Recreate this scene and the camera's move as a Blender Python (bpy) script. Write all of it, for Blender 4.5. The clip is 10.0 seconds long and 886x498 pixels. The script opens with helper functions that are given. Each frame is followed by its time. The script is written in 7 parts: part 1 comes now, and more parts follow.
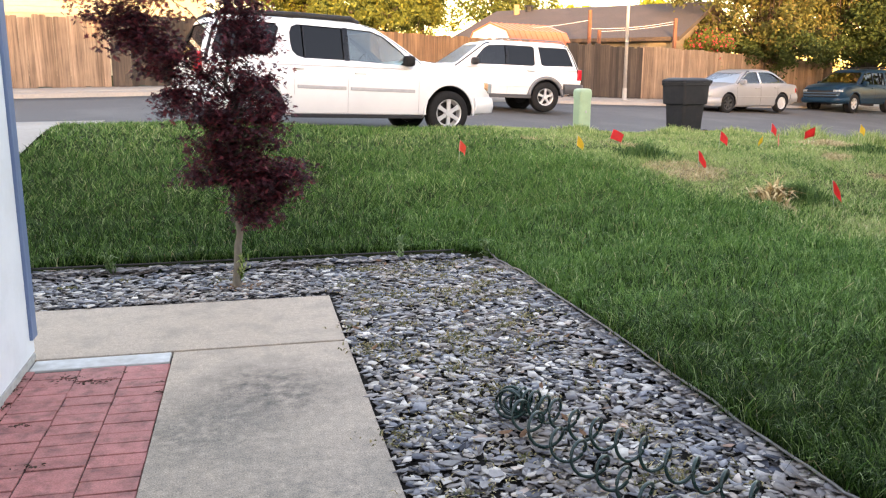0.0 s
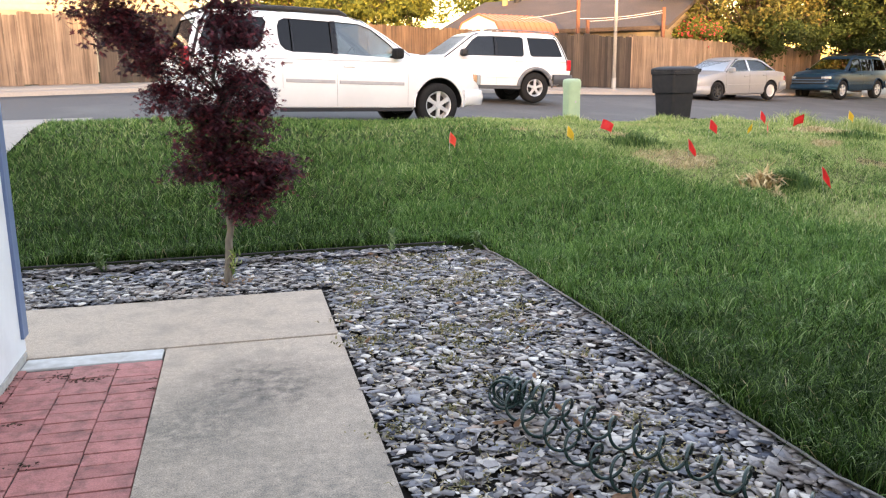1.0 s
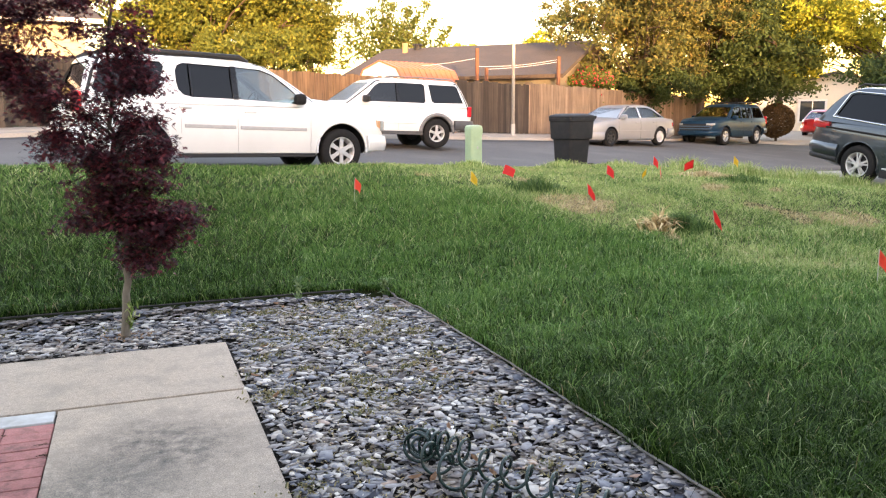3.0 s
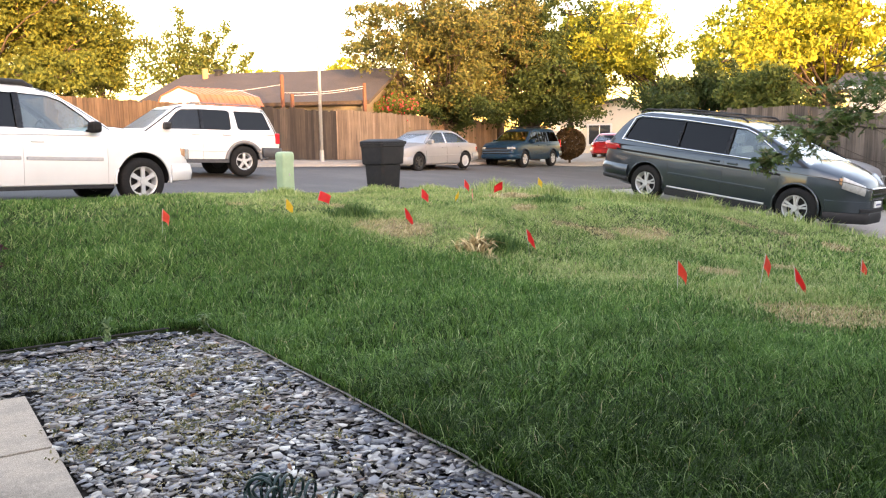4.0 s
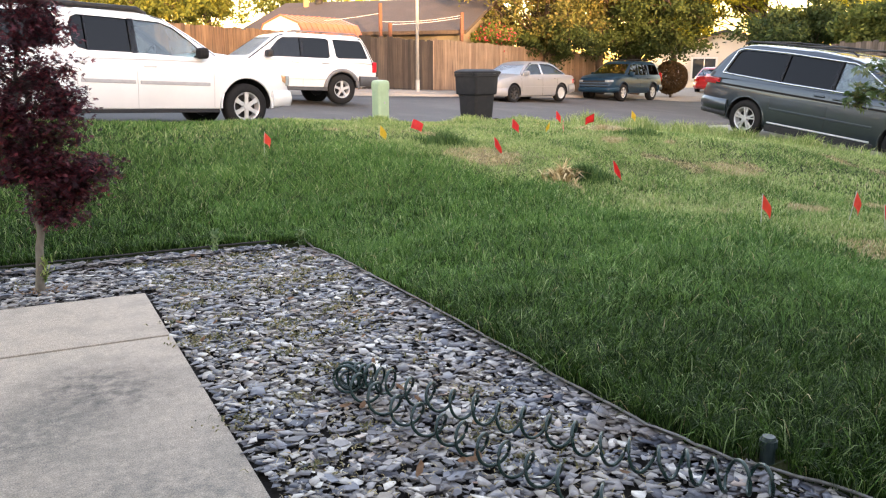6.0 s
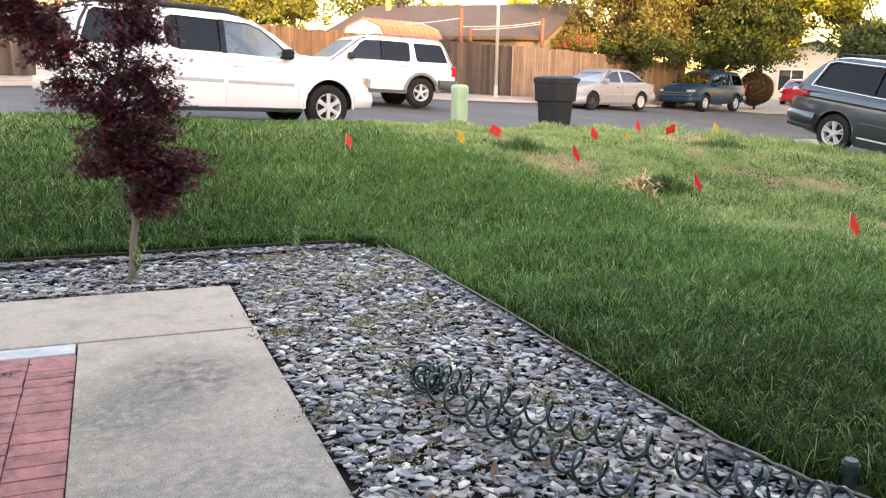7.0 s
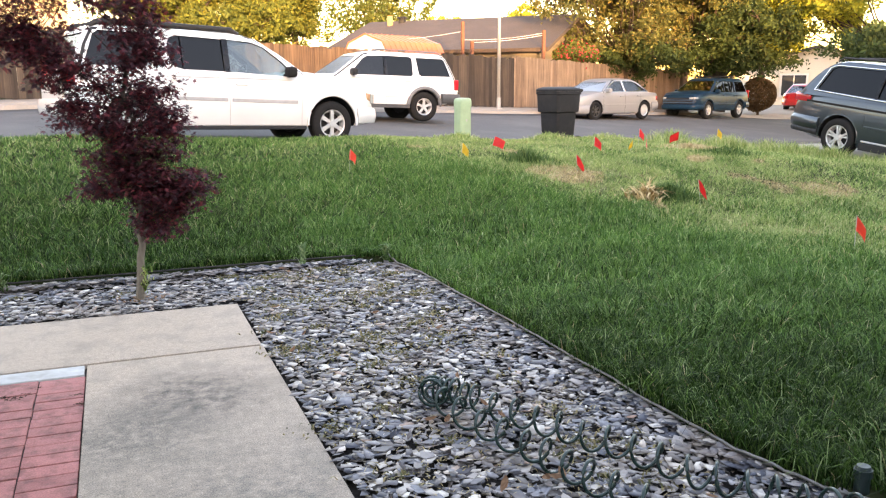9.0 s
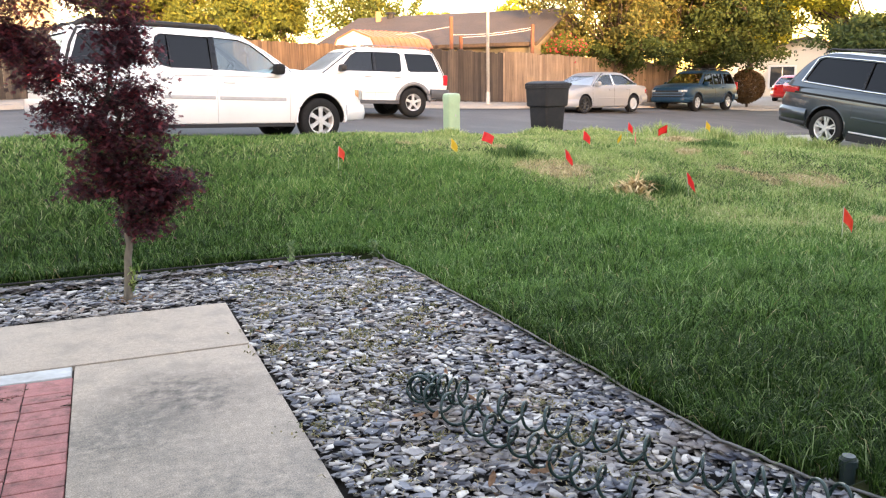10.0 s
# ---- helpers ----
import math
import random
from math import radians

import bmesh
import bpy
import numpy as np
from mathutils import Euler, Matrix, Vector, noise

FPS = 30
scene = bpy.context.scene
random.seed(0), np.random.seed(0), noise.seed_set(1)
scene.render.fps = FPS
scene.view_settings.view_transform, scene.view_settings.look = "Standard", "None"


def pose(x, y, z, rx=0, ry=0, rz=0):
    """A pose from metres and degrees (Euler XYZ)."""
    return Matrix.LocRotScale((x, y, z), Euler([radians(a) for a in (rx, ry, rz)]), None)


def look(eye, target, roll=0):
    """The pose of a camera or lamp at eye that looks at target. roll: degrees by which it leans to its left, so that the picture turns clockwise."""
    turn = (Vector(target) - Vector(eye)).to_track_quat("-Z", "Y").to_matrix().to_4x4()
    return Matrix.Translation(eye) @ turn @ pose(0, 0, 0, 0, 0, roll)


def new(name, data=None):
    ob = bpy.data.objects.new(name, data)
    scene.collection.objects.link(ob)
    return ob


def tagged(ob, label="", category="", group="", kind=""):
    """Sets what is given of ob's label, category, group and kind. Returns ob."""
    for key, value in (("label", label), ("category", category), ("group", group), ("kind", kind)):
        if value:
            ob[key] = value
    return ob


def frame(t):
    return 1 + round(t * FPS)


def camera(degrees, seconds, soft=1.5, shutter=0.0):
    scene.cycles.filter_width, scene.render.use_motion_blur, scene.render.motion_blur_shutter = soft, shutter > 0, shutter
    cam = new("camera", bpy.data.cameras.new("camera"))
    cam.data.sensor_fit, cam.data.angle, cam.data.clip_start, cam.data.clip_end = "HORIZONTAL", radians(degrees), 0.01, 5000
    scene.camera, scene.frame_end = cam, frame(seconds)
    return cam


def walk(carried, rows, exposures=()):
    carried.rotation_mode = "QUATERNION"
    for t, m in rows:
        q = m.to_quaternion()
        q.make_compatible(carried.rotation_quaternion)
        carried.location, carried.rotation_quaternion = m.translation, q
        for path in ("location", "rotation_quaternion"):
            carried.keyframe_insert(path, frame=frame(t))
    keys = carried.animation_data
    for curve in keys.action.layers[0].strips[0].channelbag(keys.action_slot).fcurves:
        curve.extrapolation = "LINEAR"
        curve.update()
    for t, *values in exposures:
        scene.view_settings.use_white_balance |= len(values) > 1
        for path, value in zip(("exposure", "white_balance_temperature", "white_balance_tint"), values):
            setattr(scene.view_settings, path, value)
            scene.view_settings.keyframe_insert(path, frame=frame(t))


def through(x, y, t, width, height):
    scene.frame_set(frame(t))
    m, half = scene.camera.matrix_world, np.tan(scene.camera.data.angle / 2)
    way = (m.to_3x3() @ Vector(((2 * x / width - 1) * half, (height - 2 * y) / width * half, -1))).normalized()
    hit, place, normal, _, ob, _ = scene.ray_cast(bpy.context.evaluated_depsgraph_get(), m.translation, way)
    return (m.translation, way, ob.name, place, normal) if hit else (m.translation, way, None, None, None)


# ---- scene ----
cam = camera(56.33, 10.0, soft=1.2)
PATH = [
    (0, (0.026, -0.013, 1.355), (0.469, 1.893, 0.944), 0.2),
    (0.5, (0.031, -0.018, 1.356), (0.482, 1.885, 0.934), -0.5),
    (1, (0.029, -0.013, 1.352), (0.49, 1.886, 0.923), -0.6),
    (1.5, (0.026, -0.014, 1.353), (0.488, 1.885, 0.927), -0.5),
    (2, (0.027, -0.017, 1.356), (0.497, 1.883, 0.944), -0.5),
    (2.2, (0.026, -0.02, 1.359), (0.51, 1.88, 0.962), -0.5),
    (3.3, (-0.009, 0.069, 1.375), (0.801, 1.873, 1.071), -0.4),
    (3.5, (-0.023, 0.099, 1.378), (0.873, 1.862, 1.086), -0.6),
    (4, (-0.041, 0.165, 1.36), (1.057, 1.814, 1.09), -0.9),
    (4.5, (-0.076, 0.157, 1.355), (1.092, 1.754, 1.067), -0.8),
    (5, (-0.077, 0.084, 1.355), (1.06, 1.699, 1.038), -1.1),
    (5.5, (-0.089, -0.042, 1.35), (0.945, 1.631, 0.986), -1.0),
    (6, (-0.134, -0.128, 1.335), (0.756, 1.611, 0.909), -0.1),
    (6.2, (-0.151, -0.136, 1.343), (0.69, 1.624, 0.9), 0.4),
    (7.3, (-0.201, -0.16, 1.348), (0.528, 1.657, 0.94), 1.23),
    (7.5, (-0.197, -0.161, 1.351), (0.535, 1.656, 0.949), 1.11),
    (8, (-0.192, -0.167, 1.349), (0.541, 1.652, 0.958), 0.71),
    (8.5, (-0.196, -0.158, 1.352), (0.529, 1.665, 0.963), 0.32),
    (9, (-0.193, -0.163, 1.351), (0.531, 1.66, 0.964), -0.19),
    (9.5, (-0.184, -0.159, 1.351), (0.55, 1.659, 0.96), -0.73),
    (10, (-0.17, -0.17, 1.354), (0.571, 1.644, 0.956), -0.82),
]
walk(cam, [(t, look(eye, target, roll)) for t, eye, target, roll in PATH],
     exposures=[(0.0, 3.95, 7500, 32), (6.2, 3.95, 7500, 32), (7.3, 4.11, 7500, 32), (10.0, 4.11, 7500, 32)])

# ---- world and sun ----
SUN_EL, SUN_FROM = 4.2, -100.0   # degrees: height, and the bearing (from +x, counter-clockwise) that the sun stands at
world = bpy.data.worlds.new("world")
scene.world = world
world.use_nodes = True
wn = world.node_tree
sky = wn.nodes.new("ShaderNodeTexSky")
sky.sky_type, sky.sun_disc = "NISHITA", False
sky.sun_elevation, sky.sun_rotation = radians(SUN_EL), radians(90 - SUN_FROM)
sky.air_density, sky.dust_density, sky.ozone_density = 1.0, 1.0, 1.0
background = wn.nodes["Background"]
background.inputs["Strength"].default_value = 0.15
wn.links.new(sky.outputs[0], background.inputs["Color"])
sun = new("sun", bpy.data.lights.new("sun", "SUN"))
sun.data.energy, sun.data.angle, sun.data.color = 0.9, radians(0.6), (1.0, 0.70, 0.34)
_a = radians(SUN_FROM)
sun.matrix_world = look((20 * math.cos(_a), 20 * math.sin(_a), 20 * math.tan(radians(SUN_EL))), (0, 0, 0))

# ---- helpers of the scene ----
def part(name, bm, material, parent=None, label="", smooth=False):
    """Links a bmesh as one mesh object, under a thing or a part."""
    me = bpy.data.meshes.new(name)
    bm.to_mesh(me)
    bm.free()
    for m in (material if isinstance(material, (list, tuple)) else [material]):
        me.materials.append(m)
    if smooth:
        me.polygons.foreach_set("use_smooth", [True] * len(me.polygons))
    ob = new(name, me)
    if parent:
        ob.parent = parent
    if label:
        ob["label"] = label
    return ob


def raw(name, verts, faces, material, parent=None, smooth=False):
    """A mesh object from arrays of places and of faces with the same number of corners."""
    verts, faces = np.asarray(verts, np.float32), np.asarray(faces, np.int32)
    me = bpy.data.meshes.new(name)
    n, k = faces.shape
    me.vertices.add(len(verts))
    me.vertices.foreach_set("co", verts.ravel())
    me.loops.add(n * k)
    me.loops.foreach_set("vertex_index", faces.ravel())
    me.polygons.add(n)
    me.polygons.foreach_set("loop_start", np.arange(n, dtype=np.int32) * k)
    me.polygons.foreach_set("loop_total", np.full(n, k, np.int32))
    if smooth:
        me.polygons.foreach_set("use_smooth", np.ones(n, bool))
    me.update(calc_edges=True)
    me.validate()
    for m in (material if isinstance(material, (list, tuple)) else [material]):
        me.materials.append(m)
    ob = new(name, me)
    if parent:
        ob.parent = parent
    return ob


def empty(name, m=None):
    ob = new(name)
    if m is not None:
        ob.matrix_world = m
    return ob


def box(bm, x0, x1, y0, y1, z0, z1, bevel=0.0, m=None):
    r = bmesh.ops.create_cube(bm, size=1.0)
    bmesh.ops.transform(bm, verts=r["verts"], matrix=Matrix.LocRotScale(((x0 + x1) / 2, (y0 + y1) / 2, (z0 + z1) / 2), None, (x1 - x0, y1 - y0, z1 - z0)))
    vs = r["verts"]
    if bevel:
        es = list({e for v in vs for e in v.link_edges})
        g = bmesh.ops.bevel(bm, geom=es, offset=bevel, segments=2, profile=0.5, affect="EDGES")
        vs = list({v for f in g["faces"] for v in f.verts} | {v for v in vs if v.is_valid})
    if m is not None:
        bmesh.ops.transform(bm, verts=vs, matrix=m)
    return vs


def rod(bm, a, b, r0, r1=None, n=10):
    a, b = Vector(a), Vector(b)
    r = bmesh.ops.create_cone(bm, cap_ends=True, segments=n, radius1=r0, radius2=r0 if r1 is None else r1, depth=(b - a).length)
    turn = (b - a).to_track_quat("Z", "Y").to_matrix().to_4x4()
    bmesh.ops.transform(bm, verts=r["verts"], matrix=Matrix.Translation((a + b) / 2) @ turn)
    return r["verts"]


def prism(bm, outline, y0, y1, m=None):
    """A closed prism: an outline of (x, z) pushed from y0 to y1."""
    a = [bm.verts.new((x, y0, z)) for x, z in outline]
    b = [bm.verts.new((x, y1, z)) for x, z in outline]
    n = len(outline)
    for i in range(n):
        bm.faces.new((a[i], a[(i + 1) % n], b[(i + 1) % n], b[i]))
    bm.faces.new(a[::-1])
    bm.faces.new(b)
    bmesh.ops.recalc_face_normals(bm, faces=list({f for v in a + b for f in v.link_faces}))
    if m is not None:
        bmesh.ops.transform(bm, verts=a + b, matrix=m)
    return a + b


def tube(path, radius, sides=8):
    """Places and quads of a tube along a path; radius: one, or one a point."""
    path = np.asarray(path, float)
    n = len(path)
    radius = np.broadcast_to(radius, (n,))
    way = np.gradient(path, axis=0)
    way /= np.linalg.norm(way, axis=1)[:, None] + 1e-9
    ref = np.where(np.abs(way[:, 2:3]) > 0.9, [[1.0, 0, 0]], [[0, 0, 1.0]])
    u = np.cross(way, ref)
    u /= np.linalg.norm(u, axis=1)[:, None]
    v = np.cross(way, u)
    a = np.linspace(0, 2 * np.pi, sides, endpoint=False)
    ring = path[:, None] + radius[:, None, None] * (np.cos(a)[None, :, None] * u[:, None] + np.sin(a)[None, :, None] * v[:, None])
    i, j = np.meshgrid(np.arange(n - 1), np.arange(sides), indexing="ij")
    k = (j + 1) % sides
    quads = np.stack([i * sides + j, i * sides + k, (i + 1) * sides + k, (i + 1) * sides + j], -1).reshape(-1, 4)
    return ring.reshape(-1, 3), quads


def join(*pieces):
    vs, fs, n = [], [], 0
    for v, f in pieces:
        vs.append(v)
        fs.append(np.asarray(f) + n)
        n += len(v)
    return np.concatenate(vs), np.concatenate(fs)


def ss(t):
    t = np.clip(t, 0.0, 1.0)
    return t * t * (3 - 2 * t)


def soft(t, k=0.6):
    return np.logaddexp(0.0, t / k) * k


# ---- the lie of the land ----
def road_near(x):
    return 12.5 + 0.24 * x + 0.004 * x * x


def road_far(x):
    """Kerb of the far side: along the fence, then bending away where the street turns."""
    return np.maximum(fence_line(x) - 1.35 - 0.95 * soft(x - 25.5, 0.8), road_near(x) + 4.5)


def fence_line(x):
    return 22.4 + 0.29 * x + 0.005 * x * x


def street_z(x, y):
    x = np.clip(x, 0, 28)
    return 0.54 - 0.0603 * (x - 5.56) + 0.0585 * (np.clip(y, 12.5 + 0.6 * soft(x - 8.0, 1.0), 33) - 20.2)


def drive_z(y):
    return np.clip(-0.008 + 0.11 * (y - 12.32), -0.62, 0.03)


def land(x, y):
    """Height of the ground at a place: flat by the house, a rising lawn, and the street that falls to +x."""
    x, y = np.asarray(x, float), np.asarray(y, float)
    lawn = 0.03 + 0.36 * ss((y - 5.5) / 3.7) - 0.05 * soft(x - 5) * (1 - ss((y - 6) / 4)) - 0.13 * soft(x - 8.8) * ss((y - 6) / 4)
    lawn = lawn + (0.16 + 0.16 * ss((2.4 - x) / 3.2)) * ss((y - 8.2) / 3.2) * (1 - ss((x - 3) / 4))
    lawn = np.where(y > 13, np.maximum(lawn, -0.2), lawn)
    k = 0.45 + 0.65 * ss((x - 3) / 4)
    w = ss((y - road_near(x) + k) / k)
    z = lawn * (1 - w) + (street_z(x, y)) * w
    d = ss((x - 11.7) / 0.8) * ss((15.8 - y) / 1.5)
    z = z * (1 - d) + drive_z(y) * d
    far = ss((np.hypot(x - 5, y - 15) - 25) / 40)
    return z * (1 - far) + 0.2 * far


# ---- materials ----
def mat(name, c1, c2=None, scale=8.0, rough=0.7, bump=0.0, bscale=None, metal=0.0, stain=None, sscale=1.2, samount=0.5,
        vary=0.0, island=0.0, stretch=(1, 1, 1), coat=0.0, through=None, hue=0.0, rvar=0.1, spots=(), speck=None, spec=0.5):
    """A surface with two colours mixed by fine noise, a larger stain, per-piece variation and fine relief."""
    m = bpy.data.materials.new(name)
    m.use_nodes = True
    nt = m.node_tree
    N, L = nt.nodes, nt.links
    b = N["Principled BSDF"]
    b.inputs["Roughness"].default_value = rough
    b.inputs["Metallic"].default_value = metal
    b.inputs["Specular IOR Level"].default_value = spec
    if coat:
        b.inputs["Coat Weight"].default_value = coat
        b.inputs["Coat Roughness"].default_value = 0.04
    geo = N.new("ShaderNodeNewGeometry")
    mp = N.new("ShaderNodeMapping")
    mp.inputs["Scale"].default_value = stretch
    L.new(geo.outputs["Position"], mp.inputs["Vector"])

    def tex(s, detail=6.0, roughness=0.6):
        n = N.new("ShaderNodeTexNoise")
        n.inputs["Scale"].default_value, n.inputs["Detail"].default_value, n.inputs["Roughness"].default_value = s, detail, roughness
        L.new(mp.outputs[0], n.inputs["Vector"])
        return n.outputs["Fac"]

    def ramp(v, lo, hi):
        r = N.new("ShaderNodeMapRange")
        r.inputs["From Min"].default_value, r.inputs["From Max"].default_value = lo, hi
        L.new(v, r.inputs["Value"])
        return r.outputs[0]

    def mix(f, a, c, kind="MIX"):
        x = N.new("ShaderNodeMix")
        x.data_type, x.blend_type = "RGBA", kind
        for sock, v in ((x.inputs[0], f), (x.inputs[6], a), (x.inputs[7], c)):
            if isinstance(v, (int, float)):
                sock.default_value = v
            elif isinstance(v, tuple):
                sock.default_value = (*v, 1)
            else:
                L.new(v, sock)
        return x.outputs[2]

    fine = tex(scale)
    col = mix(ramp(fine, 0.3, 0.7), c1, c2 or tuple(0.85 * c for c in c1))
    if stain:
        s = N.new("ShaderNodeMath")
        s.operation = "MULTIPLY"
        L.new(ramp(tex(sscale, 4.0), 0.48, 0.68), s.inputs[0])
        s.inputs[1].default_value = samount
        col = mix(s.outputs[0], col, stain)
    for spot in spots:      # old stains with ragged edges: place, reach and colour
        dist = N.new("ShaderNodeVectorMath")
        dist.operation = "DISTANCE"
        L.new(geo.outputs["Position"], dist.inputs[0])
        dist.inputs[1].default_value = spot[0]
        near = N.new("ShaderNodeMapRange")
        near.inputs["From Min"].default_value, near.inputs["From Max"].default_value = spot[1], 0.3 * spot[1]
        L.new(dist.outputs["Value"], near.inputs["Value"])
        both = N.new("ShaderNodeMath")
        both.operation = "MULTIPLY"
        L.new(near.outputs[0], both.inputs[0])
        L.new(ramp(tex(spot[3], 9.0, 0.75), 0.32, 0.70), both.inputs[1])
        col = mix(both.outputs[0], col, spot[2])
    if speck:     # sandy grains: size and strength
        grain = N.new("ShaderNodeHueSaturation")
        L.new(ramp2(nt, ramp(tex(speck[0], 2.0, 0.8), 0.3, 0.7), 1 - speck[1], 1 + speck[1]), grain.inputs["Value"])
        L.new(col, grain.inputs["Color"])
        col = grain.outputs["Color"]
    if vary or island or hue:
        hs = N.new("ShaderNodeHueSaturation")
        src = geo.outputs["Random Per Island"] if island else N.new("ShaderNodeObjectInfo").outputs["Random"]
        L.new(ramp2(nt, src, 1 - (island or vary), 1 + (island or vary)), hs.inputs["Value"])
        if hue:
            L.new(ramp2(nt, src, 0.5 - hue, 0.5 + hue), hs.inputs["Hue"])
        L.new(col, hs.inputs["Color"])
        col = hs.outputs["Color"]
    L.new(col, b.inputs["Base Color"])
    if rvar:
        L.new(ramp2(nt, fine, max(0.02, rough - rvar), min(1.0, rough + rvar)), b.inputs["Roughness"])
    if bump:
        bp = N.new("ShaderNodeBump")
        bp.inputs["Strength"].default_value, bp.inputs["Distance"].default_value = 0.6, bump
        L.new(tex(bscale or scale * 2), bp.inputs["Height"])
        L.new(bp.outputs[0], b.inputs["Normal"])
    if through:
        tr = N.new("ShaderNodeBsdfTranslucent")
        L.new(col, tr.inputs["Color"])
        ms = N.new("ShaderNodeMixShader")
        ms.inputs[0].default_value = through
        L.new(b.outputs[0], ms.inputs[1])
        L.new(tr.outputs[0], ms.inputs[2])
        L.new(ms.outputs[0], N["Material Output"].inputs["Surface"])
    return m


def ramp2(nt, v, lo, hi):
    r = nt.nodes.new("ShaderNodeMapRange")
    r.inputs["To Min"].default_value, r.inputs["To Max"].default_value = lo, hi
    nt.links.new(v, r.inputs["Value"])
    return r.outputs[0]


def glass(name, tint, rough=0.02, ior=1.4):
    m = bpy.data.materials.new(name)
    m.use_nodes = True
    N, L = m.node_tree.nodes, m.node_tree.links
    b = N["Principled BSDF"]
    b.inputs["Base Color"].default_value = (0, 0, 0, 1)
    b.inputs["Roughness"].default_value = rough
    t = N.new("ShaderNodeBsdfTransparent")
    t.inputs["Color"].default_value = (*tint, 1)
    f = N.new("ShaderNodeFresnel")
    f.inputs["IOR"].default_value = ior
    g = N.new("ShaderNodeBsdfGlossy")
    g.inputs["Roughness"].default_value = rough
    x = N.new("ShaderNodeMixShader")
    L.new(f.outputs[0], x.inputs[0])
    L.new(t.outputs[0], x.inputs[1])
    L.new(g.outputs[0], x.inputs[2])
    L.new(x.outputs[0], N["Material Output"].inputs["Surface"])
    return m


M_SOIL = mat("soil", (0.035, 0.03, 0.026), (0.02, 0.017, 0.015), 30, 0.95, 0.01, spec=0.1)
# Dark thatch, kept darker still to imitate shade between the blades.
M_LAWN = mat("turf", (0.016, 0.028, 0.009), (0.032, 0.036, 0.014), 14, 0.95, 0.02, stain=(0.13, 0.10, 0.05), sscale=0.9, samount=0.25, spec=0.05,
             spots=(((5.85, 3.45, 0.0), 1.3, (0.42, 0.31, 0.18), 5.0), ((4.75, 8.3, 0.25), 0.9, (0.42, 0.31, 0.18), 5.0), ((7.7, 7.3, 0.1), 0.55, (0.42, 0.31, 0.18), 5.0), ((8.3, 10.6, 0.2), 1.0, (0.42, 0.31, 0.18), 5.0)))
M_ROAD = mat("asphalt", (0.125, 0.115, 0.108), (0.085, 0.08, 0.076), 60, 0.9, 0.004, spec=0.3, stain=(0.15, 0.14, 0.128), sscale=0.6, samount=0.6)
M_WALK = mat("pale_concrete", (0.36, 0.31, 0.26), (0.30, 0.26, 0.22), 25, 0.85, 0.003, stain=(0.22, 0.19, 0.16), sscale=0.8, samount=0.5)
M_SLAB = mat("path_concrete", (0.52, 0.41, 0.315), (0.39, 0.31, 0.24), 38, 0.88, 0.004, bscale=230, stain=(0.30, 0.25, 0.195), sscale=5.5, samount=0.6, speck=(170, 0.5),
             spots=(((0.05, 1.9, 0.0), 1.75, (0.155, 0.145, 0.125), 17.0), ((0.06, 3.50, 0.0), 0.46, (0.045, 0.045, 0.043), 13.0), ((-0.20, 3.15, 0.0), 0.40, (0.13, 0.12, 0.10), 19.0)))
M_STRIP = mat("worn_white_paint", (0.62, 0.62, 0.60), (0.42, 0.41, 0.38), 12, 0.8, 0.003, stain=(0.35, 0.33, 0.29), sscale=5, samount=0.6)
M_BRICK = mat("painted_paver", (0.45, 0.165, 0.145), (0.36, 0.125, 0.11), 18, 0.75, 0.003, bscale=120, stain=(0.14, 0.06, 0.05), sscale=13.0, samount=0.7, vary=0.09, speck=(150, 0.26))
M_JOINT = mat("joint_sand", (0.035, 0.027, 0.023), (0.018, 0.015, 0.013), 40, 0.95, 0.004)
M_WALL = mat("white_wall_paint", (0.70, 0.72, 0.74), (0.64, 0.66, 0.69), 5, 0.7, 0.003, bscale=60, stain=(0.5, 0.5, 0.48), sscale=3, samount=0.3)
M_FOOT = mat("footing_concrete", (0.42, 0.41, 0.38), (0.30, 0.29, 0.27), 20, 0.9, 0.005)
M_TRIM = mat("blue_trim_paint", (0.12, 0.18, 0.30), (0.10, 0.15, 0.26), 15, 0.5, 0.002, stretch=(1, 1, 0.15))
M_SHINGLE = mat("roof_shingle", (0.075, 0.058, 0.052), (0.048, 0.038, 0.035), 20, 0.95, 0.01, stretch=(1, 1, 4), stain=(0.095, 0.068, 0.058), sscale=0.7)
M_DARKEDGING = mat("dark_edging", (0.055, 0.05, 0.045), (0.03, 0.028, 0.025), 25, 0.85, 0.003)
M_EDGING = mat("grey_edging", (0.27, 0.255, 0.235), (0.15, 0.14, 0.125), 25, 0.85, 0.004)


def paint(name, c, flake=0.0, coat=0.9, spec=0.5):
    return mat(name, c, tuple(0.94 * v for v in c), 3.0, 0.32, 0.0, metal=flake, coat=coat, spec=spec, rvar=0.06, stain=tuple(0.8 * v for v in c), sscale=1.3, samount=0.25)


M_TYRE = mat("tyre_rubber", (0.012, 0.012, 0.013), (0.02, 0.0195, 0.019), 30, 0.85, 0.002, spec=0.15)
M_RIM = mat("alloy", (0.56, 0.56, 0.57), (0.44, 0.44, 0.44), 10, 0.35, 0.0, metal=0.35)
M_STEELRIM = mat("black_steel_rim", (0.02, 0.02, 0.02), (0.04, 0.04, 0.04), 10, 0.5, 0.0)
M_BLACK = mat("black_plastic", (0.016, 0.016, 0.018), (0.026, 0.026, 0.027), 20, 0.6, 0.0, spec=0.25)
M_GLOSSBLACK = mat("gloss_black_pillar", (0.012, 0.012, 0.015), (0.016, 0.016, 0.019), 10, 0.04, 0.0, spec=0.5, rvar=0.02)
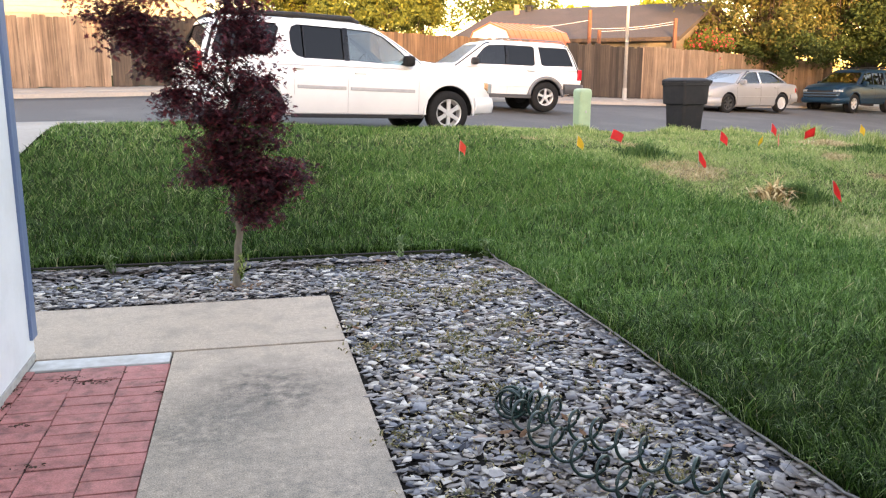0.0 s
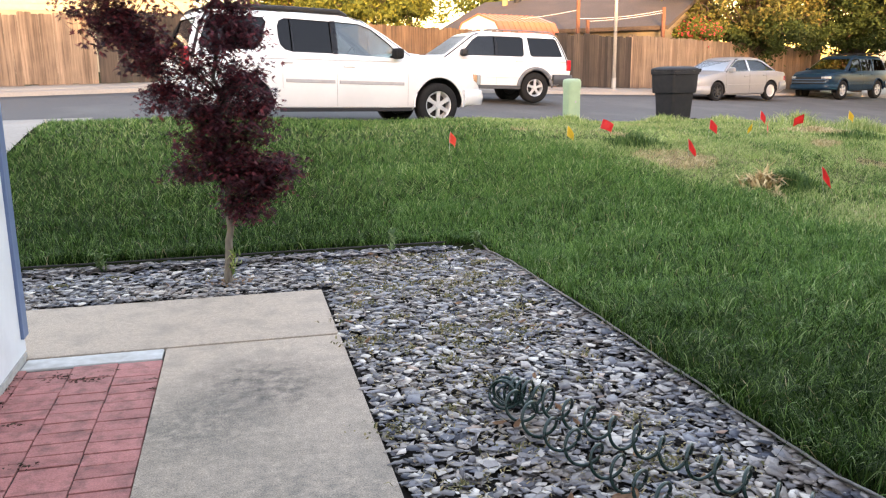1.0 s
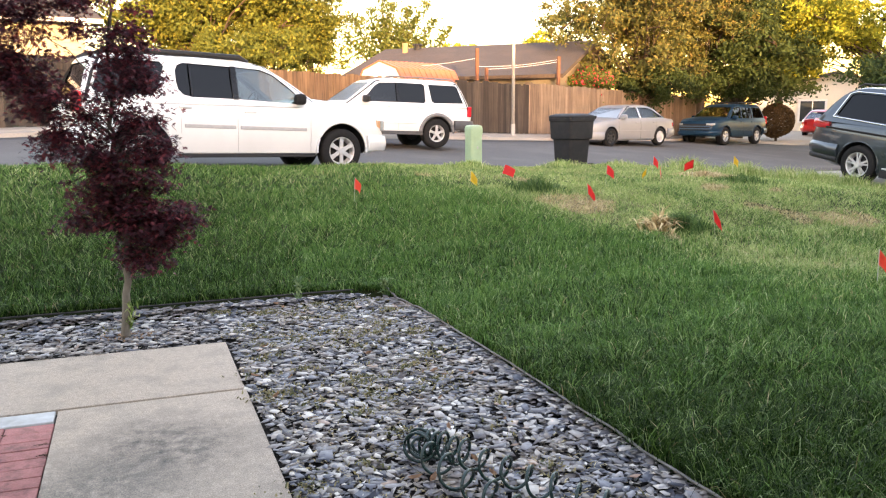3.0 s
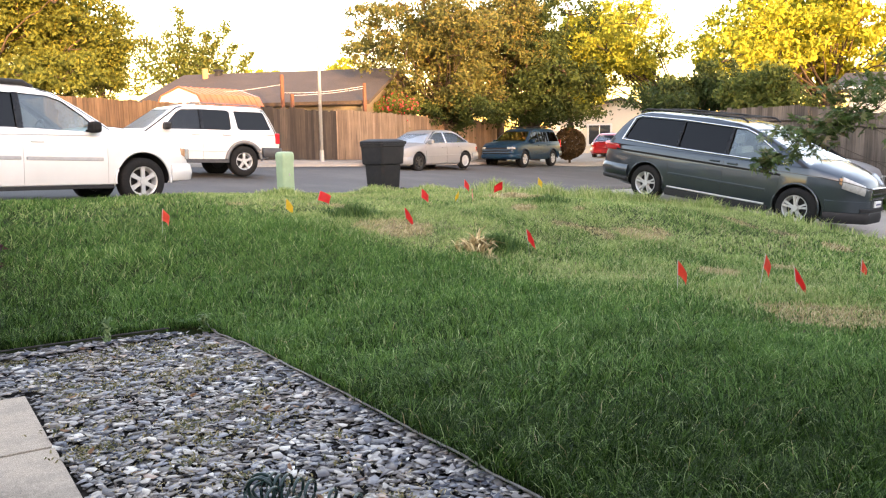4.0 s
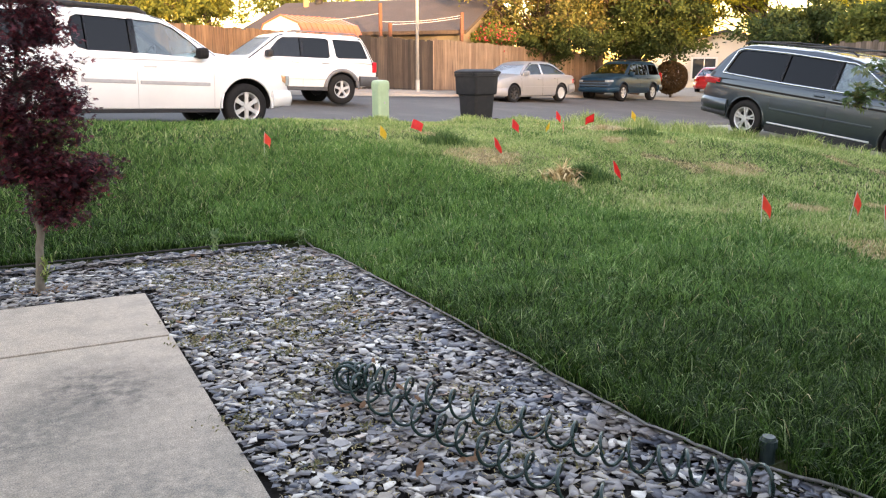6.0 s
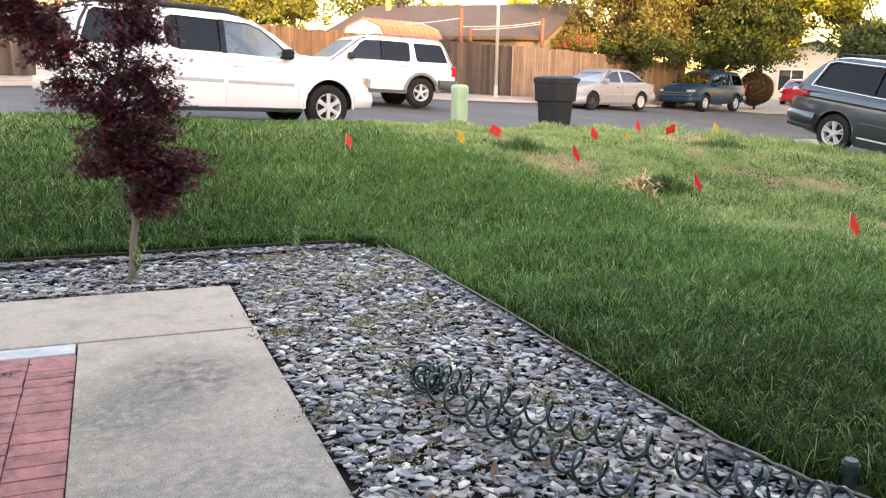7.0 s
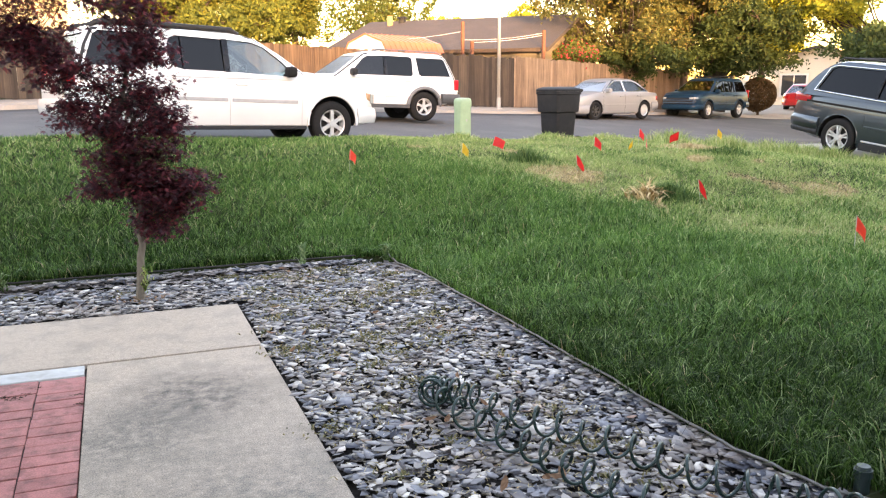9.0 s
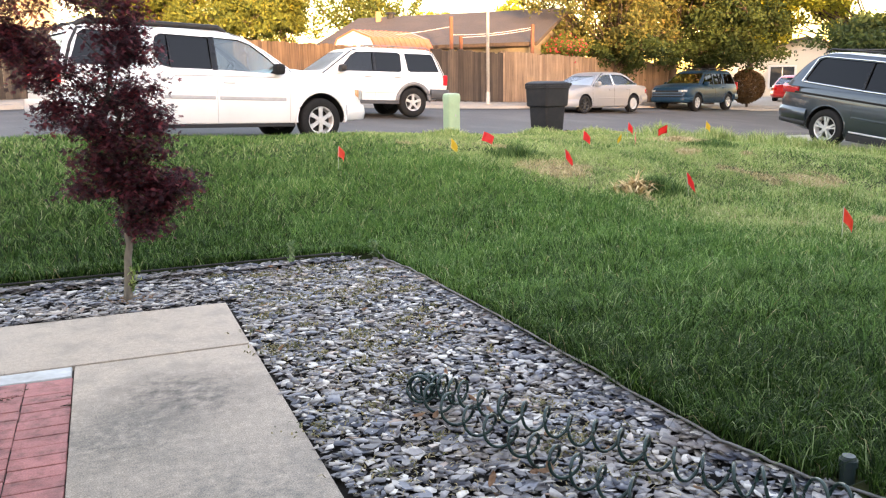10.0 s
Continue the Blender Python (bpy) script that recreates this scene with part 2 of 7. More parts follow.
M_GREYPLASTIC = mat("grey_cladding", (0.16, 0.16, 0.165), (0.13, 0.13, 0.135), 14, 0.6, 0.0)
M_CHROME = mat("chrome", (0.75, 0.75, 0.76), (0.7, 0.7, 0.7), 10, 0.12, 0.0, metal=1.0, rvar=0.04)
M_SEAT = mat("seat_cloth", (0.20, 0.19, 0.18), (0.15, 0.145, 0.14), 40, 0.9, 0.002)
M_PALESEAT = mat("pale_seat_cloth", (0.42, 0.40, 0.37), (0.35, 0.33, 0.31), 40, 0.9, 0.002)
M_GLASS = glass("clear_car_glass", (0.72, 0.80, 0.80), 0.02, 1.75)
M_TINT = glass("tinted_car_glass", (0.05, 0.055, 0.07), 0.02, 1.42)
M_MIDTINT = glass("half_tinted_car_glass", (0.22, 0.24, 0.26), 0.02, 1.5)
M_PALETRIM = mat("pale_grey_moulding", (0.36, 0.36, 0.365), (0.30, 0.30, 0.305), 14, 0.55, 0.0)
M_DARKTRIM = mat("dark_grey_bumper", (0.055, 0.056, 0.06), (0.045, 0.045, 0.048), 14, 0.6, 0.0)
M_SCREEN = glass("shaded_windscreen_glass", (0.16, 0.20, 0.24), 0.28, 1.45)
M_VANSCREEN = glass("green_windscreen_glass", (0.55, 0.64, 0.60), 0.03, 1.38)
M_LAMP = mat("lamp_lens", (0.42, 0.43, 0.42), (0.28, 0.29, 0.29), 20, 0.1, 0.0, coat=1.0)
M_REDLENS = mat("red_lens", (0.55, 0.015, 0.02), (0.4, 0.01, 0.015), 20, 0.15, 0.0, coat=1.0)
M_AMBER = mat("amber_lens", (0.62, 0.36, 0.20), (0.52, 0.28, 0.15), 20, 0.2, 0.0, coat=1.0)
M_PLATE = mat("plate_enamel", (0.75, 0.75, 0.72), (0.7, 0.7, 0.68), 20, 0.5)
M_PLATEBAR = mat("plate_bars", (0.08, 0.09, 0.2), (0.06, 0.07, 0.15), 20, 0.5)
P_WHITE = paint("white_car_paint", (0.66, 0.66, 0.66))
P_SILVER = paint("beige_silver_car_paint", (0.26, 0.26, 0.265), 0.1, 0.2, 0.4)
P_NAVY = paint("dark_blue_car_paint", (0.007, 0.030, 0.056), 0.0, 0.1, 0.2)
P_NAVYBAR = paint("blue_grille_bar_paint", (0.05, 0.10, 0.16), 0.0, 0.1, 0.3)
P_SLATE = paint("slate_grey_car_paint", (0.036, 0.050, 0.064), 0.6)
P_RED = paint("red_car_paint", (0.5, 0.02, 0.025))

# ---- ground ----
def sheet(name, xs, ys, height, material):
    X, Y = np.meshgrid(xs, ys, indexing="ij")
    Z = height(X, Y)
    a, b = len(xs), len(ys)
    i, j = np.meshgrid(np.arange(a - 1), np.arange(b - 1), indexing="ij")
    q = np.stack([i * b + j, (i + 1) * b + j, (i + 1) * b + j + 1, i * b + j + 1], -1).reshape(-1, 4)
    return raw(name, np.stack([X, Y, Z], -1).reshape(-1, 3), q, material, smooth=True)


def ground_height(x, y):
    """The sheet: the land, sunk below whatever paving or bed lies on it."""
    z = land(x, y)
    sunk = (y > road_near(x) - 0.1) & (y < fence_line(x) + 0.2) & (x < 40)
    z = np.where(sunk, z - 0.12, z)
    bed = (x < 1.84 + 0.4 * np.maximum(0, 1.9 - y)) & (y < 5.85)
    z = np.where(bed, -0.10, z)
    z = np.where((x < -2.2) & (y > 5.0) & (y < 15), z - 0.10, z)
    z = np.where((x > 12.35) & (y < 15.2) & (y > 3) & (x < 17.15), z - 0.12, z)
    return z


gx = np.concatenate([np.linspace(-400, -30, 12), np.arange(-26, -4, 1.0), np.arange(-4, 16, 0.2), np.arange(16, 46, 1.0), np.linspace(50, 400, 12)])
gy = np.concatenate([np.linspace(-400, -20, 10), np.arange(-16, 1, 1.0), np.arange(1, 18, 0.2), np.arange(18, 50, 1.0), np.linspace(54, 400, 12)])
tagged(sheet("ground", gx, gy, ground_height, M_LAWN), "green lawn ground of a front yard rising to the street", "ground", kind="structure")


def strip(name, x0, x1, near, far, lift, material, label, category, n=60, k=8, thick=0.1):
    """A paved strip between two lines across the land, with thickness."""
    xs = np.linspace(x0, x1, n)
    t = np.linspace(0, 1, k)
    X = np.repeat(xs[:, None], k, 1)
    Y = near(X) * (1 - t) + far(X) * t
    Z = land(X, Y) + lift
    top = np.stack([X, Y, Z], -1)
    i, j = np.meshgrid(np.arange(n - 1), np.arange(k - 1), indexing="ij")
    q = np.stack([i * k + j, (i + 1) * k + j, (i + 1) * k + j + 1, i * k + j + 1], -1).reshape(-1, 4)
    low = top.copy()
    low[..., 2] -= thick
    sides = []
    m = n * k
    for a in range(n - 1):
        sides.append((a * k, a * k + m, (a + 1) * k + m, (a + 1) * k))
        sides.append((a * k + k - 1, (a + 1) * k + k - 1, (a + 1) * k + k - 1 + m, a * k + k - 1 + m))
    ob = raw(name, np.concatenate([top.reshape(-1, 3), low.reshape(-1, 3)]), np.concatenate([q, sides]), material)
    return tagged(ob, label, category, kind="structure")


strip("road", -45, 60, road_near, lambda x: road_far(x) - 0.3, 0.0, M_ROAD, "grey asphalt residential street with worn patches", "road", 110, 10)
strip("kerb", -45, 60, lambda x: road_far(x) - 0.3, lambda x: road_far(x) + 0.12, 0.09, M_WALK, "pale concrete kerb and gutter along the street", "kerb", 110, 3, 0.2)
strip("pavement", -45, 60, lambda x: road_far(x) + 0.12, lambda x: fence_line(x) + 0.1, 0.10, M_WALK, "pale concrete pavement below the wooden fence", "pavement", 110, 4, 0.2)
strip("driveway_1", -9, -2.35, lambda x: 5.9 + 0 * x, lambda x: 15.0 + 0.1 * (x + 3), 0.012, M_WALK, "pale concrete driveway beside the lawn", "driveway", 12, 24)
strip("driveway_2", 12.5, 17.3, lambda x: 3.0 + 0 * x, lambda x: road_near(x) - 0.02, 0.0, M_WALK, "grey concrete driveway falling away from the street", "driveway", 14, 30)

# ---- path, pavers and bed ----
def slab(name, x0, x1, y0, y1, label):
    bm = bmesh.new()
    box(bm, x0, x1, y0, y1, -0.12, 0.0, 0.004)
    return tagged(part(name, bm, M_SLAB), label, "path", kind="structure")


slab("path_1", -0.389, 0.474, -1.0, 4.118, "weathered concrete path slab with a dark stain")
slab("path_2", -9.0, 0.470, 4.141, 5.045, "weathered tan concrete path slab in front of the wall")
bm = bmesh.new()
box(bm, -9.0, 0.462, 4.10, 4.16, -0.2, -0.035)
box(bm, -0.41, -0.375, -1.0, 4.12, -0.2, -0.02)
tagged(part("joint_fill", bm, M_JOINT), "dark earth in the joints between path slabs", "joint", kind="structure")
bm = bmesh.new()
box(bm, -1.03, -0.40, 3.992, 4.135, -0.12, -0.004, 0.006)
tagged(part("threshold_strip", bm, M_STRIP), "worn white painted concrete strip edging the red pavers", "strip", kind="structure")
bm = bmesh.new()
box(bm, -1.1, -0.395, -1.0, 3.99, -0.12, -0.016)
paver_bed = tagged(part("paver_bed", bm, M_JOINT), "red painted brick pavers with dark joints", "paving", kind="structure")

# ---- our house ----
def wall(name, x0, x1, y0, y1, z0, z1, label="plain house wall added out of view", material=None):
    bm = bmesh.new()
    box(bm, x0, x1, y0, y1, z0, z1)
    return tagged(part(name, bm, material or M_WALL), label, "wall", kind="structure")


wall("wall_west", -1.19, -1.045, -1.4, 4.20, 0.025, 2.6, "white painted house wall with a blue corner board")
wall("footing", -1.19, -1.035, -1.4, 4.17, -0.1, 0.025, "bare concrete footing under the white wall", M_FOOT)
# The remaining walls are out of view, added to close the house.
wall("wall_north", -7.2, -1.19, 4.05, 4.20, -0.1, 2.6)
wall("wall_far_west", -7.35, -7.2, -9.0, 4.20, -0.1, 2.6)
wall("wall_porch", -1.19, 8.0, -1.55, -1.4, -0.1, 2.6)
wall("wall_east", 8.0, 8.15, -9.0, -1.4, -0.1, 2.6)
wall("wall_south", -7.35, 8.15, -9.15, -9.0, -0.1, 2.6)
bm = bmesh.new()
box(bm, -1.075, -1.03, 4.13, 4.222, 0.10, 2.6, 0.004)
tagged(part("trim", bm, M_TRIM), "blue painted wooden corner board on the white wall", "trim", kind="structure")


def gable(name, x0, x1, y0, y1, eave, ridge, along="x", label="dark shingled gable roof", material=None, over=0.45, thick=0.18):
    """A gable roof as one closed prism; the ridge runs along x or y."""
    bm = bmesh.new()
    if along == "x":
        ym = (y0 + y1) / 2
        prof = [(y0 - over, eave), (ym, ridge), (y1 + over, eave), (y1 + over, eave - thick), (y0 - over, eave - thick)]
        a = [bm.verts.new((x0 - over, y, z)) for y, z in prof]
        b = [bm.verts.new((x1 + over, y, z)) for y, z in prof]
    else:
        xm = (x0 + x1) / 2
        prof = [(x0 - over, eave), (xm, ridge), (x1 + over, eave), (x1 + over, eave - thick), (x0 - over, eave - thick)]
        a = [bm.verts.new((x, y0 - over, z)) for x, z in prof]
        b = [bm.verts.new((x, y1 + over, z)) for x, z in prof]
    n = len(prof)
    for i in range(n):
        bm.faces.new((a[i], a[(i + 1) % n], b[(i + 1) % n], b[i]))
    bm.faces.new(a[::-1])
    bm.faces.new(b)
    bmesh.ops.recalc_face_normals(bm, faces=bm.faces)
    return part(name, bm, material or M_SHINGLE)


# Unseen roofs, added; the main ridge height sets how far the shade reaches.
tagged(gable("roof_main", -7.3, 8.1, -9.1, -1.4, 2.78, 5.3), "added out-of-view shingled roof of the house that shades the yard", "roof", kind="structure")
tagged(gable("roof_wing", -7.3, -1.1, -5.0, 4.2, 2.80, 4.5, "y", over=0.40), "added out-of-view shingled roof over the wing with the white wall", "roof", kind="structure")

# ---- vehicles ----
def lathe(profile, n=28):
    """Places and quads of a profile of (radius, y) turned about the y axis."""
    p = np.asarray(profile, float)
    a = np.linspace(0, 2 * np.pi, n, endpoint=False)
    v = np.stack([p[:, None, 0] * np.cos(a), np.broadcast_to(p[:, None, 1], (len(p), n)), p[:, None, 0] * np.sin(a)], -1).reshape(-1, 3)
    i, j = np.meshgrid(np.arange(len(p) - 1), np.arange(n), indexing="ij")
    k = (j + 1) % n
    return v, np.stack([i * n + j, i * n + k, (i + 1) * n + k, (i + 1) * n + j], -1).reshape(-1, 4)


def wheel(car, x, y, r, width, rim_r, spokes, double=False, rim_mat=None, cover=False):
    """A wheel whose outer face looks along +y (turned for the other side): tyre and rim."""
    out = 1 if y > 0 else -1
    w = new("wheel")
    w.parent = car
    w.matrix_local = pose(x, y, r) @ (Matrix.Identity(4) if out > 0 else pose(0, 0, 0, 0, 0, 180))
    h = width / 2
    prof = [(rim_r * 0.92, -h), (rim_r + 0.02, -h), (r - 0.03, -h), (r - 0.006, -h + 0.03), (r, 0), (r - 0.006, h - 0.03), (r - 0.03, h), (rim_r + 0.03, h), (rim_r, h - 0.012), (rim_r * 0.92, h - 0.05)]
    raw("tyre", *lathe(prof, 36), M_TYRE, w, smooth=True)
    m = rim_mat or M_RIM
    bm = bmesh.new()
    v, f = lathe([(rim_r * 0.80, h - 0.11), (rim_r * 0.88, h - 0.06), (rim_r * 0.93, h - 0.012), (rim_r * 1.0, h - 0.004), (rim_r * 1.0, h - 0.03)], 36)
    vs = [bm.verts.new(p) for p in v]
    for q in f:
        bm.faces.new([vs[i] for i in q])
    if cover:
        v, f = lathe([(0.001, h + 0.0), (rim_r * 0.3, h - 0.005), (rim_r * 0.75, h - 0.02), (rim_r * 0.92, h - 0.03)], 28)
        vs = [bm.verts.new(p) for p in v]
        for q in f:
            bm.faces.new([vs[i] for i in q])
    else:
        for k in range(spokes):
            a = 2 * math.pi * k / spokes + math.pi / 2
            for s in ((-0.17, 0.17) if double else (0.0,)):
                half = 0.085 * rim_r if double else 0.17 * rim_r
                t = Matrix.Rotation(-(a + s), 4, "Y")
                o = [(0.10 * rim_r, -half * 0.9), (0.55 * rim_r, -half * 0.7), (0.93 * rim_r, -half), (0.93 * rim_r, half), (0.55 * rim_r, half * 0.7), (0.10 * rim_r, half * 0.9)]
                prism(bm, o, h - 0.055, h - 0.018, t)
        vs = rod(bm, (0, h - 0.08, 0), (0, h - 0.005, 0), rim_r * 0.30, rim_r * 0.24, 20)
    part("rim", bm, m, w, smooth=False)
    bm = bmesh.new()
    rod(bm, (0, -h, 0), (0, h - 0.12, 0), rim_r * 0.9, None, 24)
    part("brake_disc", bm, M_BLACK, w)
    return w


def cut(ob, cutter, mode="DIFFERENCE"):
    """Applies a boolean and removes the cutter."""
    md = ob.modifiers.new("cut", "BOOLEAN")
    md.operation, md.object, md.solver = mode, cutter, "EXACT"
    bpy.context.view_layer.update()
    me = bpy.data.meshes.new_from_object(ob.evaluated_get(bpy.context.evaluated_depsgraph_get()))
    ob.modifiers.clear()
    old, ob.data = ob.data, me
    me.name = old.name
    bpy.data.meshes.remove(old)
    spare = cutter.data
    bpy.data.objects.remove(cutter)
    bpy.data.meshes.remove(spare)


def loft(bm, rings):
    """Closed rings joined into a closed skin."""
    vs = [[bm.verts.new(p) for p in r] for r in rings]
    n = len(vs[0])
    for a, b in zip(vs, vs[1:]):
        for i in range(n):
            bm.faces.new((a[i], a[(i + 1) % n], b[(i + 1) % n], b[i]))
    bm.faces.new(vs[0][::-1])
    bm.faces.new(vs[-1])
    bmesh.ops.recalc_face_normals(bm, faces=bm.faces)


def lerp(table, x):
    xs, ys = zip(*sorted(table))
    return float(np.interp(x, xs, ys))


def finish(ob, angle=32):
    me = ob.data
    me.polygons.foreach_set("use_smooth", [True] * len(me.polygons))
    me.set_sharp_from_angle(angle=radians(angle))


def plan_ring(x0, x1, hw, z, rad, n=6):
    """A rectangle with rounded corners, seen from above, at height z."""
    pts = []
    for cx, cy, a0 in ((x1 - rad, hw - rad, 0), (x0 + rad, hw - rad, 90), (x0 + rad, -hw + rad, 180), (x1 - rad, -hw + rad, 270)):
        for k in range(n):
            a = radians(a0 + 90 * k / (n - 1))
            pts.append((cx + rad * math.cos(a), cy + rad * math.sin(a), z))
    return pts


def vehicle(name, s, m, label):
    """A car from its measures: lower body, cabin frame with open windows, panes, seats, wheels, lamps and trim. x is ahead, y to its left."""
    car = empty(name, m)
    tagged(car, label, s["kind"])
    L, hw, r = s["L"], s["W"] / 2, s["r"]
    top, bot = s["top"], s["bot"]

    def side_w(x):
        """Half width of the body at x: the plan rounds off towards both ends."""
        e = min(L / 2 - x, x + L / 2)
        k = s["nose"] if x > 0 else s["tail"]
        return hw * (1 - k * max(0.0, 1 - e / s.get("taper", 0.9)) ** s.get("power", 3))

    def band(name, material, end, s0, s1, za, zb, off, thick=0.07, bulge=0.0, n=18):
        """A moulded band that follows the plan round one end of the body. s runs from -1 at its right to 1 at its left, 0 at the middle."""
        reach = s.get("reach", 0.75)
        xs_ = np.concatenate([np.linspace(L / 2 - reach, L / 2 - 0.2, 10), np.linspace(L / 2 - 0.18, L / 2, 9)])
        left = [(x * end, side_w(x * end)) for x in xs_]
        front = [(L / 2 * end, y) for y in np.linspace(side_w(L / 2 * end), -side_w(L / 2 * end), 13)[1:-1]]
        p = np.array(left + front + [(x, -y) for x, y in left[::-1]])
        d = np.r_[0, np.cumsum(np.hypot(*np.diff(p, axis=0).T))]
        d = 1 - 2 * d / d[-1]
        axle = s["fx"] if end > 0 else s["rx"]
        clear = -np.interp(abs(axle) + r + s["gap"] + 0.025, xs_, -d[:len(xs_)])     # ends short of the wheel arch
        ra, rb = max(s0, -clear), min(s1, clear)
        t = np.linspace(rb, ra, n)
        za_, zb_ = (np.broadcast_to(v, 2) for v in (za, zb))
        c = np.stack([np.interp(-t, -d, p[:, i]) for i in (0, 1)], -1)
        way = np.gradient(c, axis=0)
        way /= np.linalg.norm(way, axis=1)[:, None]
        out = np.stack([-way[:, 1], way[:, 0]], -1)
        if (out[n // 2] @ c[n // 2]) < 0:
            out = -out
        rings = []
        for q, o, k0 in zip(c, out, np.abs(np.linspace(1, 0, n) if abs(s1) > abs(s0) else np.linspace(0, 1, n))):
            za, zb = za_[0] + (za_[1] - za_[0]) * k0, zb_[0] + (zb_[1] - zb_[0]) * k0
            sec = [(off, za + 0.012), (off + bulge, (za + zb) / 2), (off, zb - 0.012), (off - 0.012, zb), (off - thick, zb), (off - thick, za), (off - 0.012, za)]
            rings.append([(q[0] + o[0] * k, q[1] + o[1] * k, z) for k, z in sec])
        bm_ = bmesh.new()
        loft(bm_, rings)
        ob = part(name, bm_, material, car)
        finish(ob, 40)
        return ob

    # lower body
    xs = sorted(set([-L / 2, -L / 2 + 0.03, -L / 2 + 0.12, -L / 2 + 0.3, L / 2 - 0.3, L / 2 - 0.12, L / 2 - 0.04, L / 2] + list(np.linspace(-L / 2 + 0.42, L / 2 - 0.42, 24)) + [L / 2 - 0.2, -L / 2 + 0.2, L / 2 - 0.08, -L / 2 + 0.07] + [p[0] for p in top]))
    rings = []
    for x in xs:
        e = min(L / 2 - x, x + L / 2)
        w = side_w(x)
        drop = 0.05 * max(0.0, 1 - e / 0.12)
        zt, zb = lerp(top, x) - drop, lerp(bot, x) + drop
        zm = zb + 0.42 * (zt - zb)
        half = [(0.0, zb), (w * 0.90, zb), (w * 0.965, zb + 0.05), (w * 0.985, zb + 0.16), (w, zm), (w * 0.992, zm + 0.5 * (zt - zm)), (w * 0.975, zt - 0.10), (w * 0.945, zt - 0.035), (w * 0.88, zt), (w * 0.45, zt + s["crown"]), (0.0, zt + s["crown"] * 1.25)]
        rings.append([(x, y, z) for y, z in half] + [(x, -y, z) for y, z in half[-2:0:-1]])
    bm = bmesh.new()
    loft(bm, rings)
    body = part("body", bm, s["paint"])
    bm = bmesh.new()
    for ax in (s["fx"], s["rx"]):
        for sy in (-1, 1):
            rod(bm, (ax, sy * (hw - 0.34), r + 0.01), (ax, sy * (hw + 0.2), r + 0.01), r + s["gap"], None, 36)
    cut(body, part("cutter", bm, M_BLACK))
    body.data.materials.append(M_BLACK)
    for p in body.data.polygons:     # the wells inside the arches
        c = p.center
        if any(math.hypot(c.x - ax, c.z - r - 0.01) < r + s["gap"] + 0.004 for ax in (s["fx"], s["rx"])) and abs(c.y) < hw * 0.985 and c.z > lerp(bot, c.x) + 0.005:
            p.material_index = len(body.data.materials) - 1
    finish(body)
    body.parent = car

    # cabin
    fr, re, cw = s["front"], s["rear"], s["cab_w"]      # tables of height to x of the windscreen, of the tailgate, and to half width
    z0, z1 = s["belt"] - 0.05, s["roof"]
    def shell(inset, zs):
        out = []
        for z, k in zs:
            out.append(plan_ring(lerp(re, z) + inset + k, lerp(fr, z) - inset - 1.5 * k, lerp(cw, z) - inset - k, z, 0.16))
        return out
    zs = [(z, 0.0) for z in np.linspace(z0, z1 - 0.10, 7)] + [(z1 - 0.06, 0.012), (z1 - 0.03, 0.04), (z1 - 0.01, 0.10), (z1, 0.22)]
    bm = bmesh.new()
    loft(bm, shell(0.0, zs))
    cabin = part("cabin_frame", bm, s["paint"])
    bm = bmesh.new()
    loft(bm, shell(0.05, [(z, 0.0) for z in np.linspace(z0 - 0.2, z1 - 0.09, 6)]))
    cut(cabin, part("cutter", bm, M_BLACK))
    cabin.data.materials.append(M_BLACK)
    for panes in s["side"]:
        bm = bmesh.new()
        prism(bm, panes[0], -2, 2)
        cut(cabin, part("cutter", bm, M_BLACK))
    zb, zt = s["belt"] + 0.03, s["roof"] - 0.14
    for ahead in (True, False):
        tab = fr if ahead else re
        ya, yb = lerp(cw, zb) - 0.09, lerp(cw, zt) - 0.11
        zlo = zb if ahead else zb + s.get("gate", 0.0)
        bm = bmesh.new()
        o = [(-ya, zlo), (ya, zlo), (yb, zt), (-yb, zt)]
        x0, x1 = ((lerp(fr, zt) - 0.5, L) if ahead else (-L, lerp(re, zt) + 0.35))
        prism(bm, o, x0, x1, Matrix(((0, 1, 0, 0), (1, 0, 0, 0), (0, 0, 1, 0), (0, 0, 0, 1))))
        bmesh.ops.recalc_face_normals(bm, faces=bm.faces)
        cut(cabin, part("cutter", bm, M_BLACK))
        bm = bmesh.new()
        inn = -0.02 if ahead else 0.02
        vs = [bm.verts.new((lerp(tab, z) + inn, y, z)) for y, z in [(-ya - 0.02, zlo - 0.02), (ya + 0.02, zlo - 0.02), (yb + 0.02, zt + 0.02), (-yb - 0.02, zt + 0.02)]]
        bm.faces.new(vs)
        bmesh.ops.solidify(bm, geom=bm.faces[:], thickness=0.006)
        part("windscreen" if ahead else "rear_window", bm, s.get("screen", M_GLASS) if ahead else s.get("back_glass", M_TINT), car)
    for p in cabin.data.polygons:     # linings and window reveals
        c = p.center
        if abs(c.y) < lerp(cw, c.z) - 0.007 and lerp(re, c.z) + 0.06 < c.x < lerp(fr, c.z) - 0.06 and c.z < z1 - 0.075:
            p.material_index = len(cabin.data.materials) - 1
    finish(cabin)
    cabin.parent = car
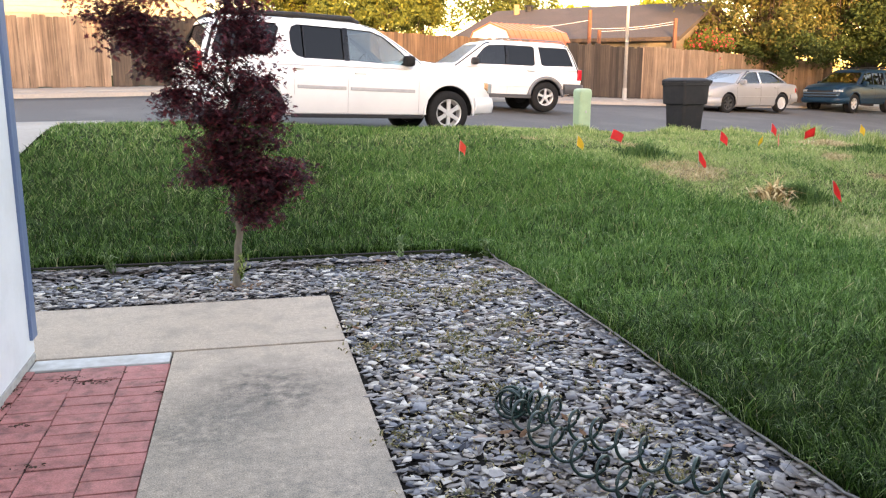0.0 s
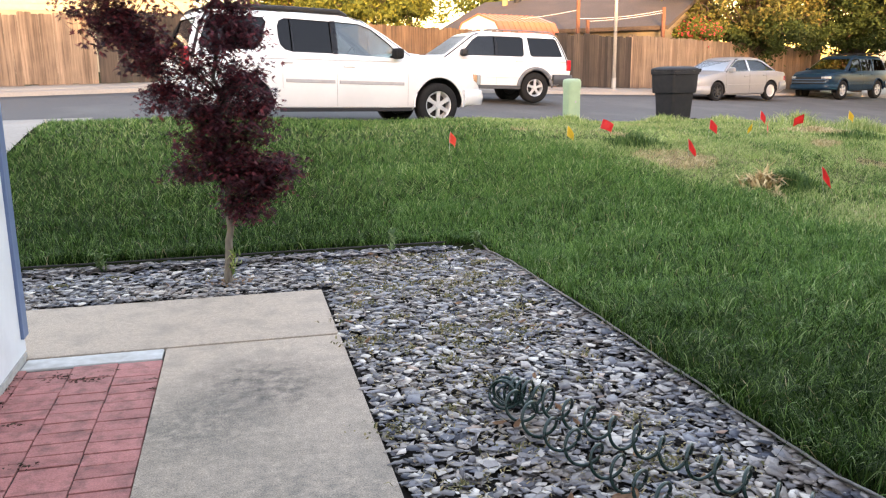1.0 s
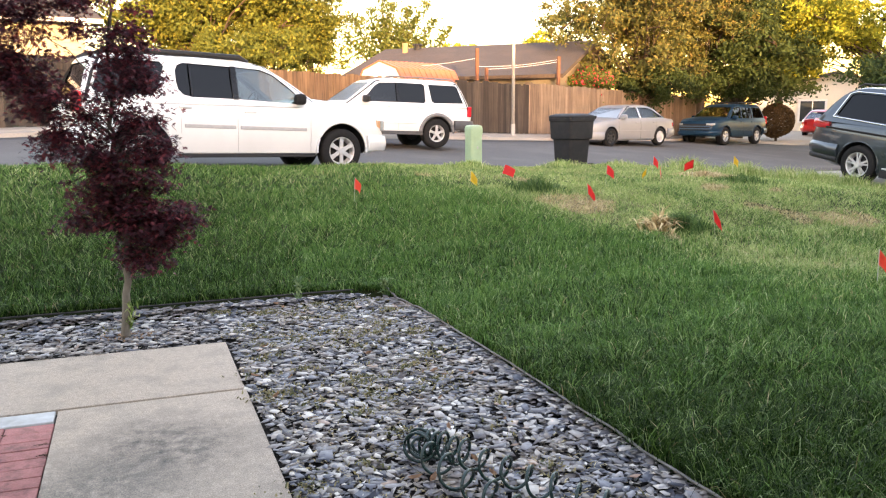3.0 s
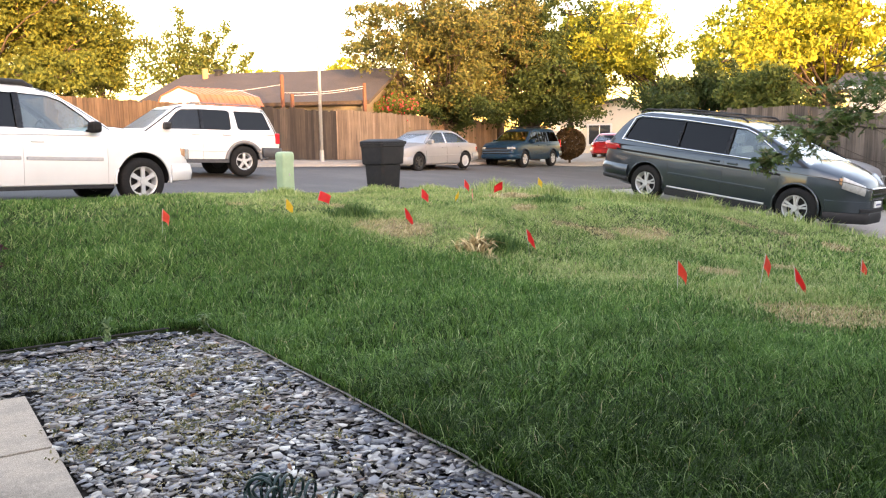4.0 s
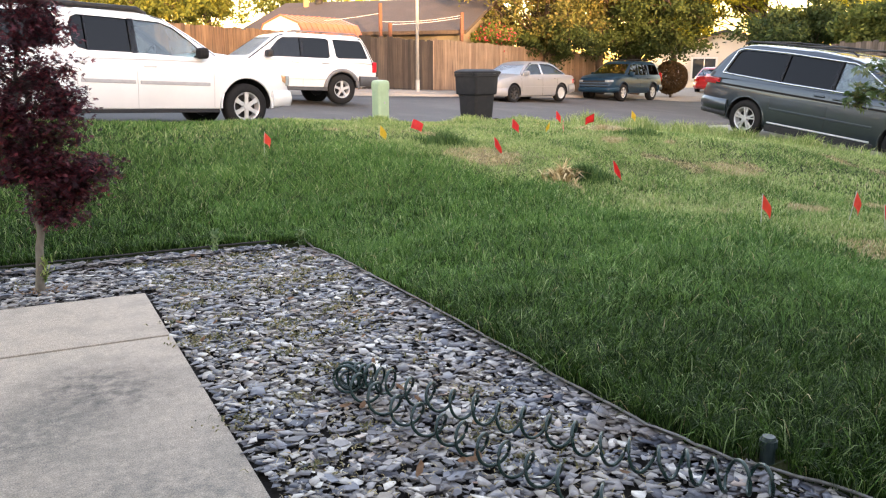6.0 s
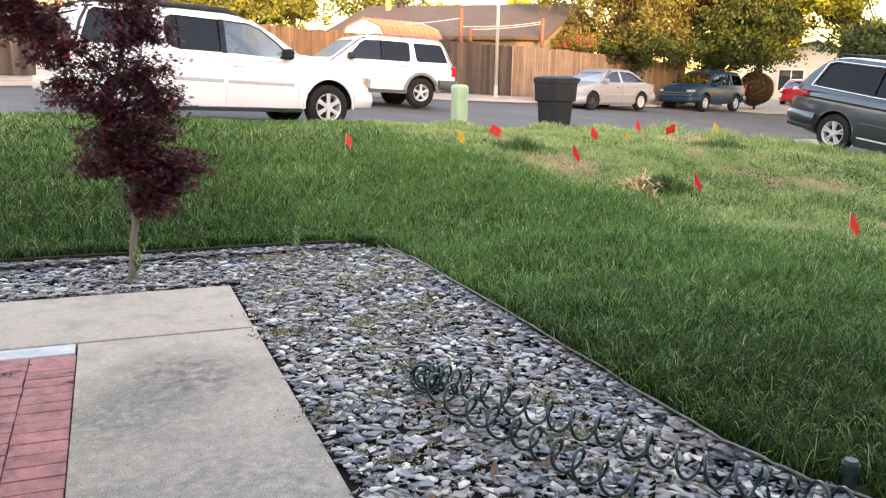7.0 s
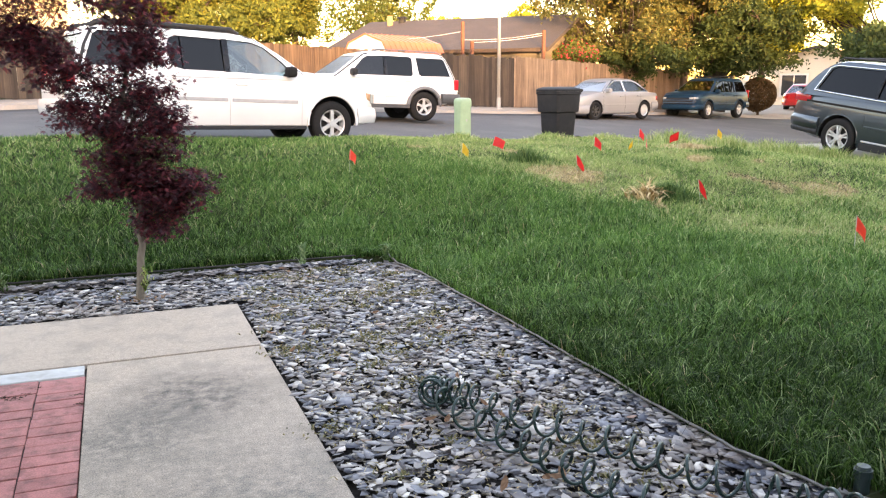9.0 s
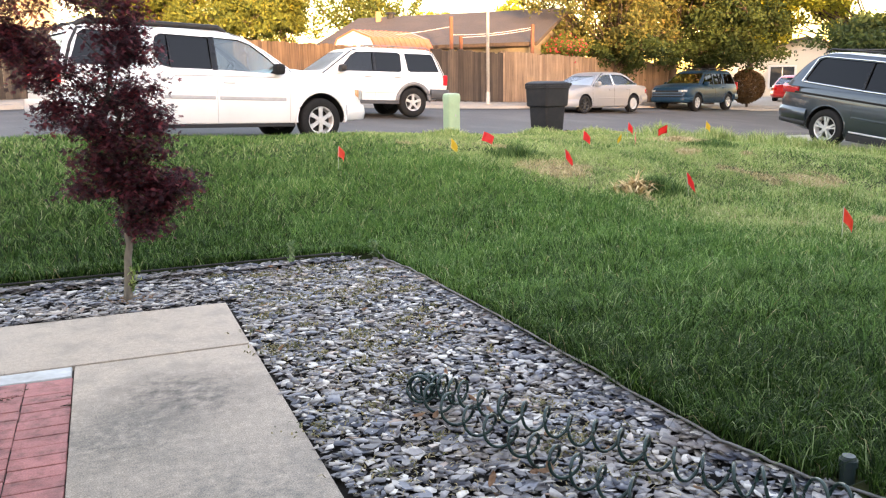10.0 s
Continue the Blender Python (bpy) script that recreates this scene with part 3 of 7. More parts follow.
    for outline, pane, frame_mat in s["side"]:
        for sy in (-1, 1):
            cx, cz = np.mean([p[0] for p in outline]), np.mean([p[1] for p in outline])
            grow = [(x + 0.02 * np.sign(x - cx), z + 0.02 * np.sign(z - cz)) for x, z in outline]
            bm = bmesh.new()
            bm.faces.new([bm.verts.new((x, sy * (lerp(cw, z) - 0.022), z)) for x, z in grow])
            bmesh.ops.triangulate(bm, faces=bm.faces[:])
            bmesh.ops.solidify(bm, geom=bm.faces[:], thickness=0.005)
            part("side_window", bm, pane, car)
            if frame_mat:
                n = len(outline)
                ring = np.array([(x, sy * (lerp(cw, z) + 0.004), z) for x, z in outline])
                loop = np.concatenate([ring, ring[:1]])
                fine = np.concatenate([np.linspace(a, b, 6)[:-1] for a, b in zip(loop, loop[1:])] + [loop[:1]])
                raw("window_trim", *tube(fine, 0.014, 6), frame_mat, car, smooth=True)
    # floor of the cabin, dash and seats
    bm = bmesh.new()
    box(bm, lerp(re, z0) + 0.1, lerp(fr, z0) - 0.12, -hw * 0.86, hw * 0.86, z0 - 0.02, z0 + 0.035)
    part("cabin_lining", bm, M_BLACK, car)
    rows = s["seats"]
    for i, x in enumerate(rows):
        for y in (-0.38, 0.38):
            bm = bmesh.new()
            box(bm, x - 0.09, x + 0.05, y - 0.23, y + 0.23, z0 - 0.01, s["belt"] + 0.16, 0.04, Matrix.Translation((x, y, z0)) @ Matrix.Rotation(radians(-12), 4, "Y") @ Matrix.Translation((-x, -y, -z0)))
            box(bm, x - 0.20, x - 0.12, y - 0.12, y + 0.12, s["belt"] + 0.19, s["belt"] + 0.36, 0.03)
            rod(bm, (x - 0.15, y - 0.05, s["belt"] + 0.10), (x - 0.16, y - 0.05, s["belt"] + 0.22), 0.008)
            rod(bm, (x - 0.15, y + 0.05, s["belt"] + 0.10), (x - 0.16, y + 0.05, s["belt"] + 0.22), 0.008)
            part("seat", bm, s.get("seat_mat", M_SEAT), car)
    a = np.linspace(0, 2 * np.pi, 25)
    sx = rows[0] + 0.62
    raw("steering_wheel", *tube(np.stack([sx + 0.07 * np.sin(a), 0.38 + 0.17 * np.cos(a), s["belt"] + 0.04 + 0.17 * np.sin(a)], -1), 0.014, 6), M_BLACK, car, smooth=True)
    # wheels
    for i, ax in enumerate((s["fx"], s["rx"])):
        for sy in (-1, 1):
            wheel(car, ax, sy * (hw - 0.5 * s["tw"] - 0.015), r, s["tw"], s["rim"], s["spokes"], s.get("double", False), s["rims"][i], s["cover"][i])
    # arch lips
    for ax in (s["fx"], s["rx"]):
        for sy in (-1, 1):
            a = np.linspace(radians(-8), radians(188), 26)
            rr = r + s["gap"] + s["lip"] * 0.4
            arc = np.stack([ax + rr * np.cos(a), np.full_like(a, sy * (hw * 0.985)), r + 0.01 + rr * np.sin(a)], -1)
            arc[:, 2] = np.maximum(arc[:, 2], lerp(bot, ax) + 0.03)
            raw("arch_lip", *tube(arc, s["lip"], 6), s["lip_mat"], car, smooth=True)
    # trim along the sides
    for x0, x1, za, zb, h, mt, nm in s["strips"]:
        for sy in (-1, 1):
            bm = bmesh.new()
            y = hw * 0.992
            ang = math.atan2(zb - za, x1 - x0)
            box(bm, 0, math.hypot(x1 - x0, zb - za), -0.014, 0.014, -h / 2, h / 2, min(0.008, h * 0.3), Matrix.Translation((x0, sy * y, za)) @ Matrix.Rotation(-ang, 4, "Y"))
            part(nm, bm, mt, car)
    for x, za, zb in s["seams"]:
        for sy in (-1, 1):
            bm = bmesh.new()
            zm = lerp(bot, x) + 0.42 * (lerp(top, x) - lerp(bot, x))
            pts = [(x, sy * (hw * q + 0.0015), z) for q, z in ((0.985, za), (1.0, zm), (0.992, zm + 0.5 * (zb - zm)), (0.975, zb))]
            v, f = tube(pts, 0.003, 4)
            vv = [bm.verts.new(p) for p in v]
            for q in f:
                bm.faces.new([vv[i] for i in q])
            part("door_seam", bm, s.get("seam_mat", M_BLACK), car)
    for x, z in s["handles"]:
        for sy in (-1, 1):
            bm = bmesh.new()
            box(bm, x - 0.10, x + 0.10, sy * hw * 0.985 - 0.02, sy * hw * 0.985 + 0.03, z - 0.018, z + 0.018, 0.012)
            part("door_handle", bm, s["handle_mat"], car)
    for sy in (-1, 1):
        x, z = s["mirror"]
        bm = bmesh.new()
        y = lerp(cw, z) + 0.10
        box(bm, x - 0.07, x + 0.09, sy * y - 0.11, sy * y + 0.11, z - 0.08, z + 0.09, 0.05)
        rod(bm, (x, sy * (y - 0.22), z - 0.06), (x, sy * (y - 0.05), z - 0.03), 0.035)
        part("door_mirror", bm, s["mirror_mat"], car)
    # lamps
    for nm, mt, blocks in s["lamps"]:
        for x0, x1, y0, y1, za, zb in blocks:
            for sy in (-1, 1):
                bm = bmesh.new()
                box(bm, x0, x1, min(sy * y0, sy * y1), max(sy * y0, sy * y1), za, zb, 0.02)
                part(nm, bm, mt, car)
    for row in s["bands"]:
        band(*row)
    for nm, mt, x0, x1, y, za, zb, bev in s["fronts"]:
        bm = bmesh.new()
        box(bm, x0, x1, -y, y, za, zb, bev)
        part(nm, bm, mt, car)
    for x0, x1, za, zb in s.get("pillars", ()):     # dark door pillars between the panes
        for sy in (-1, 1):
            bm = bmesh.new()
            lv = [[bm.verts.new((x, sy * (lerp(cw, z) + 0.004), z)) for x in (x0, x1)] for z in np.linspace(za, zb, 9)]
            for a, b in zip(lv, lv[1:]):
                bm.faces.new((a[0], a[1], b[1], b[0]))
            bmesh.ops.solidify(bm, geom=bm.faces[:], thickness=0.006)
            part("door_pillar", bm, M_GLOSSBLACK, car)
    if s.get("chrome_line"):
        pts = s["chrome_line"]
        for sy in (-1, 1):
            ring = np.array([(x, sy * (lerp(cw, z) + 0.006), z) for x, z in pts + pts[:1]])
            fine = np.concatenate([np.linspace(a, b, 8)[:-1] for a, b in zip(ring, ring[1:])] + [ring[-1:]])
            raw("chrome_line", *tube(fine, 0.013, 6), M_CHROME, car, smooth=True)
    # roof rails
    if s.get("rails"):
        xa, xb, y, z, rr, bars = s["rails"]
        for sy in (-1, 1):
            pts = [(xa, sy * y, z - 0.07), (xa + 0.12, sy * y, z), ((xa + xb) / 2, sy * y, z + 0.01), (xb - 0.12, sy * y, z), (xb, sy * y, z - 0.07)]
            raw("roof_rail", *tube(pts, rr, 8), s["rail_mat"], car, smooth=True)
        for x in bars:
            bm = bmesh.new()
            rod(bm, (x, -y, z + 0.015), (x, y, z + 0.015), rr * 0.8)
            part("crossbar", bm, s["rail_mat"], car)
    return car


def seat_on(x, y, z, head, pitch):
    """A pose for a car: place of its middle, heading, and nose-up pitch."""
    return pose(x, y, z, 0, 0, head) @ pose(0, 0, 0, 0, -pitch, 0)


# white long estate car parked at the near kerb
big_suv = dict(kind="car", L=5.13, W=1.9, r=0.375, gap=0.08, tw=0.24, rim=0.235, spokes=6, fx=1.63, rx=-1.65, paint=P_WHITE, crown=0.03, nose=0.26, tail=0.1,
    top=[(-2.565, 1.05), (-2.43, 1.13), (0.83, 1.13), (1.01, 1.19), (1.28, 1.205), (2.03, 1.09), (2.35, 0.98), (2.49, 0.86), (2.565, 0.7)],
    bot=[(-2.565, 0.48), (-2.2, 0.36), (-1.07, 0.3), (1.13, 0.3), (2.23, 0.34), (2.565, 0.42)], belt=1.13, roof=1.8,
    front=[(1.05, 1.37), (1.13, 1.26), (1.25, 1.1), (1.5, 0.73), (1.7, 0.39), (1.8, 0.08)], rear=[(1.05, -2.5), (1.13, -2.48), (1.5, -2.36), (1.8, -2.19)],
    cab_w=[(1.05, 0.93), (1.13, 0.91), (1.5, 0.8), (1.8, 0.69)],
    side=[([(-0.16, 1.175), (0.95, 1.125), (0.91, 1.2), (0.73, 1.37), (0.45, 1.58), (0.25, 1.65), (-0.15, 1.67)], M_GLASS, None), ([(-1.1, 1.4), (-1.08, 1.29), (-1.01, 1.215), (-0.89, 1.185), (-0.24, 1.175), (-0.23, 1.67), (-0.97, 1.69), (-1.06, 1.65), (-1.1, 1.56)], M_TINT, None), ([(-2.3, 1.26), (-2.23, 1.2), (-1.49, 1.2), (-1.39, 1.27), (-1.26, 1.62), (-1.31, 1.69), (-2.07, 1.7), (-2.15, 1.64)], M_TINT, None)],
    seam_mat=M_PALETRIM, pillars=[(-0.24, -0.15, 1.165, 1.68), (-0.89, -0.865, 1.18, 1.69)], seats=[-0.07, -1.02], seat_mat=M_PALESEAT, rims=[M_RIM, M_RIM], cover=[False, False], lip=0.022,
    lip_mat=P_WHITE,
    strips=[(-1.02, -0.22, 0.755, 0.745, 0.055, M_PALETRIM, "side_moulding"), (-0.15, 0.98, 0.74, 0.725, 0.055, M_PALETRIM, "side_moulding"), (-1.12, 1.13, 0.31, 0.31, 0.06, M_BLACK, "running_board")],
    seams=[(-0.19, 0.36, 1.05), (-1.07, 0.6, 1.05), (1.05, 0.36, 1.05)], handles=[(0.02, 0.985), (-1.0, 1.03)], handle_mat=P_WHITE, mirror=(0.83, 1.2), mirror_mat=M_TYRE,
    lamps=[("taillight", M_REDLENS, [(-2.575, -2.44, 0.74, 0.91, 0.93, 1.22)])],
    bands=[("front_bumper", P_WHITE, 1, -1.0, 1.0, 0.38, 0.64, 0.035, 0.1, 0.02, 30), ("rear_bumper", P_WHITE, -1, -0.95, 0.95, 0.46, 0.7, 0.06, 0.12, 0.02, 30), ("grille", M_CHROME, 1, -0.24, 0.24, 0.7, 0.9, 0.012, 0.05), ("headlight", M_LAMP, 1, 0.27, 0.56, 0.72, 0.9, 0.012, 0.05), ("headlight", M_LAMP, 1, -0.56, -0.27, 0.72, 0.9, 0.012, 0.05), ("side_marker", M_AMBER, 1, 0.57, 0.63, (0.76, 0.8), 0.9, 0.008, 0.05), ("side_marker", M_AMBER, 1, -0.63, -0.57, (0.76, 0.8), 0.9, 0.008, 0.05), ("lower_grille", M_BLACK, 1, -0.4, 0.4, 0.42, 0.5, 0.042, 0.03)],
    fronts=[("number_plate", M_PLATE, -2.6, -2.56, 0.16, 0.86, 1.0, 0.004)], rails=(-2.17, 0.08, 0.63, 1.825, 0.045, (-1.97, -0.97)), rail_mat=M_BLACK)
vehicle("suv", big_suv, seat_on(1.508, 14.267, 0.398, 14.2, -1.7), "long white estate car with grey side mouldings parked at the kerb")

# white boxy estate car with grey cladding across the street
small_suv = dict(kind="car", L=4.79, W=1.79, r=0.37, gap=0.06, tw=0.235, rim=0.21, spokes=5, fx=1.42, rx=-1.42, paint=P_WHITE, crown=0.025, nose=0.24, tail=0.10, screen=M_SCREEN,
    top=[(-2.395, 1.02), (-2.3, 1.08), (0.9, 1.06), (1.15, 1.06), (2.1, 0.99), (2.3, 0.90), (2.395, 0.72)], bot=[(-2.395, 0.55), (-2.0, 0.42), (-1.0, 0.36), (1.0, 0.36), (2.2, 0.42), (2.395, 0.5)],
    belt=1.07, roof=1.68, front=[(0.98, 1.12), (1.07, 0.98), (1.40, 0.52), (1.58, 0.27), (1.68, 0.08)], rear=[(0.98, -2.36), (1.07, -2.34), (1.4, -2.20), (1.71, -2.02)], cab_w=[(0.98, 0.88), (1.07, 0.86), (1.4, 0.77), (1.71, 0.66)],
    side=[([(-0.35, 1.10), (0.57, 1.09), (0.50, 1.17), (0.22, 1.47), (0.08, 1.55), (-0.35, 1.57)], M_MIDTINT, None),
          ([(-1.10, 1.14), (-1.05, 1.10), (-0.41, 1.10), (-0.41, 1.57), (-1.03, 1.57), (-1.10, 1.53)], M_TINT, None),
          ([(-2.14, 1.13), (-1.34, 1.11), (-1.27, 1.15), (-1.21, 1.56), (-1.95, 1.56), (-2.0, 1.52)], M_TINT, None)],
    seam_mat=M_PALETRIM, pillars=[(-0.42, -0.34, 1.10, 1.57)], seats=[-0.30, -1.15], rims=[M_RIM, M_RIM], cover=[False, False], lip=0.05, lip_mat=M_GREYPLASTIC,
    strips=[(-1.0, 1.0, 0.62, 0.62, 0.05, P_WHITE, "side_moulding"), (-1.02, 1.0, 0.37, 0.37, 0.09, M_DARKTRIM, "running_board")],
    seams=[(-0.38, 0.42, 1.0), (-1.12, 0.7, 1.0)], handles=[(-0.20, 0.99), (-0.98, 0.99)], handle_mat=P_WHITE, mirror=(0.48, 1.15), mirror_mat=M_BLACK,
    lamps=[("taillight", M_REDLENS, [(-2.385, -2.27, 0.74, 0.862, 0.80, 1.06)])],
    bands=[("front_bumper", M_DARKTRIM, 1, -1.0, 1.0, 0.44, 0.68, 0.04, 0.10, 0.02, 30), ("rear_bumper", M_DARKTRIM, -1, -0.98, 0.98, 0.46, 0.70, 0.07, 0.12, 0.02, 30), ("grille", M_CHROME, 1, -0.26, 0.26, 0.71, 0.86, 0.012, 0.05), ("headlight", M_LAMP, 1, 0.29, 0.58, 0.73, 0.87, 0.012, 0.05), ("headlight", M_LAMP, 1, -0.58, -0.29, 0.73, 0.87, 0.012, 0.05)],
    fronts=[],
    rails=(-2.0, -0.1, 0.58, 1.72, 0.014, (-1.8, -0.5)), rail_mat=M_GREYPLASTIC)
vehicle("suv", small_suv, seat_on(5.64, 20.3, 0.522, 185.5, 2.2), "white boxy estate car with grey wheel arches across the street")

# silver saloon
saloon = dict(kind="car", L=4.75, W=1.78, r=0.315, gap=0.045, tw=0.20, rim=0.20, spokes=7, fx=1.38, rx=-1.29, paint=P_SILVER, screen=M_SCREEN, crown=0.03, nose=0.42, tail=0.30,
    top=[(-2.375, 0.74), (-2.27, 0.91), (-1.5, 0.96), (0.8, 0.94), (1.1, 0.95), (1.9, 0.84), (2.2, 0.76), (2.375, 0.60)], bot=[(-2.375, 0.36), (-1.9, 0.25), (-1.0, 0.20), (1.0, 0.20), (2.1, 0.22), (2.375, 0.3)],
    belt=0.93, roof=1.42, front=[(0.85, 1.16), (0.93, 1.04), (1.2, 0.62), (1.36, 0.33), (1.42, 0.12)], rear=[(0.85, -1.80), (0.93, -1.68), (1.2, -1.30), (1.36, -1.02), (1.42, -0.80)], cab_w=[(0.85, 0.86), (0.93, 0.84), (1.2, 0.72), (1.42, 0.58)],
    side=[([(-0.15, 0.96), (0.92, 0.955), (0.82, 1.03), (0.36, 1.27), (0.2, 1.31), (-0.15, 1.32)], M_GLASS, M_CHROME),
          ([(-1.52, 0.975), (-0.21, 0.96), (-0.21, 1.32), (-0.75, 1.31), (-0.95, 1.25), (-1.30, 1.06)], M_GLASS, M_CHROME)],
    seats=[-0.05, -1.0], seat_mat=M_PALESEAT, rims=[M_STEELRIM, M_RIM], cover=[False, True], lip=0.012, lip_mat=P_SILVER,
    strips=[(-0.95, 0.98, 0.52, 0.52, 0.04, P_SILVER, "side_moulding")],
    seams=[(-0.17, 0.25, 0.88), (-1.02, 0.5, 0.88), (1.0, 0.25, 0.85)], handles=[(0.02, 0.80), (-0.95, 0.82)], handle_mat=P_SILVER, mirror=(0.78, 0.99), mirror_mat=P_SILVER,
    lamps=[],
    bands=[("front_bumper", P_SILVER, 1, -1.0, 1.0, 0.24, 0.50, 0.03, 0.10, 0.02, 30), ("rear_bumper", P_SILVER, -1, -1.0, 1.0, 0.34, 0.60, 0.03, 0.10, 0.02, 30), ("grille", M_CHROME, 1, -0.2, 0.2, 0.52, 0.60, 0.015, 0.05), ("headlight", M_LAMP, 1, 0.25, 0.62, 0.53, 0.65, 0.012, 0.06), ("headlight", M_LAMP, 1, -0.62, -0.25, 0.53, 0.65, 0.012, 0.06), ("taillight", M_REDLENS, -1, 0.35, 0.72, 0.66, 0.80, 0.012, 0.06), ("taillight", M_REDLENS, -1, -0.72, -0.35, 0.66, 0.80, 0.012, 0.06)],
    fronts=[])
vehicle("saloon_car", saloon, seat_on(16.1, 25.5, 0.17, 198.5, 0.5), "beige silver saloon car with one black steel wheel")

# dark blue estate car
blue_suv = dict(kind="car", L=4.64, W=1.80, r=0.365, gap=0.06, tw=0.235, rim=0.215, spokes=5, fx=1.35, rx=-1.35, paint=P_NAVY, screen=M_TINT, crown=0.03, nose=0.24, tail=0.12,
    top=[(-2.32, 0.98), (-2.2, 1.08), (0.8, 1.08), (1.15, 1.13), (1.9, 1.05), (2.2, 0.95), (2.32, 0.74)], bot=[(-2.32, 0.5), (-2.0, 0.38), (-1.0, 0.33), (1.0, 0.33), (2.1, 0.38), (2.32, 0.45)],
    belt=1.04, roof=1.70, front=[(0.95, 1.40), (1.04, 1.30), (1.13, 1.15), (1.4, 0.72), (1.6, 0.42), (1.70, 0.2)], rear=[(0.95, -2.22), (1.04, -2.18), (1.4, -2.02), (1.70, -1.82)], cab_w=[(0.95, 0.88), (1.04, 0.86), (1.4, 0.75), (1.70, 0.64)],
    side=[([(-0.02, 1.10), (0.98, 1.10), (0.88, 1.18), (0.48, 1.50), (0.32, 1.55), (-0.02, 1.56)], M_MIDTINT, None),
          ([(-0.92, 1.11), (-0.08, 1.10), (-0.08, 1.56), (-0.92, 1.55)], M_TINT, None), ([(-1.96, 1.13), (-1.02, 1.11), (-1.02, 1.55), (-1.80, 1.53)], M_TINT, None)],
    seats=[-0.05, -0.95], rims=[M_RIM, M_RIM], cover=[False, False], lip=0.03, lip_mat=P_NAVY,
    strips=[(-1.0, 1.0, 0.60, 0.60, 0.05, P_NAVY, "side_moulding")], seams=[(-0.12, 0.4, 1.0), (-1.02, 0.6, 1.0)], handles=[(0.06, 0.95), (-0.85, 0.95)], handle_mat=P_NAVY, mirror=(0.74, 1.12), mirror_mat=P_NAVY,
    lamps=[("taillight", M_REDLENS, [(-2.31, -2.2, 0.68, 0.83, 0.85, 1.2)])],
    bands=[("front_bumper", P_NAVY, 1, -1.0, 1.0, 0.40, 0.58, 0.04, 0.10, 0.02, 30), ("rear_bumper", P_NAVY, -1, -0.98, 0.98, 0.46, 0.68, 0.05, 0.10, 0.02, 30), ("grille", M_BLACK, 1, -0.44, 0.44, 0.60, 0.86, 0.008, 0.05), ("grille_bar", P_NAVYBAR, 1, -0.46, 0.46, 0.745, 0.785, 0.02, 0.05), ("grille_bar", P_NAVYBAR, 1, -0.5, 0.5, 0.645, 0.685, 0.02, 0.05),
           ("headlight", M_LAMP, 1, 0.36, 0.62, 0.80, 0.885, 0.016, 0.05), ("headlight", M_LAMP, 1, -0.62, -0.36, 0.80, 0.885, 0.016, 0.05)],
    fronts=[],
    rails=(-1.9, 0.0, 0.58, 1.75, 0.02, (-1.6, -0.4)), rail_mat=M_BLACK)
vehicle("suv", blue_suv, seat_on(23.7, 29.3, -0.05, 202.7, 0.7), "dark blue estate car with a barred front parked by the fence")

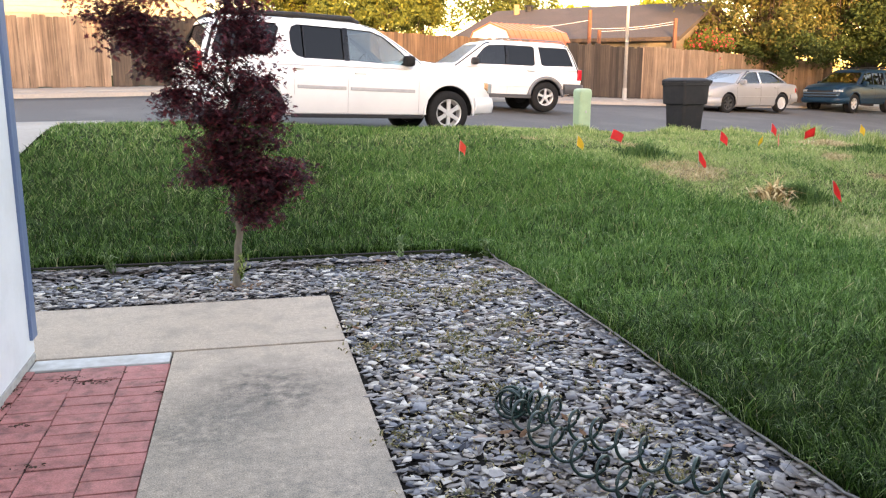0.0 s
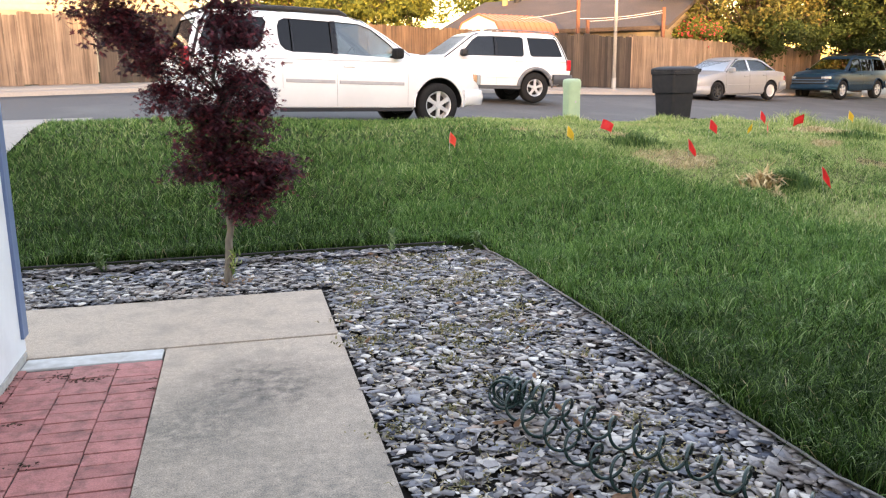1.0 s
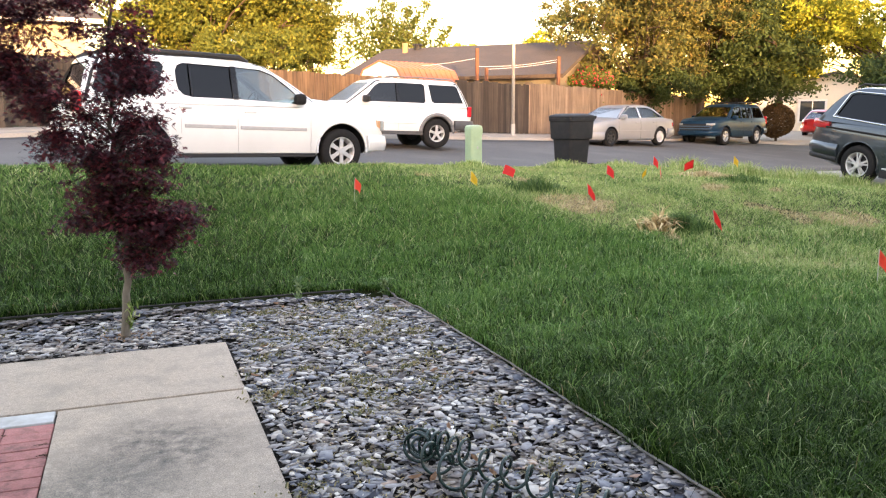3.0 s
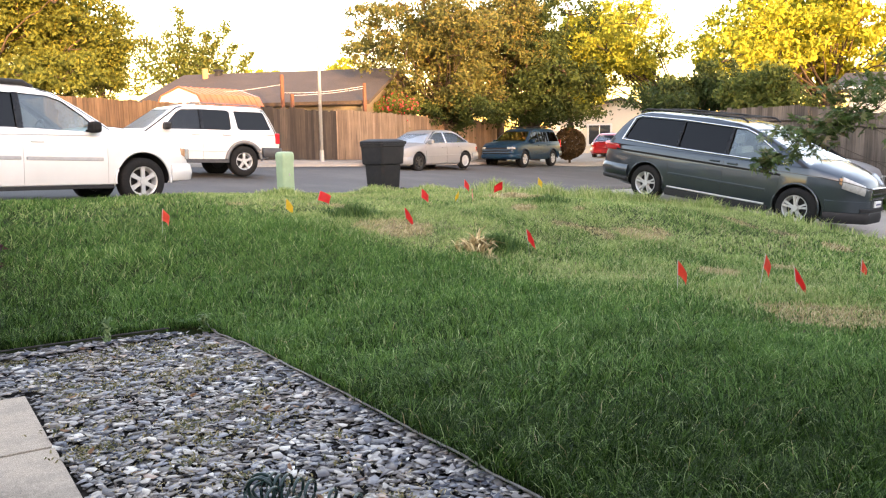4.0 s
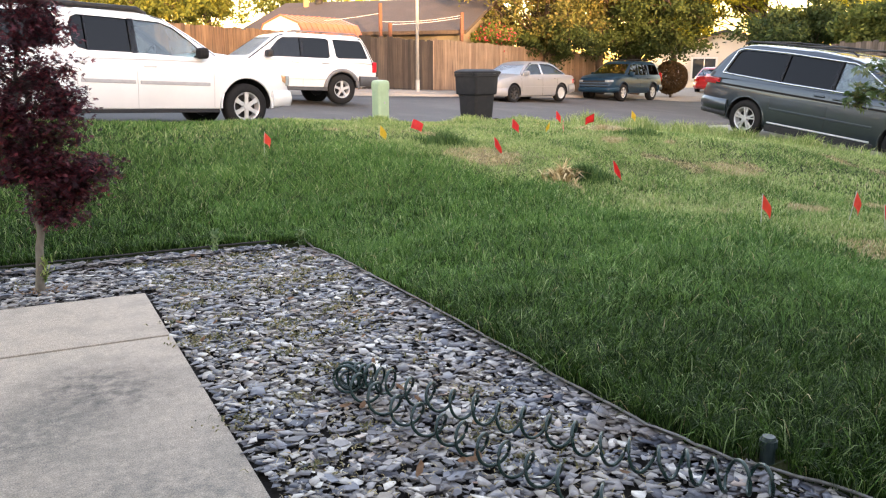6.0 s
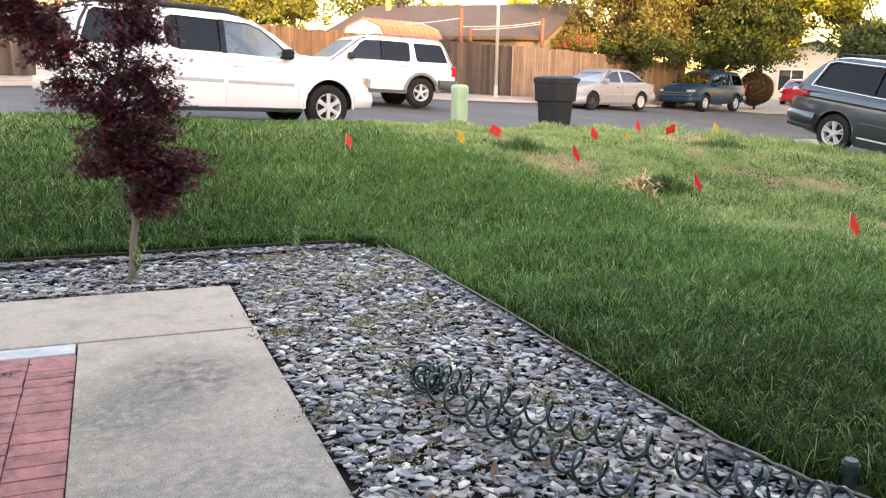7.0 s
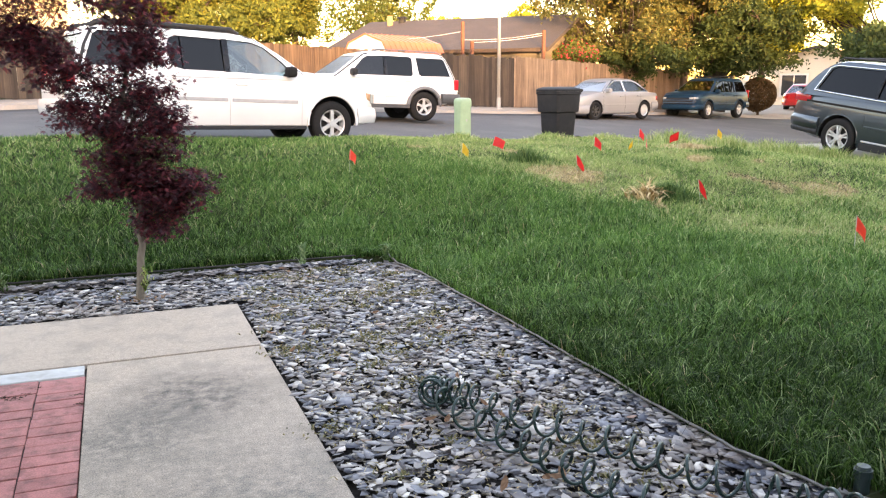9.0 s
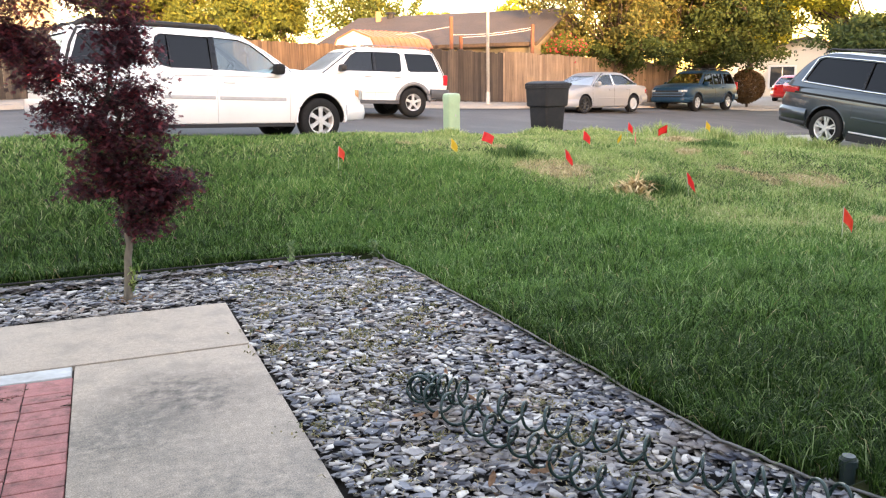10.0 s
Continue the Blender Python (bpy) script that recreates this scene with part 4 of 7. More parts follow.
# slate grey people carrier on the driveway
carrier = dict(kind="car", L=5.18, W=1.96, r=0.355, gap=0.05, tw=0.235, rim=0.225, spokes=5, double=True, fx=1.625, rx=-1.425, paint=P_SLATE, crown=0.045, nose=0.72, tail=0.22, taper=1.0, power=2, reach=0.95, screen=M_VANSCREEN,
    top=[(-2.59, 0.95), (-2.47, 1.10), (-1.4, 1.13), (1.0, 1.10), (1.35, 1.13), (1.75, 1.10), (2.2, 0.97), (2.43, 0.87), (2.54, 0.78), (2.59, 0.64)], bot=[(-2.59, 0.42), (-2.1, 0.28), (-0.9, 0.21), (1.1, 0.21), (2.2, 0.19), (2.59, 0.26)],
    belt=1.11, roof=1.74, front=[(1.0, 1.92), (1.11, 1.74), (1.35, 1.27), (1.58, 0.72), (1.68, 0.33), (1.74, -0.2)], rear=[(0.97, -2.50), (1.11, -2.44), (1.4, -2.26), (1.6, -2.08), (1.74, -1.8)], cab_w=[(0.97, 0.965), (1.11, 0.94), (1.4, 0.84), (1.74, 0.69)],
    side=[([(0.24, 1.115), (1.36, 1.11), (1.24, 1.19), (0.66, 1.51), (0.48, 1.57), (0.24, 1.595)], M_GLASS, None),
          ([(-0.80, 1.135), (0.19, 1.115), (0.19, 1.60), (-0.80, 1.62)], M_TINT, None),
          ([(-2.04, 1.20), (-1.98, 1.168), (-0.83, 1.138), (-0.83, 1.62), (-1.80, 1.615), (-1.90, 1.57)], M_TINT, None)],
    pillars=[(0.18, 0.25, 1.10, 1.605), (-0.84, -0.79, 1.12, 1.625)], chrome_line=[(-2.09, 1.16), (-0.83, 1.115), (1.41, 1.085), (1.28, 1.19), (0.68, 1.53), (0.46, 1.60), (-0.83, 1.645), (-1.80, 1.64), (-1.93, 1.59)],
    seats=[0.32, -0.62], seat_mat=M_PALESEAT, rims=[M_RIM, M_RIM], cover=[False, False], lip=0.016, lip_mat=P_SLATE,
    strips=[(-2.18, 1.3, 0.955, 0.89, 0.036, M_TYRE, "rail_slot"), (-0.92, 1.07, 0.62, 0.59, 0.045, P_SLATE, "side_moulding"), (-0.92, 1.07, 0.365, 0.345, 0.03, M_RIM, "sill_trim"), (-0.95, 1.14, 0.265, 0.255, 0.13, M_BLACK, "sill")],
    seams=[(0.20, 0.36, 1.0), (-0.94, 0.5, 1.0), (1.28, 0.36, 0.98)], handles=[(0.38, 0.965), (0.02, 0.98)], handle_mat=P_SLATE, mirror=(1.16, 1.19), mirror_mat=P_SLATE,
    lamps=[],
    bands=[("front_bumper", P_SLATE, 1, -1.0, 1.0, 0.36, 0.57, 0.002, 0.12, 0.004, 34), ("lower_bumper", M_BLACK, 1, -1.0, 1.0, 0.18, 0.37, 0.0, 0.12, 0.01, 34), ("rear_bumper", P_SLATE, -1, -1.0, 1.0, 0.44, 0.66, 0.035, 0.12, 0.02, 30), ("lower_bumper", M_BLACK, -1, -1.0, 1.0, 0.34, 0.44, 0.02, 0.12, 0.01, 30),
           ("taillight", M_REDLENS, -1, 0.36, 0.70, (0.90, 0.93), (1.07, 1.08), 0.012, 0.07, 0.01), ("taillight", M_REDLENS, -1, -0.70, -0.36, (0.90, 0.93), (1.07, 1.08), 0.012, 0.07, 0.01)] + [
           ("grille", M_CHROME, 1, -0.19, 0.19, 0.60, 0.80, 0.015, 0.06), ("grille_bar", M_BLACK, 1, -0.17, 0.17, 0.61, 0.64, 0.022, 0.05), ("grille_bar", M_BLACK, 1, -0.17, 0.17, 0.675, 0.71, 0.022, 0.05),
           ("headlight", M_LAMP, 1, 0.27, 0.54, (0.66, 0.77), (0.83, 0.97), 0.014, 0.07, 0.02), ("headlight", M_LAMP, 1, -0.54, -0.27, (0.66, 0.77), (0.83, 0.97), 0.014, 0.07, 0.02), ("side_marker", M_AMBER, 1, 0.545, 0.57, (0.82, 0.85), 0.94, 0.010, 0.07), ("side_marker", M_AMBER, 1, -0.57, -0.545, (0.82, 0.85), 0.94, 0.010, 0.07),
           ("lower_grille", M_BLACK, 1, -0.30, 0.30, 0.38, 0.45, 0.020, 0.03), ("number_plate", M_PLATE, 1, -0.08, 0.08, 0.46, 0.57, 0.03, 0.03), ("plate_bar", M_PLATEBAR, 1, -0.06, 0.06, 0.495, 0.535, 0.035, 0.02)],
    fronts=[],
    rails=(-1.9, 0.40, 0.62, 1.78, 0.018, (-1.5, -0.5, 0.2)), rail_mat=M_BLACK)
vehicle("minivan", carrier, seat_on(13.55, 10.375, -0.13, -82.0, -6.4), "slate grey people carrier on the sloping driveway")

pale = dict(saloon, rims=[M_RIM, M_RIM], cover=[True, True])
vehicle("saloon_car", pale, seat_on(16.8, 12.0, -0.02, -78, -6.0), "pale silver saloon car parked behind the grey people carrier")
red = dict(saloon, paint=P_RED, bands=[(b[0], P_RED if b[1] is P_SILVER else b[1]) + tuple(b[2:]) for b in saloon["bands"]], side=[(o, M_TINT, M_BLACK) for o, g, f in saloon["side"]], screen=M_TINT, lip_mat=P_RED, handle_mat=P_RED, mirror_mat=P_RED, strips=[], rims=[M_RIM, M_RIM], cover=[True, True])
vehicle("saloon_car", red, seat_on(34.8, 34.7, float(land(34.8, 34.7)), 35, 0), "small red saloon car parked far down the street")

# ---- bed of slate chips ----
rng = np.random.default_rng(7)


def ramp_mat(name, stops, rough, bump=0.0, scale=60.0, blotch=0.35, through=0.0, pick="island", spec=0.5, grain=None, dust=None):
    """A material whose pieces each take a colour of their own from a row of colours, with fine grain on top."""
    m = bpy.data.materials.new(name)
    m.use_nodes = True
    N, L = m.node_tree.nodes, m.node_tree.links
    b = N["Principled BSDF"]
    b.inputs["Roughness"].default_value = rough
    b.inputs["Specular IOR Level"].default_value = spec
    geo = N.new("ShaderNodeNewGeometry")
    src = geo.outputs["Random Per Island"] if pick == "island" else N.new("ShaderNodeObjectInfo").outputs["Random"]
    cr = N.new("ShaderNodeValToRGB")
    cr.color_ramp.interpolation = "LINEAR"
    el = cr.color_ramp.elements
    while len(el) < len(stops):
        el.new(0.5)
    for e, (p, c) in zip(el, stops):
        e.position, e.color = p, (*c, 1)
    L.new(src, cr.inputs[0])
    n = N.new("ShaderNodeTexNoise")
    n.inputs["Scale"].default_value, n.inputs["Detail"].default_value = scale, 5
    L.new(geo.outputs["Position"], n.inputs["Vector"])
    hs = N.new("ShaderNodeHueSaturation")
    L.new(ramp2(m.node_tree, n.outputs["Fac"], 1 - blotch, 1 + blotch), hs.inputs["Value"])
    L.new(cr.outputs[0], hs.inputs["Color"])
    if grain:      # upright streaks of weathering: stretch of the grain, and their strength
        mp = N.new("ShaderNodeMapping")
        mp.inputs["Scale"].default_value = grain[0]
        L.new(geo.outputs["Position"], mp.inputs["Vector"])
        g = N.new("ShaderNodeTexNoise")
        g.inputs["Scale"].default_value, g.inputs["Detail"].default_value, g.inputs["Roughness"].default_value = 1.0, 6, 0.65
        L.new(mp.outputs[0], g.inputs["Vector"])
        streak = N.new("ShaderNodeHueSaturation")
        lift = N.new("ShaderNodeMapRange")
        lift.inputs["From Min"].default_value, lift.inputs["From Max"].default_value = 0.33, 0.67
        lift.inputs["To Min"].default_value, lift.inputs["To Max"].default_value = 1 - grain[1], 1 + grain[1]
        L.new(g.outputs["Fac"], lift.inputs["Value"])
        L.new(lift.outputs[0], streak.inputs["Value"])
        L.new(hs.outputs[0], streak.inputs["Color"])
        hs = streak
    if dust:       # patches of dry earth: colour, size and most cover
        g = N.new("ShaderNodeTexNoise")
        g.inputs["Scale"].default_value, g.inputs["Detail"].default_value, g.inputs["Roughness"].default_value = dust[1], 6, 0.7
        L.new(geo.outputs["Position"], g.inputs["Vector"])
        cover = N.new("ShaderNodeMapRange")
        cover.inputs["From Min"].default_value, cover.inputs["From Max"].default_value, cover.inputs["To Max"].default_value = 0.46, 0.66, dust[2]
        L.new(g.outputs["Fac"], cover.inputs["Value"])
        mx = N.new("ShaderNodeMix")
        mx.data_type = "RGBA"
        L.new(cover.outputs[0], mx.inputs[0])
        L.new(hs.outputs[0], mx.inputs[6])
        mx.inputs[7].default_value = (*dust[0], 1)
        L.new(mx.outputs[2], b.inputs["Base Color"])
    else:
        L.new(hs.outputs[0], b.inputs["Base Color"])
    if bump:
        bp = N.new("ShaderNodeBump")
        bp.inputs["Strength"].default_value, bp.inputs["Distance"].default_value = 0.5, bump
        L.new(n.outputs["Fac"], bp.inputs["Height"])
        L.new(bp.outputs[0], b.inputs["Normal"])
    if through:
        tr = N.new("ShaderNodeBsdfTranslucent")
        L.new(hs.outputs[0], tr.inputs["Color"])
        ms = N.new("ShaderNodeMixShader")
        ms.inputs[0].default_value = through
        L.new(b.outputs[0], ms.inputs[1])
        L.new(tr.outputs[0], ms.inputs[2])
        L.new(ms.outputs[0], N["Material Output"].inputs["Surface"])
    return m


SLATE = [(0.0, (0.028, 0.030, 0.040)), (0.20, (0.090, 0.096, 0.120)), (0.36, (0.175, 0.152, 0.132)), (0.48, (0.150, 0.156, 0.182)), (0.62, (0.240, 0.236, 0.250)), (0.76, (0.345, 0.310, 0.285)), (0.90, (0.50, 0.455, 0.405)), (0.97, (0.70, 0.65, 0.58)), (1.0, (0.36, 0.22, 0.16))]
DUST = ((0.36, 0.27, 0.195), 2.6, 0.50)
M_SLATE = ramp_mat("slate_chips", SLATE, 0.55, 0.002, 70, 0.35, spec=0.35, dust=DUST)
M_SLATE1 = ramp_mat("slate_chip_single", SLATE, 0.55, 0.002, 70, 0.35, pick="object", spec=0.35, dust=DUST)

BED = [(-9.0, 5.96), (0.6, 5.95), (1.50, 5.90), (1.745, 5.76), (1.80, 5.30), (1.825, 4.5), (1.83, 3.2), (1.835, 2.5), (1.86, 2.1), (1.905, 1.8), (2.06, 1.45), (2.18, 1.0)]


def bed_right(y):
    return np.interp(y, [0, 1.0, 1.45, 1.8, 2.1, 2.5, 3.2, 4.5, 5.3, 5.76, 5.96], [2.3, 2.18, 2.06, 1.905, 1.86, 1.835, 1.83, 1.825, 1.80, 1.745, 1.35])


def chip(size, thick, lobes, r):
    """One flat angular chip as a closed prism: places and triangles."""
    n = lobes
    a = np.sort(r.uniform(-0.5, 0.5, n) * 4.6 / n + np.linspace(0, 2 * np.pi, n, endpoint=False))
    rad = r.uniform(0.70, 1.25, n)
    sx, sy = size, size * r.uniform(0.40, 0.85)
    top = np.stack([rad * np.cos(a) * sx * 0.965, rad * np.sin(a) * sy * 0.965, np.full(n, thick / 2)], -1)
    low = np.stack([rad * np.cos(a) * sx, rad * np.sin(a) * sy, np.full(n, -thick / 2)], -1)
    v = np.concatenate([top, low])
    f = []
    for i in range(1, n - 1):
        f.append((0, i, i + 1))
    for i in range(n):
        j = (i + 1) % n
        f += [(i, n + i, n + j), (i, n + j, j)]
    return v, np.array(f)


SHAPES = [chip(1.0, rng.uniform(0.045, 0.10), (3, 4, 4, 5, 5, 6)[k % 6], rng) for k in range(24)]


def turn_of(yaw, tilt, way):
    cz, sz = np.cos(yaw), np.sin(yaw)
    rz = np.array([[cz, -sz, 0], [sz, cz, 0], [0, 0, 1]])
    ax = np.array([np.cos(way), np.sin(way), 0])
    k = np.array([[0, -ax[2], ax[1]], [ax[2], 0, -ax[0]], [-ax[1], ax[0], 0]])
    return (np.eye(3) + np.sin(tilt) * k + (1 - np.cos(tilt)) * k @ k) @ rz


bed = empty("slate_bed", pose(0, 0, 0))
tagged(bed, "garden bed of loose grey slate chips beside the path", "gravel bed")
bm = bmesh.new()
for x0f, x1f, y0, y1 in ((0.47, None, -1.0, 5.95), (-9.0, 0.47, 5.04, 5.95)):
    yy = np.linspace(y0, y1, 40)
    a = [bm.verts.new((x0f, y, -0.03)) for y in yy]
    b = [bm.verts.new((bed_right(y) if x1f is None else x1f, y, -0.03)) for y in yy]
    for i in range(len(yy) - 1):
        bm.faces.new((a[i], b[i], b[i + 1], a[i + 1]))
part("bed_soil", bm, M_SOIL, bed)

count = 54000
cx, cy = rng.uniform(-2.6, 2.15, count), rng.uniform(1.0, 5.93, count)
ex = rng.uniform(1.0, 5.9, 1500)
cx = np.concatenate([cx, bed_right(ex) + rng.uniform(-0.05, 0.02, 1500), rng.uniform(-2.4, 1.7, 1800)])
cy = np.concatenate([cy, ex, rng.uniform(5.86, 5.965, 1800)])
cx, cy = np.concatenate([cx, rng.uniform(0.48, 2.3, 7000)]), np.concatenate([cy, rng.uniform(-0.98, 1.0, 7000)])
keep = (cx < bed_right(cy) + 0.03) & ~((cx < 0.49) & (cy < 5.06)) & ((cx > -2.4))
cx, cy = cx[keep], cy[keep]
vs, fs, base = [], [], 0
near_chips = []
for x, y in zip(cx, cy):
    v, f = SHAPES[rng.integers(24)]
    plate = rng.random() < 0.13
    size = rng.uniform(0.026, 0.050) if plate else 0.011 + 0.027 * rng.beta(1.4, 2.4)
    tilt = abs(rng.normal(0, 0.09 if plate else 0.13 if rng.random() < 0.86 else 0.48))
    R = turn_of(rng.uniform(0, 6.28), tilt, rng.uniform(0, 6.28))
    z = (rng.uniform(-0.004, 0.016) if plate else rng.uniform(-0.026, 0.018)) + (0.022 if y > 5.84 else 0.006 if x > bed_right(y) - 0.06 else 0.0) + 0.4 * size * np.sin(tilt)
    if 0.62 < x < 1.55 and 2.05 < y < 2.75 and rng.random() < 0.5 and len(near_chips) < 300 and z > 0.002:
        near_chips.append((x, y, z, size, R, int(rng.integers(24))))
        continue
    vs.append(v * size @ R.T + (x, y, z))
    fs.append(f + base)
    base += len(v)
rest = raw("slate", np.concatenate(vs), np.concatenate(fs), M_SLATE, bed)
tagged(rest, kind="stuff")

# ---- edging ----
path = np.array([(1.70, 5.88, 0.095), (1.72, 5.84, 0.07)] + [(x, y, 0.036) for x, y in BED[3:]])
path = np.concatenate([np.linspace(path[i], path[i + 1], 8)[:-1] for i in range(len(path) - 1)] + [path[-1:]])
path[:, 0] += 0.006 * np.sin(2.1 * path[:, 1] + 0.7) + 0.004 * np.sin(5.3 * path[:, 1])
path[:, 0] += 0.012
path[:, 2] += rng.normal(0, 0.004, len(path))
v, f = tube(path, 0.0055, 8)
v2, f2 = tube(path + (0.009, 0, -0.006), 0.0055, 6)
tagged(raw("edging", *join((v, f), (v2, f2)), M_EDGING, smooth=True), "weathered grey plastic lawn edging along the slate bed", "edging", kind="structure")
path = np.stack([np.linspace(-2.4, 1.50, 40), 5.965 + 0 * np.linspace(0, 1, 40), np.full(40, 0.055)], -1)
path[:, 1] += 0.008 * np.sin(1.7 * path[:, 0])
tagged(raw("edging", *tube(path, 0.006, 8), M_DARKEDGING, smooth=True), "dark weathered plastic lawn edging below the lawn", "edging", kind="structure")

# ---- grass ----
# Dark and bright copies of one grass; their mix imitates shade near the house.
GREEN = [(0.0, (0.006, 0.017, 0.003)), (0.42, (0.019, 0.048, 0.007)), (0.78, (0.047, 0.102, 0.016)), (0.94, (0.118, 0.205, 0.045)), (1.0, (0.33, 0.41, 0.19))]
BRIGHT = [(0.0, (0.022, 0.066, 0.013)), (0.42, (0.064, 0.158, 0.028)), (0.78, (0.130, 0.258, 0.052)), (0.94, (0.220, 0.360, 0.098)), (1.0, (0.42, 0.48, 0.23))]
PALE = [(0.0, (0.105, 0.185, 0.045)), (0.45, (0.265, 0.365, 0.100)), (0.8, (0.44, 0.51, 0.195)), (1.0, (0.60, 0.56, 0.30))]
STRAW = [(0.0, (0.30, 0.23, 0.11)), (0.6, (0.50, 0.39, 0.20)), (1.0, (0.66, 0.54, 0.33))]
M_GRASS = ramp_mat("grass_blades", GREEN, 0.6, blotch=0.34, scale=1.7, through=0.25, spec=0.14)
M_BRIGHTGRASS = ramp_mat("fresh_grass_blades", BRIGHT, 0.6, blotch=0.30, scale=1.7, through=0.25, spec=0.18)
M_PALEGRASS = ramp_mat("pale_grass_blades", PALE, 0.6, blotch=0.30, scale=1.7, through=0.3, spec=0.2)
M_DEADBLADE = ramp_mat("dead_broad_blades", [(0.0, (0.30, 0.20, 0.09)), (0.5, (0.56, 0.40, 0.19)), (1.0, (0.76, 0.60, 0.34))], 0.7, blotch=0.25, scale=8, through=0.2, spec=0.15)
M_STRAW = ramp_mat("straw", STRAW, 0.7, blotch=0.25, scale=8, through=0.2, spec=0.15)


def sway(x, y):
    """The way that tufts lean, changing from tuft to tuft."""
    return np.sin(5.1 * x + 2.3 * y) + np.sin(3.3 * y - 6.7 * x + 1.3) + 0.6 * np.sin(11.0 * x + 9.0 * y)


def blades(x, y, z, h, w, r, lean=0.5, plain=False, bend=False):
    """Bent blades of grass: three triangles each, five where they bend right over, or one where they are plain."""
    n = len(x)
    a = r.uniform(0, 2 * np.pi, n)
    l = np.abs(r.normal(lean, 0.3, n)) * h
    d = 2 * np.pi * 0.8 * sway(x, y) + r.normal(0, 1.1, n)
    side = np.stack([np.cos(a), np.sin(a), np.zeros(n)], -1) * (w / 2)[:, None]
    off = np.stack([np.cos(d), np.sin(d), np.zeros(n)], -1) * l[:, None]
    base = np.stack([x, y, z - 0.01], -1)
    up = np.array([0, 0, 1.0])
    mid = base + off * 0.35 + up * (h * 0.62)[:, None]
    tip = base + off + up * (h * np.clip(1.0 - 0.35 * (l / h) ** 2, 0.35, 1))[:, None]
    if plain:
        return np.stack([base - side, base + side, tip], 1).reshape(-1, 3), np.arange(3 * n).reshape(-1, 3)
    if bend:
        droop = np.clip(1.0 - 0.42 * (l / h) ** 2, 0.22, 1)
        one = base + off * 0.13 + up * (h * 0.42)[:, None]
        two = base + off * 0.48 + up * (h * (0.5 + 0.3 * droop))[:, None]
        tip = base + off + up * (h * droop)[:, None]
        v = np.stack([base - side, base + side, one - side * 0.95, one + side * 0.95, two - side * 0.7, two + side * 0.7, tip], 1).reshape(-1, 3)
        o = np.arange(n)[:, None] * 7
        return v, np.concatenate([o + [0, 1, 3], o + [0, 3, 2], o + [2, 3, 5], o + [2, 5, 4], o + [4, 5, 6]], 1).reshape(-1, 3)
    v = np.stack([base - side, base + side, mid - side * 0.8, mid + side * 0.8, tip], 1).reshape(-1, 3)
    o = np.arange(n)[:, None] * 5
    f = np.concatenate([o + [0, 1, 3], o + [0, 3, 2], o + [2, 3, 4]], 1).reshape(-1, 3)
    return v, f


def field(n_of, seed):
    """A smooth random field over the yard, 0 to 1."""
    r = np.random.default_rng(seed)
    k = r.normal(0, n_of, (10, 2))
    p = r.uniform(0, 6.28, 10)
    return lambda x, y: 0.5 + 0.5 * np.tanh(sum(np.sin(k[i, 0] * x + k[i, 1] * y + p[i]) for i in range(10)) / 2.2)


patchy, fine_patch, tufts, tuftlets = field(1.0, 3), field(3.5, 4), field(7.0, 5), field(19.0, 6)


def on_lawn(x, y):
    left = np.where(y < 6.0, bed_right(np.minimum(y, 5.9)) + 0.015, -2.33)
    ok = (x > left) & (x < 12.4 - 0.0 * y) & (y < road_near(x) + 0.05)
    return ok & ~((y < 5.95) & (x < 1.72)) & (y > -1.25) & (np.hypot(x - 2.01, y - 1.65) > 0.055)


def scatter(x0, x1, y0, y1, per_m2, seed):
    r = np.random.default_rng(seed)
    n = int((x1 - x0) * (y1 - y0) * per_m2)
    x, y = r.uniform(x0, x1, n), r.uniform(y0, y1, n)
    k = on_lawn(x, y)
    return x[k], y[k], r


def dryness(x, y):
    past = x - (6.40 - 0.235 * y) + 0.7 * (fine_patch(0.6 * x, 0.6 * y) - 0.5)
    d = 0.88 * ss((past + 0.85) / 1.6) + 0.30 * ss((y - 8.5) / 2.0) * (0.4 + 0.6 * ss((x - 1) / 3)) + 0.10 * ss((y - 6.4) / 1.5)
    return np.clip(d * (0.6 + 0.75 * patchy(x, y)), 0, 1)


def bright_share(x, y):
    """Share of bright blades, most in mid-lawn: paints the shade near house and bed."""
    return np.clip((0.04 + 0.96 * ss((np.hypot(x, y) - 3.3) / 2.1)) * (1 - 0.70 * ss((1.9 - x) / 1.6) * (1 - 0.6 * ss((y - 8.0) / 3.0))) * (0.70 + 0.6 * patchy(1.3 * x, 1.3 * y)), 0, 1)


def worn(x, y):
    """Three patches where the lawn has died off."""
    k = 0.25 * (fine_patch(3 * x, 3 * y) - 0.5)
    return (np.hypot((0.52 * (x - 5.9) - 0.85 * (y - 3.5)) / 0.75, (0.85 * (x - 5.8) + 0.52 * (y - 3.4)) / 0.46) < 1 + k) | (np.hypot((x - 4.75) / 0.45, (y - 8.3) / 0.5) < 1 + k) | (np.hypot((x - 7.7) / 0.3, (y - 7.3) / 0.4) < 1 + k)


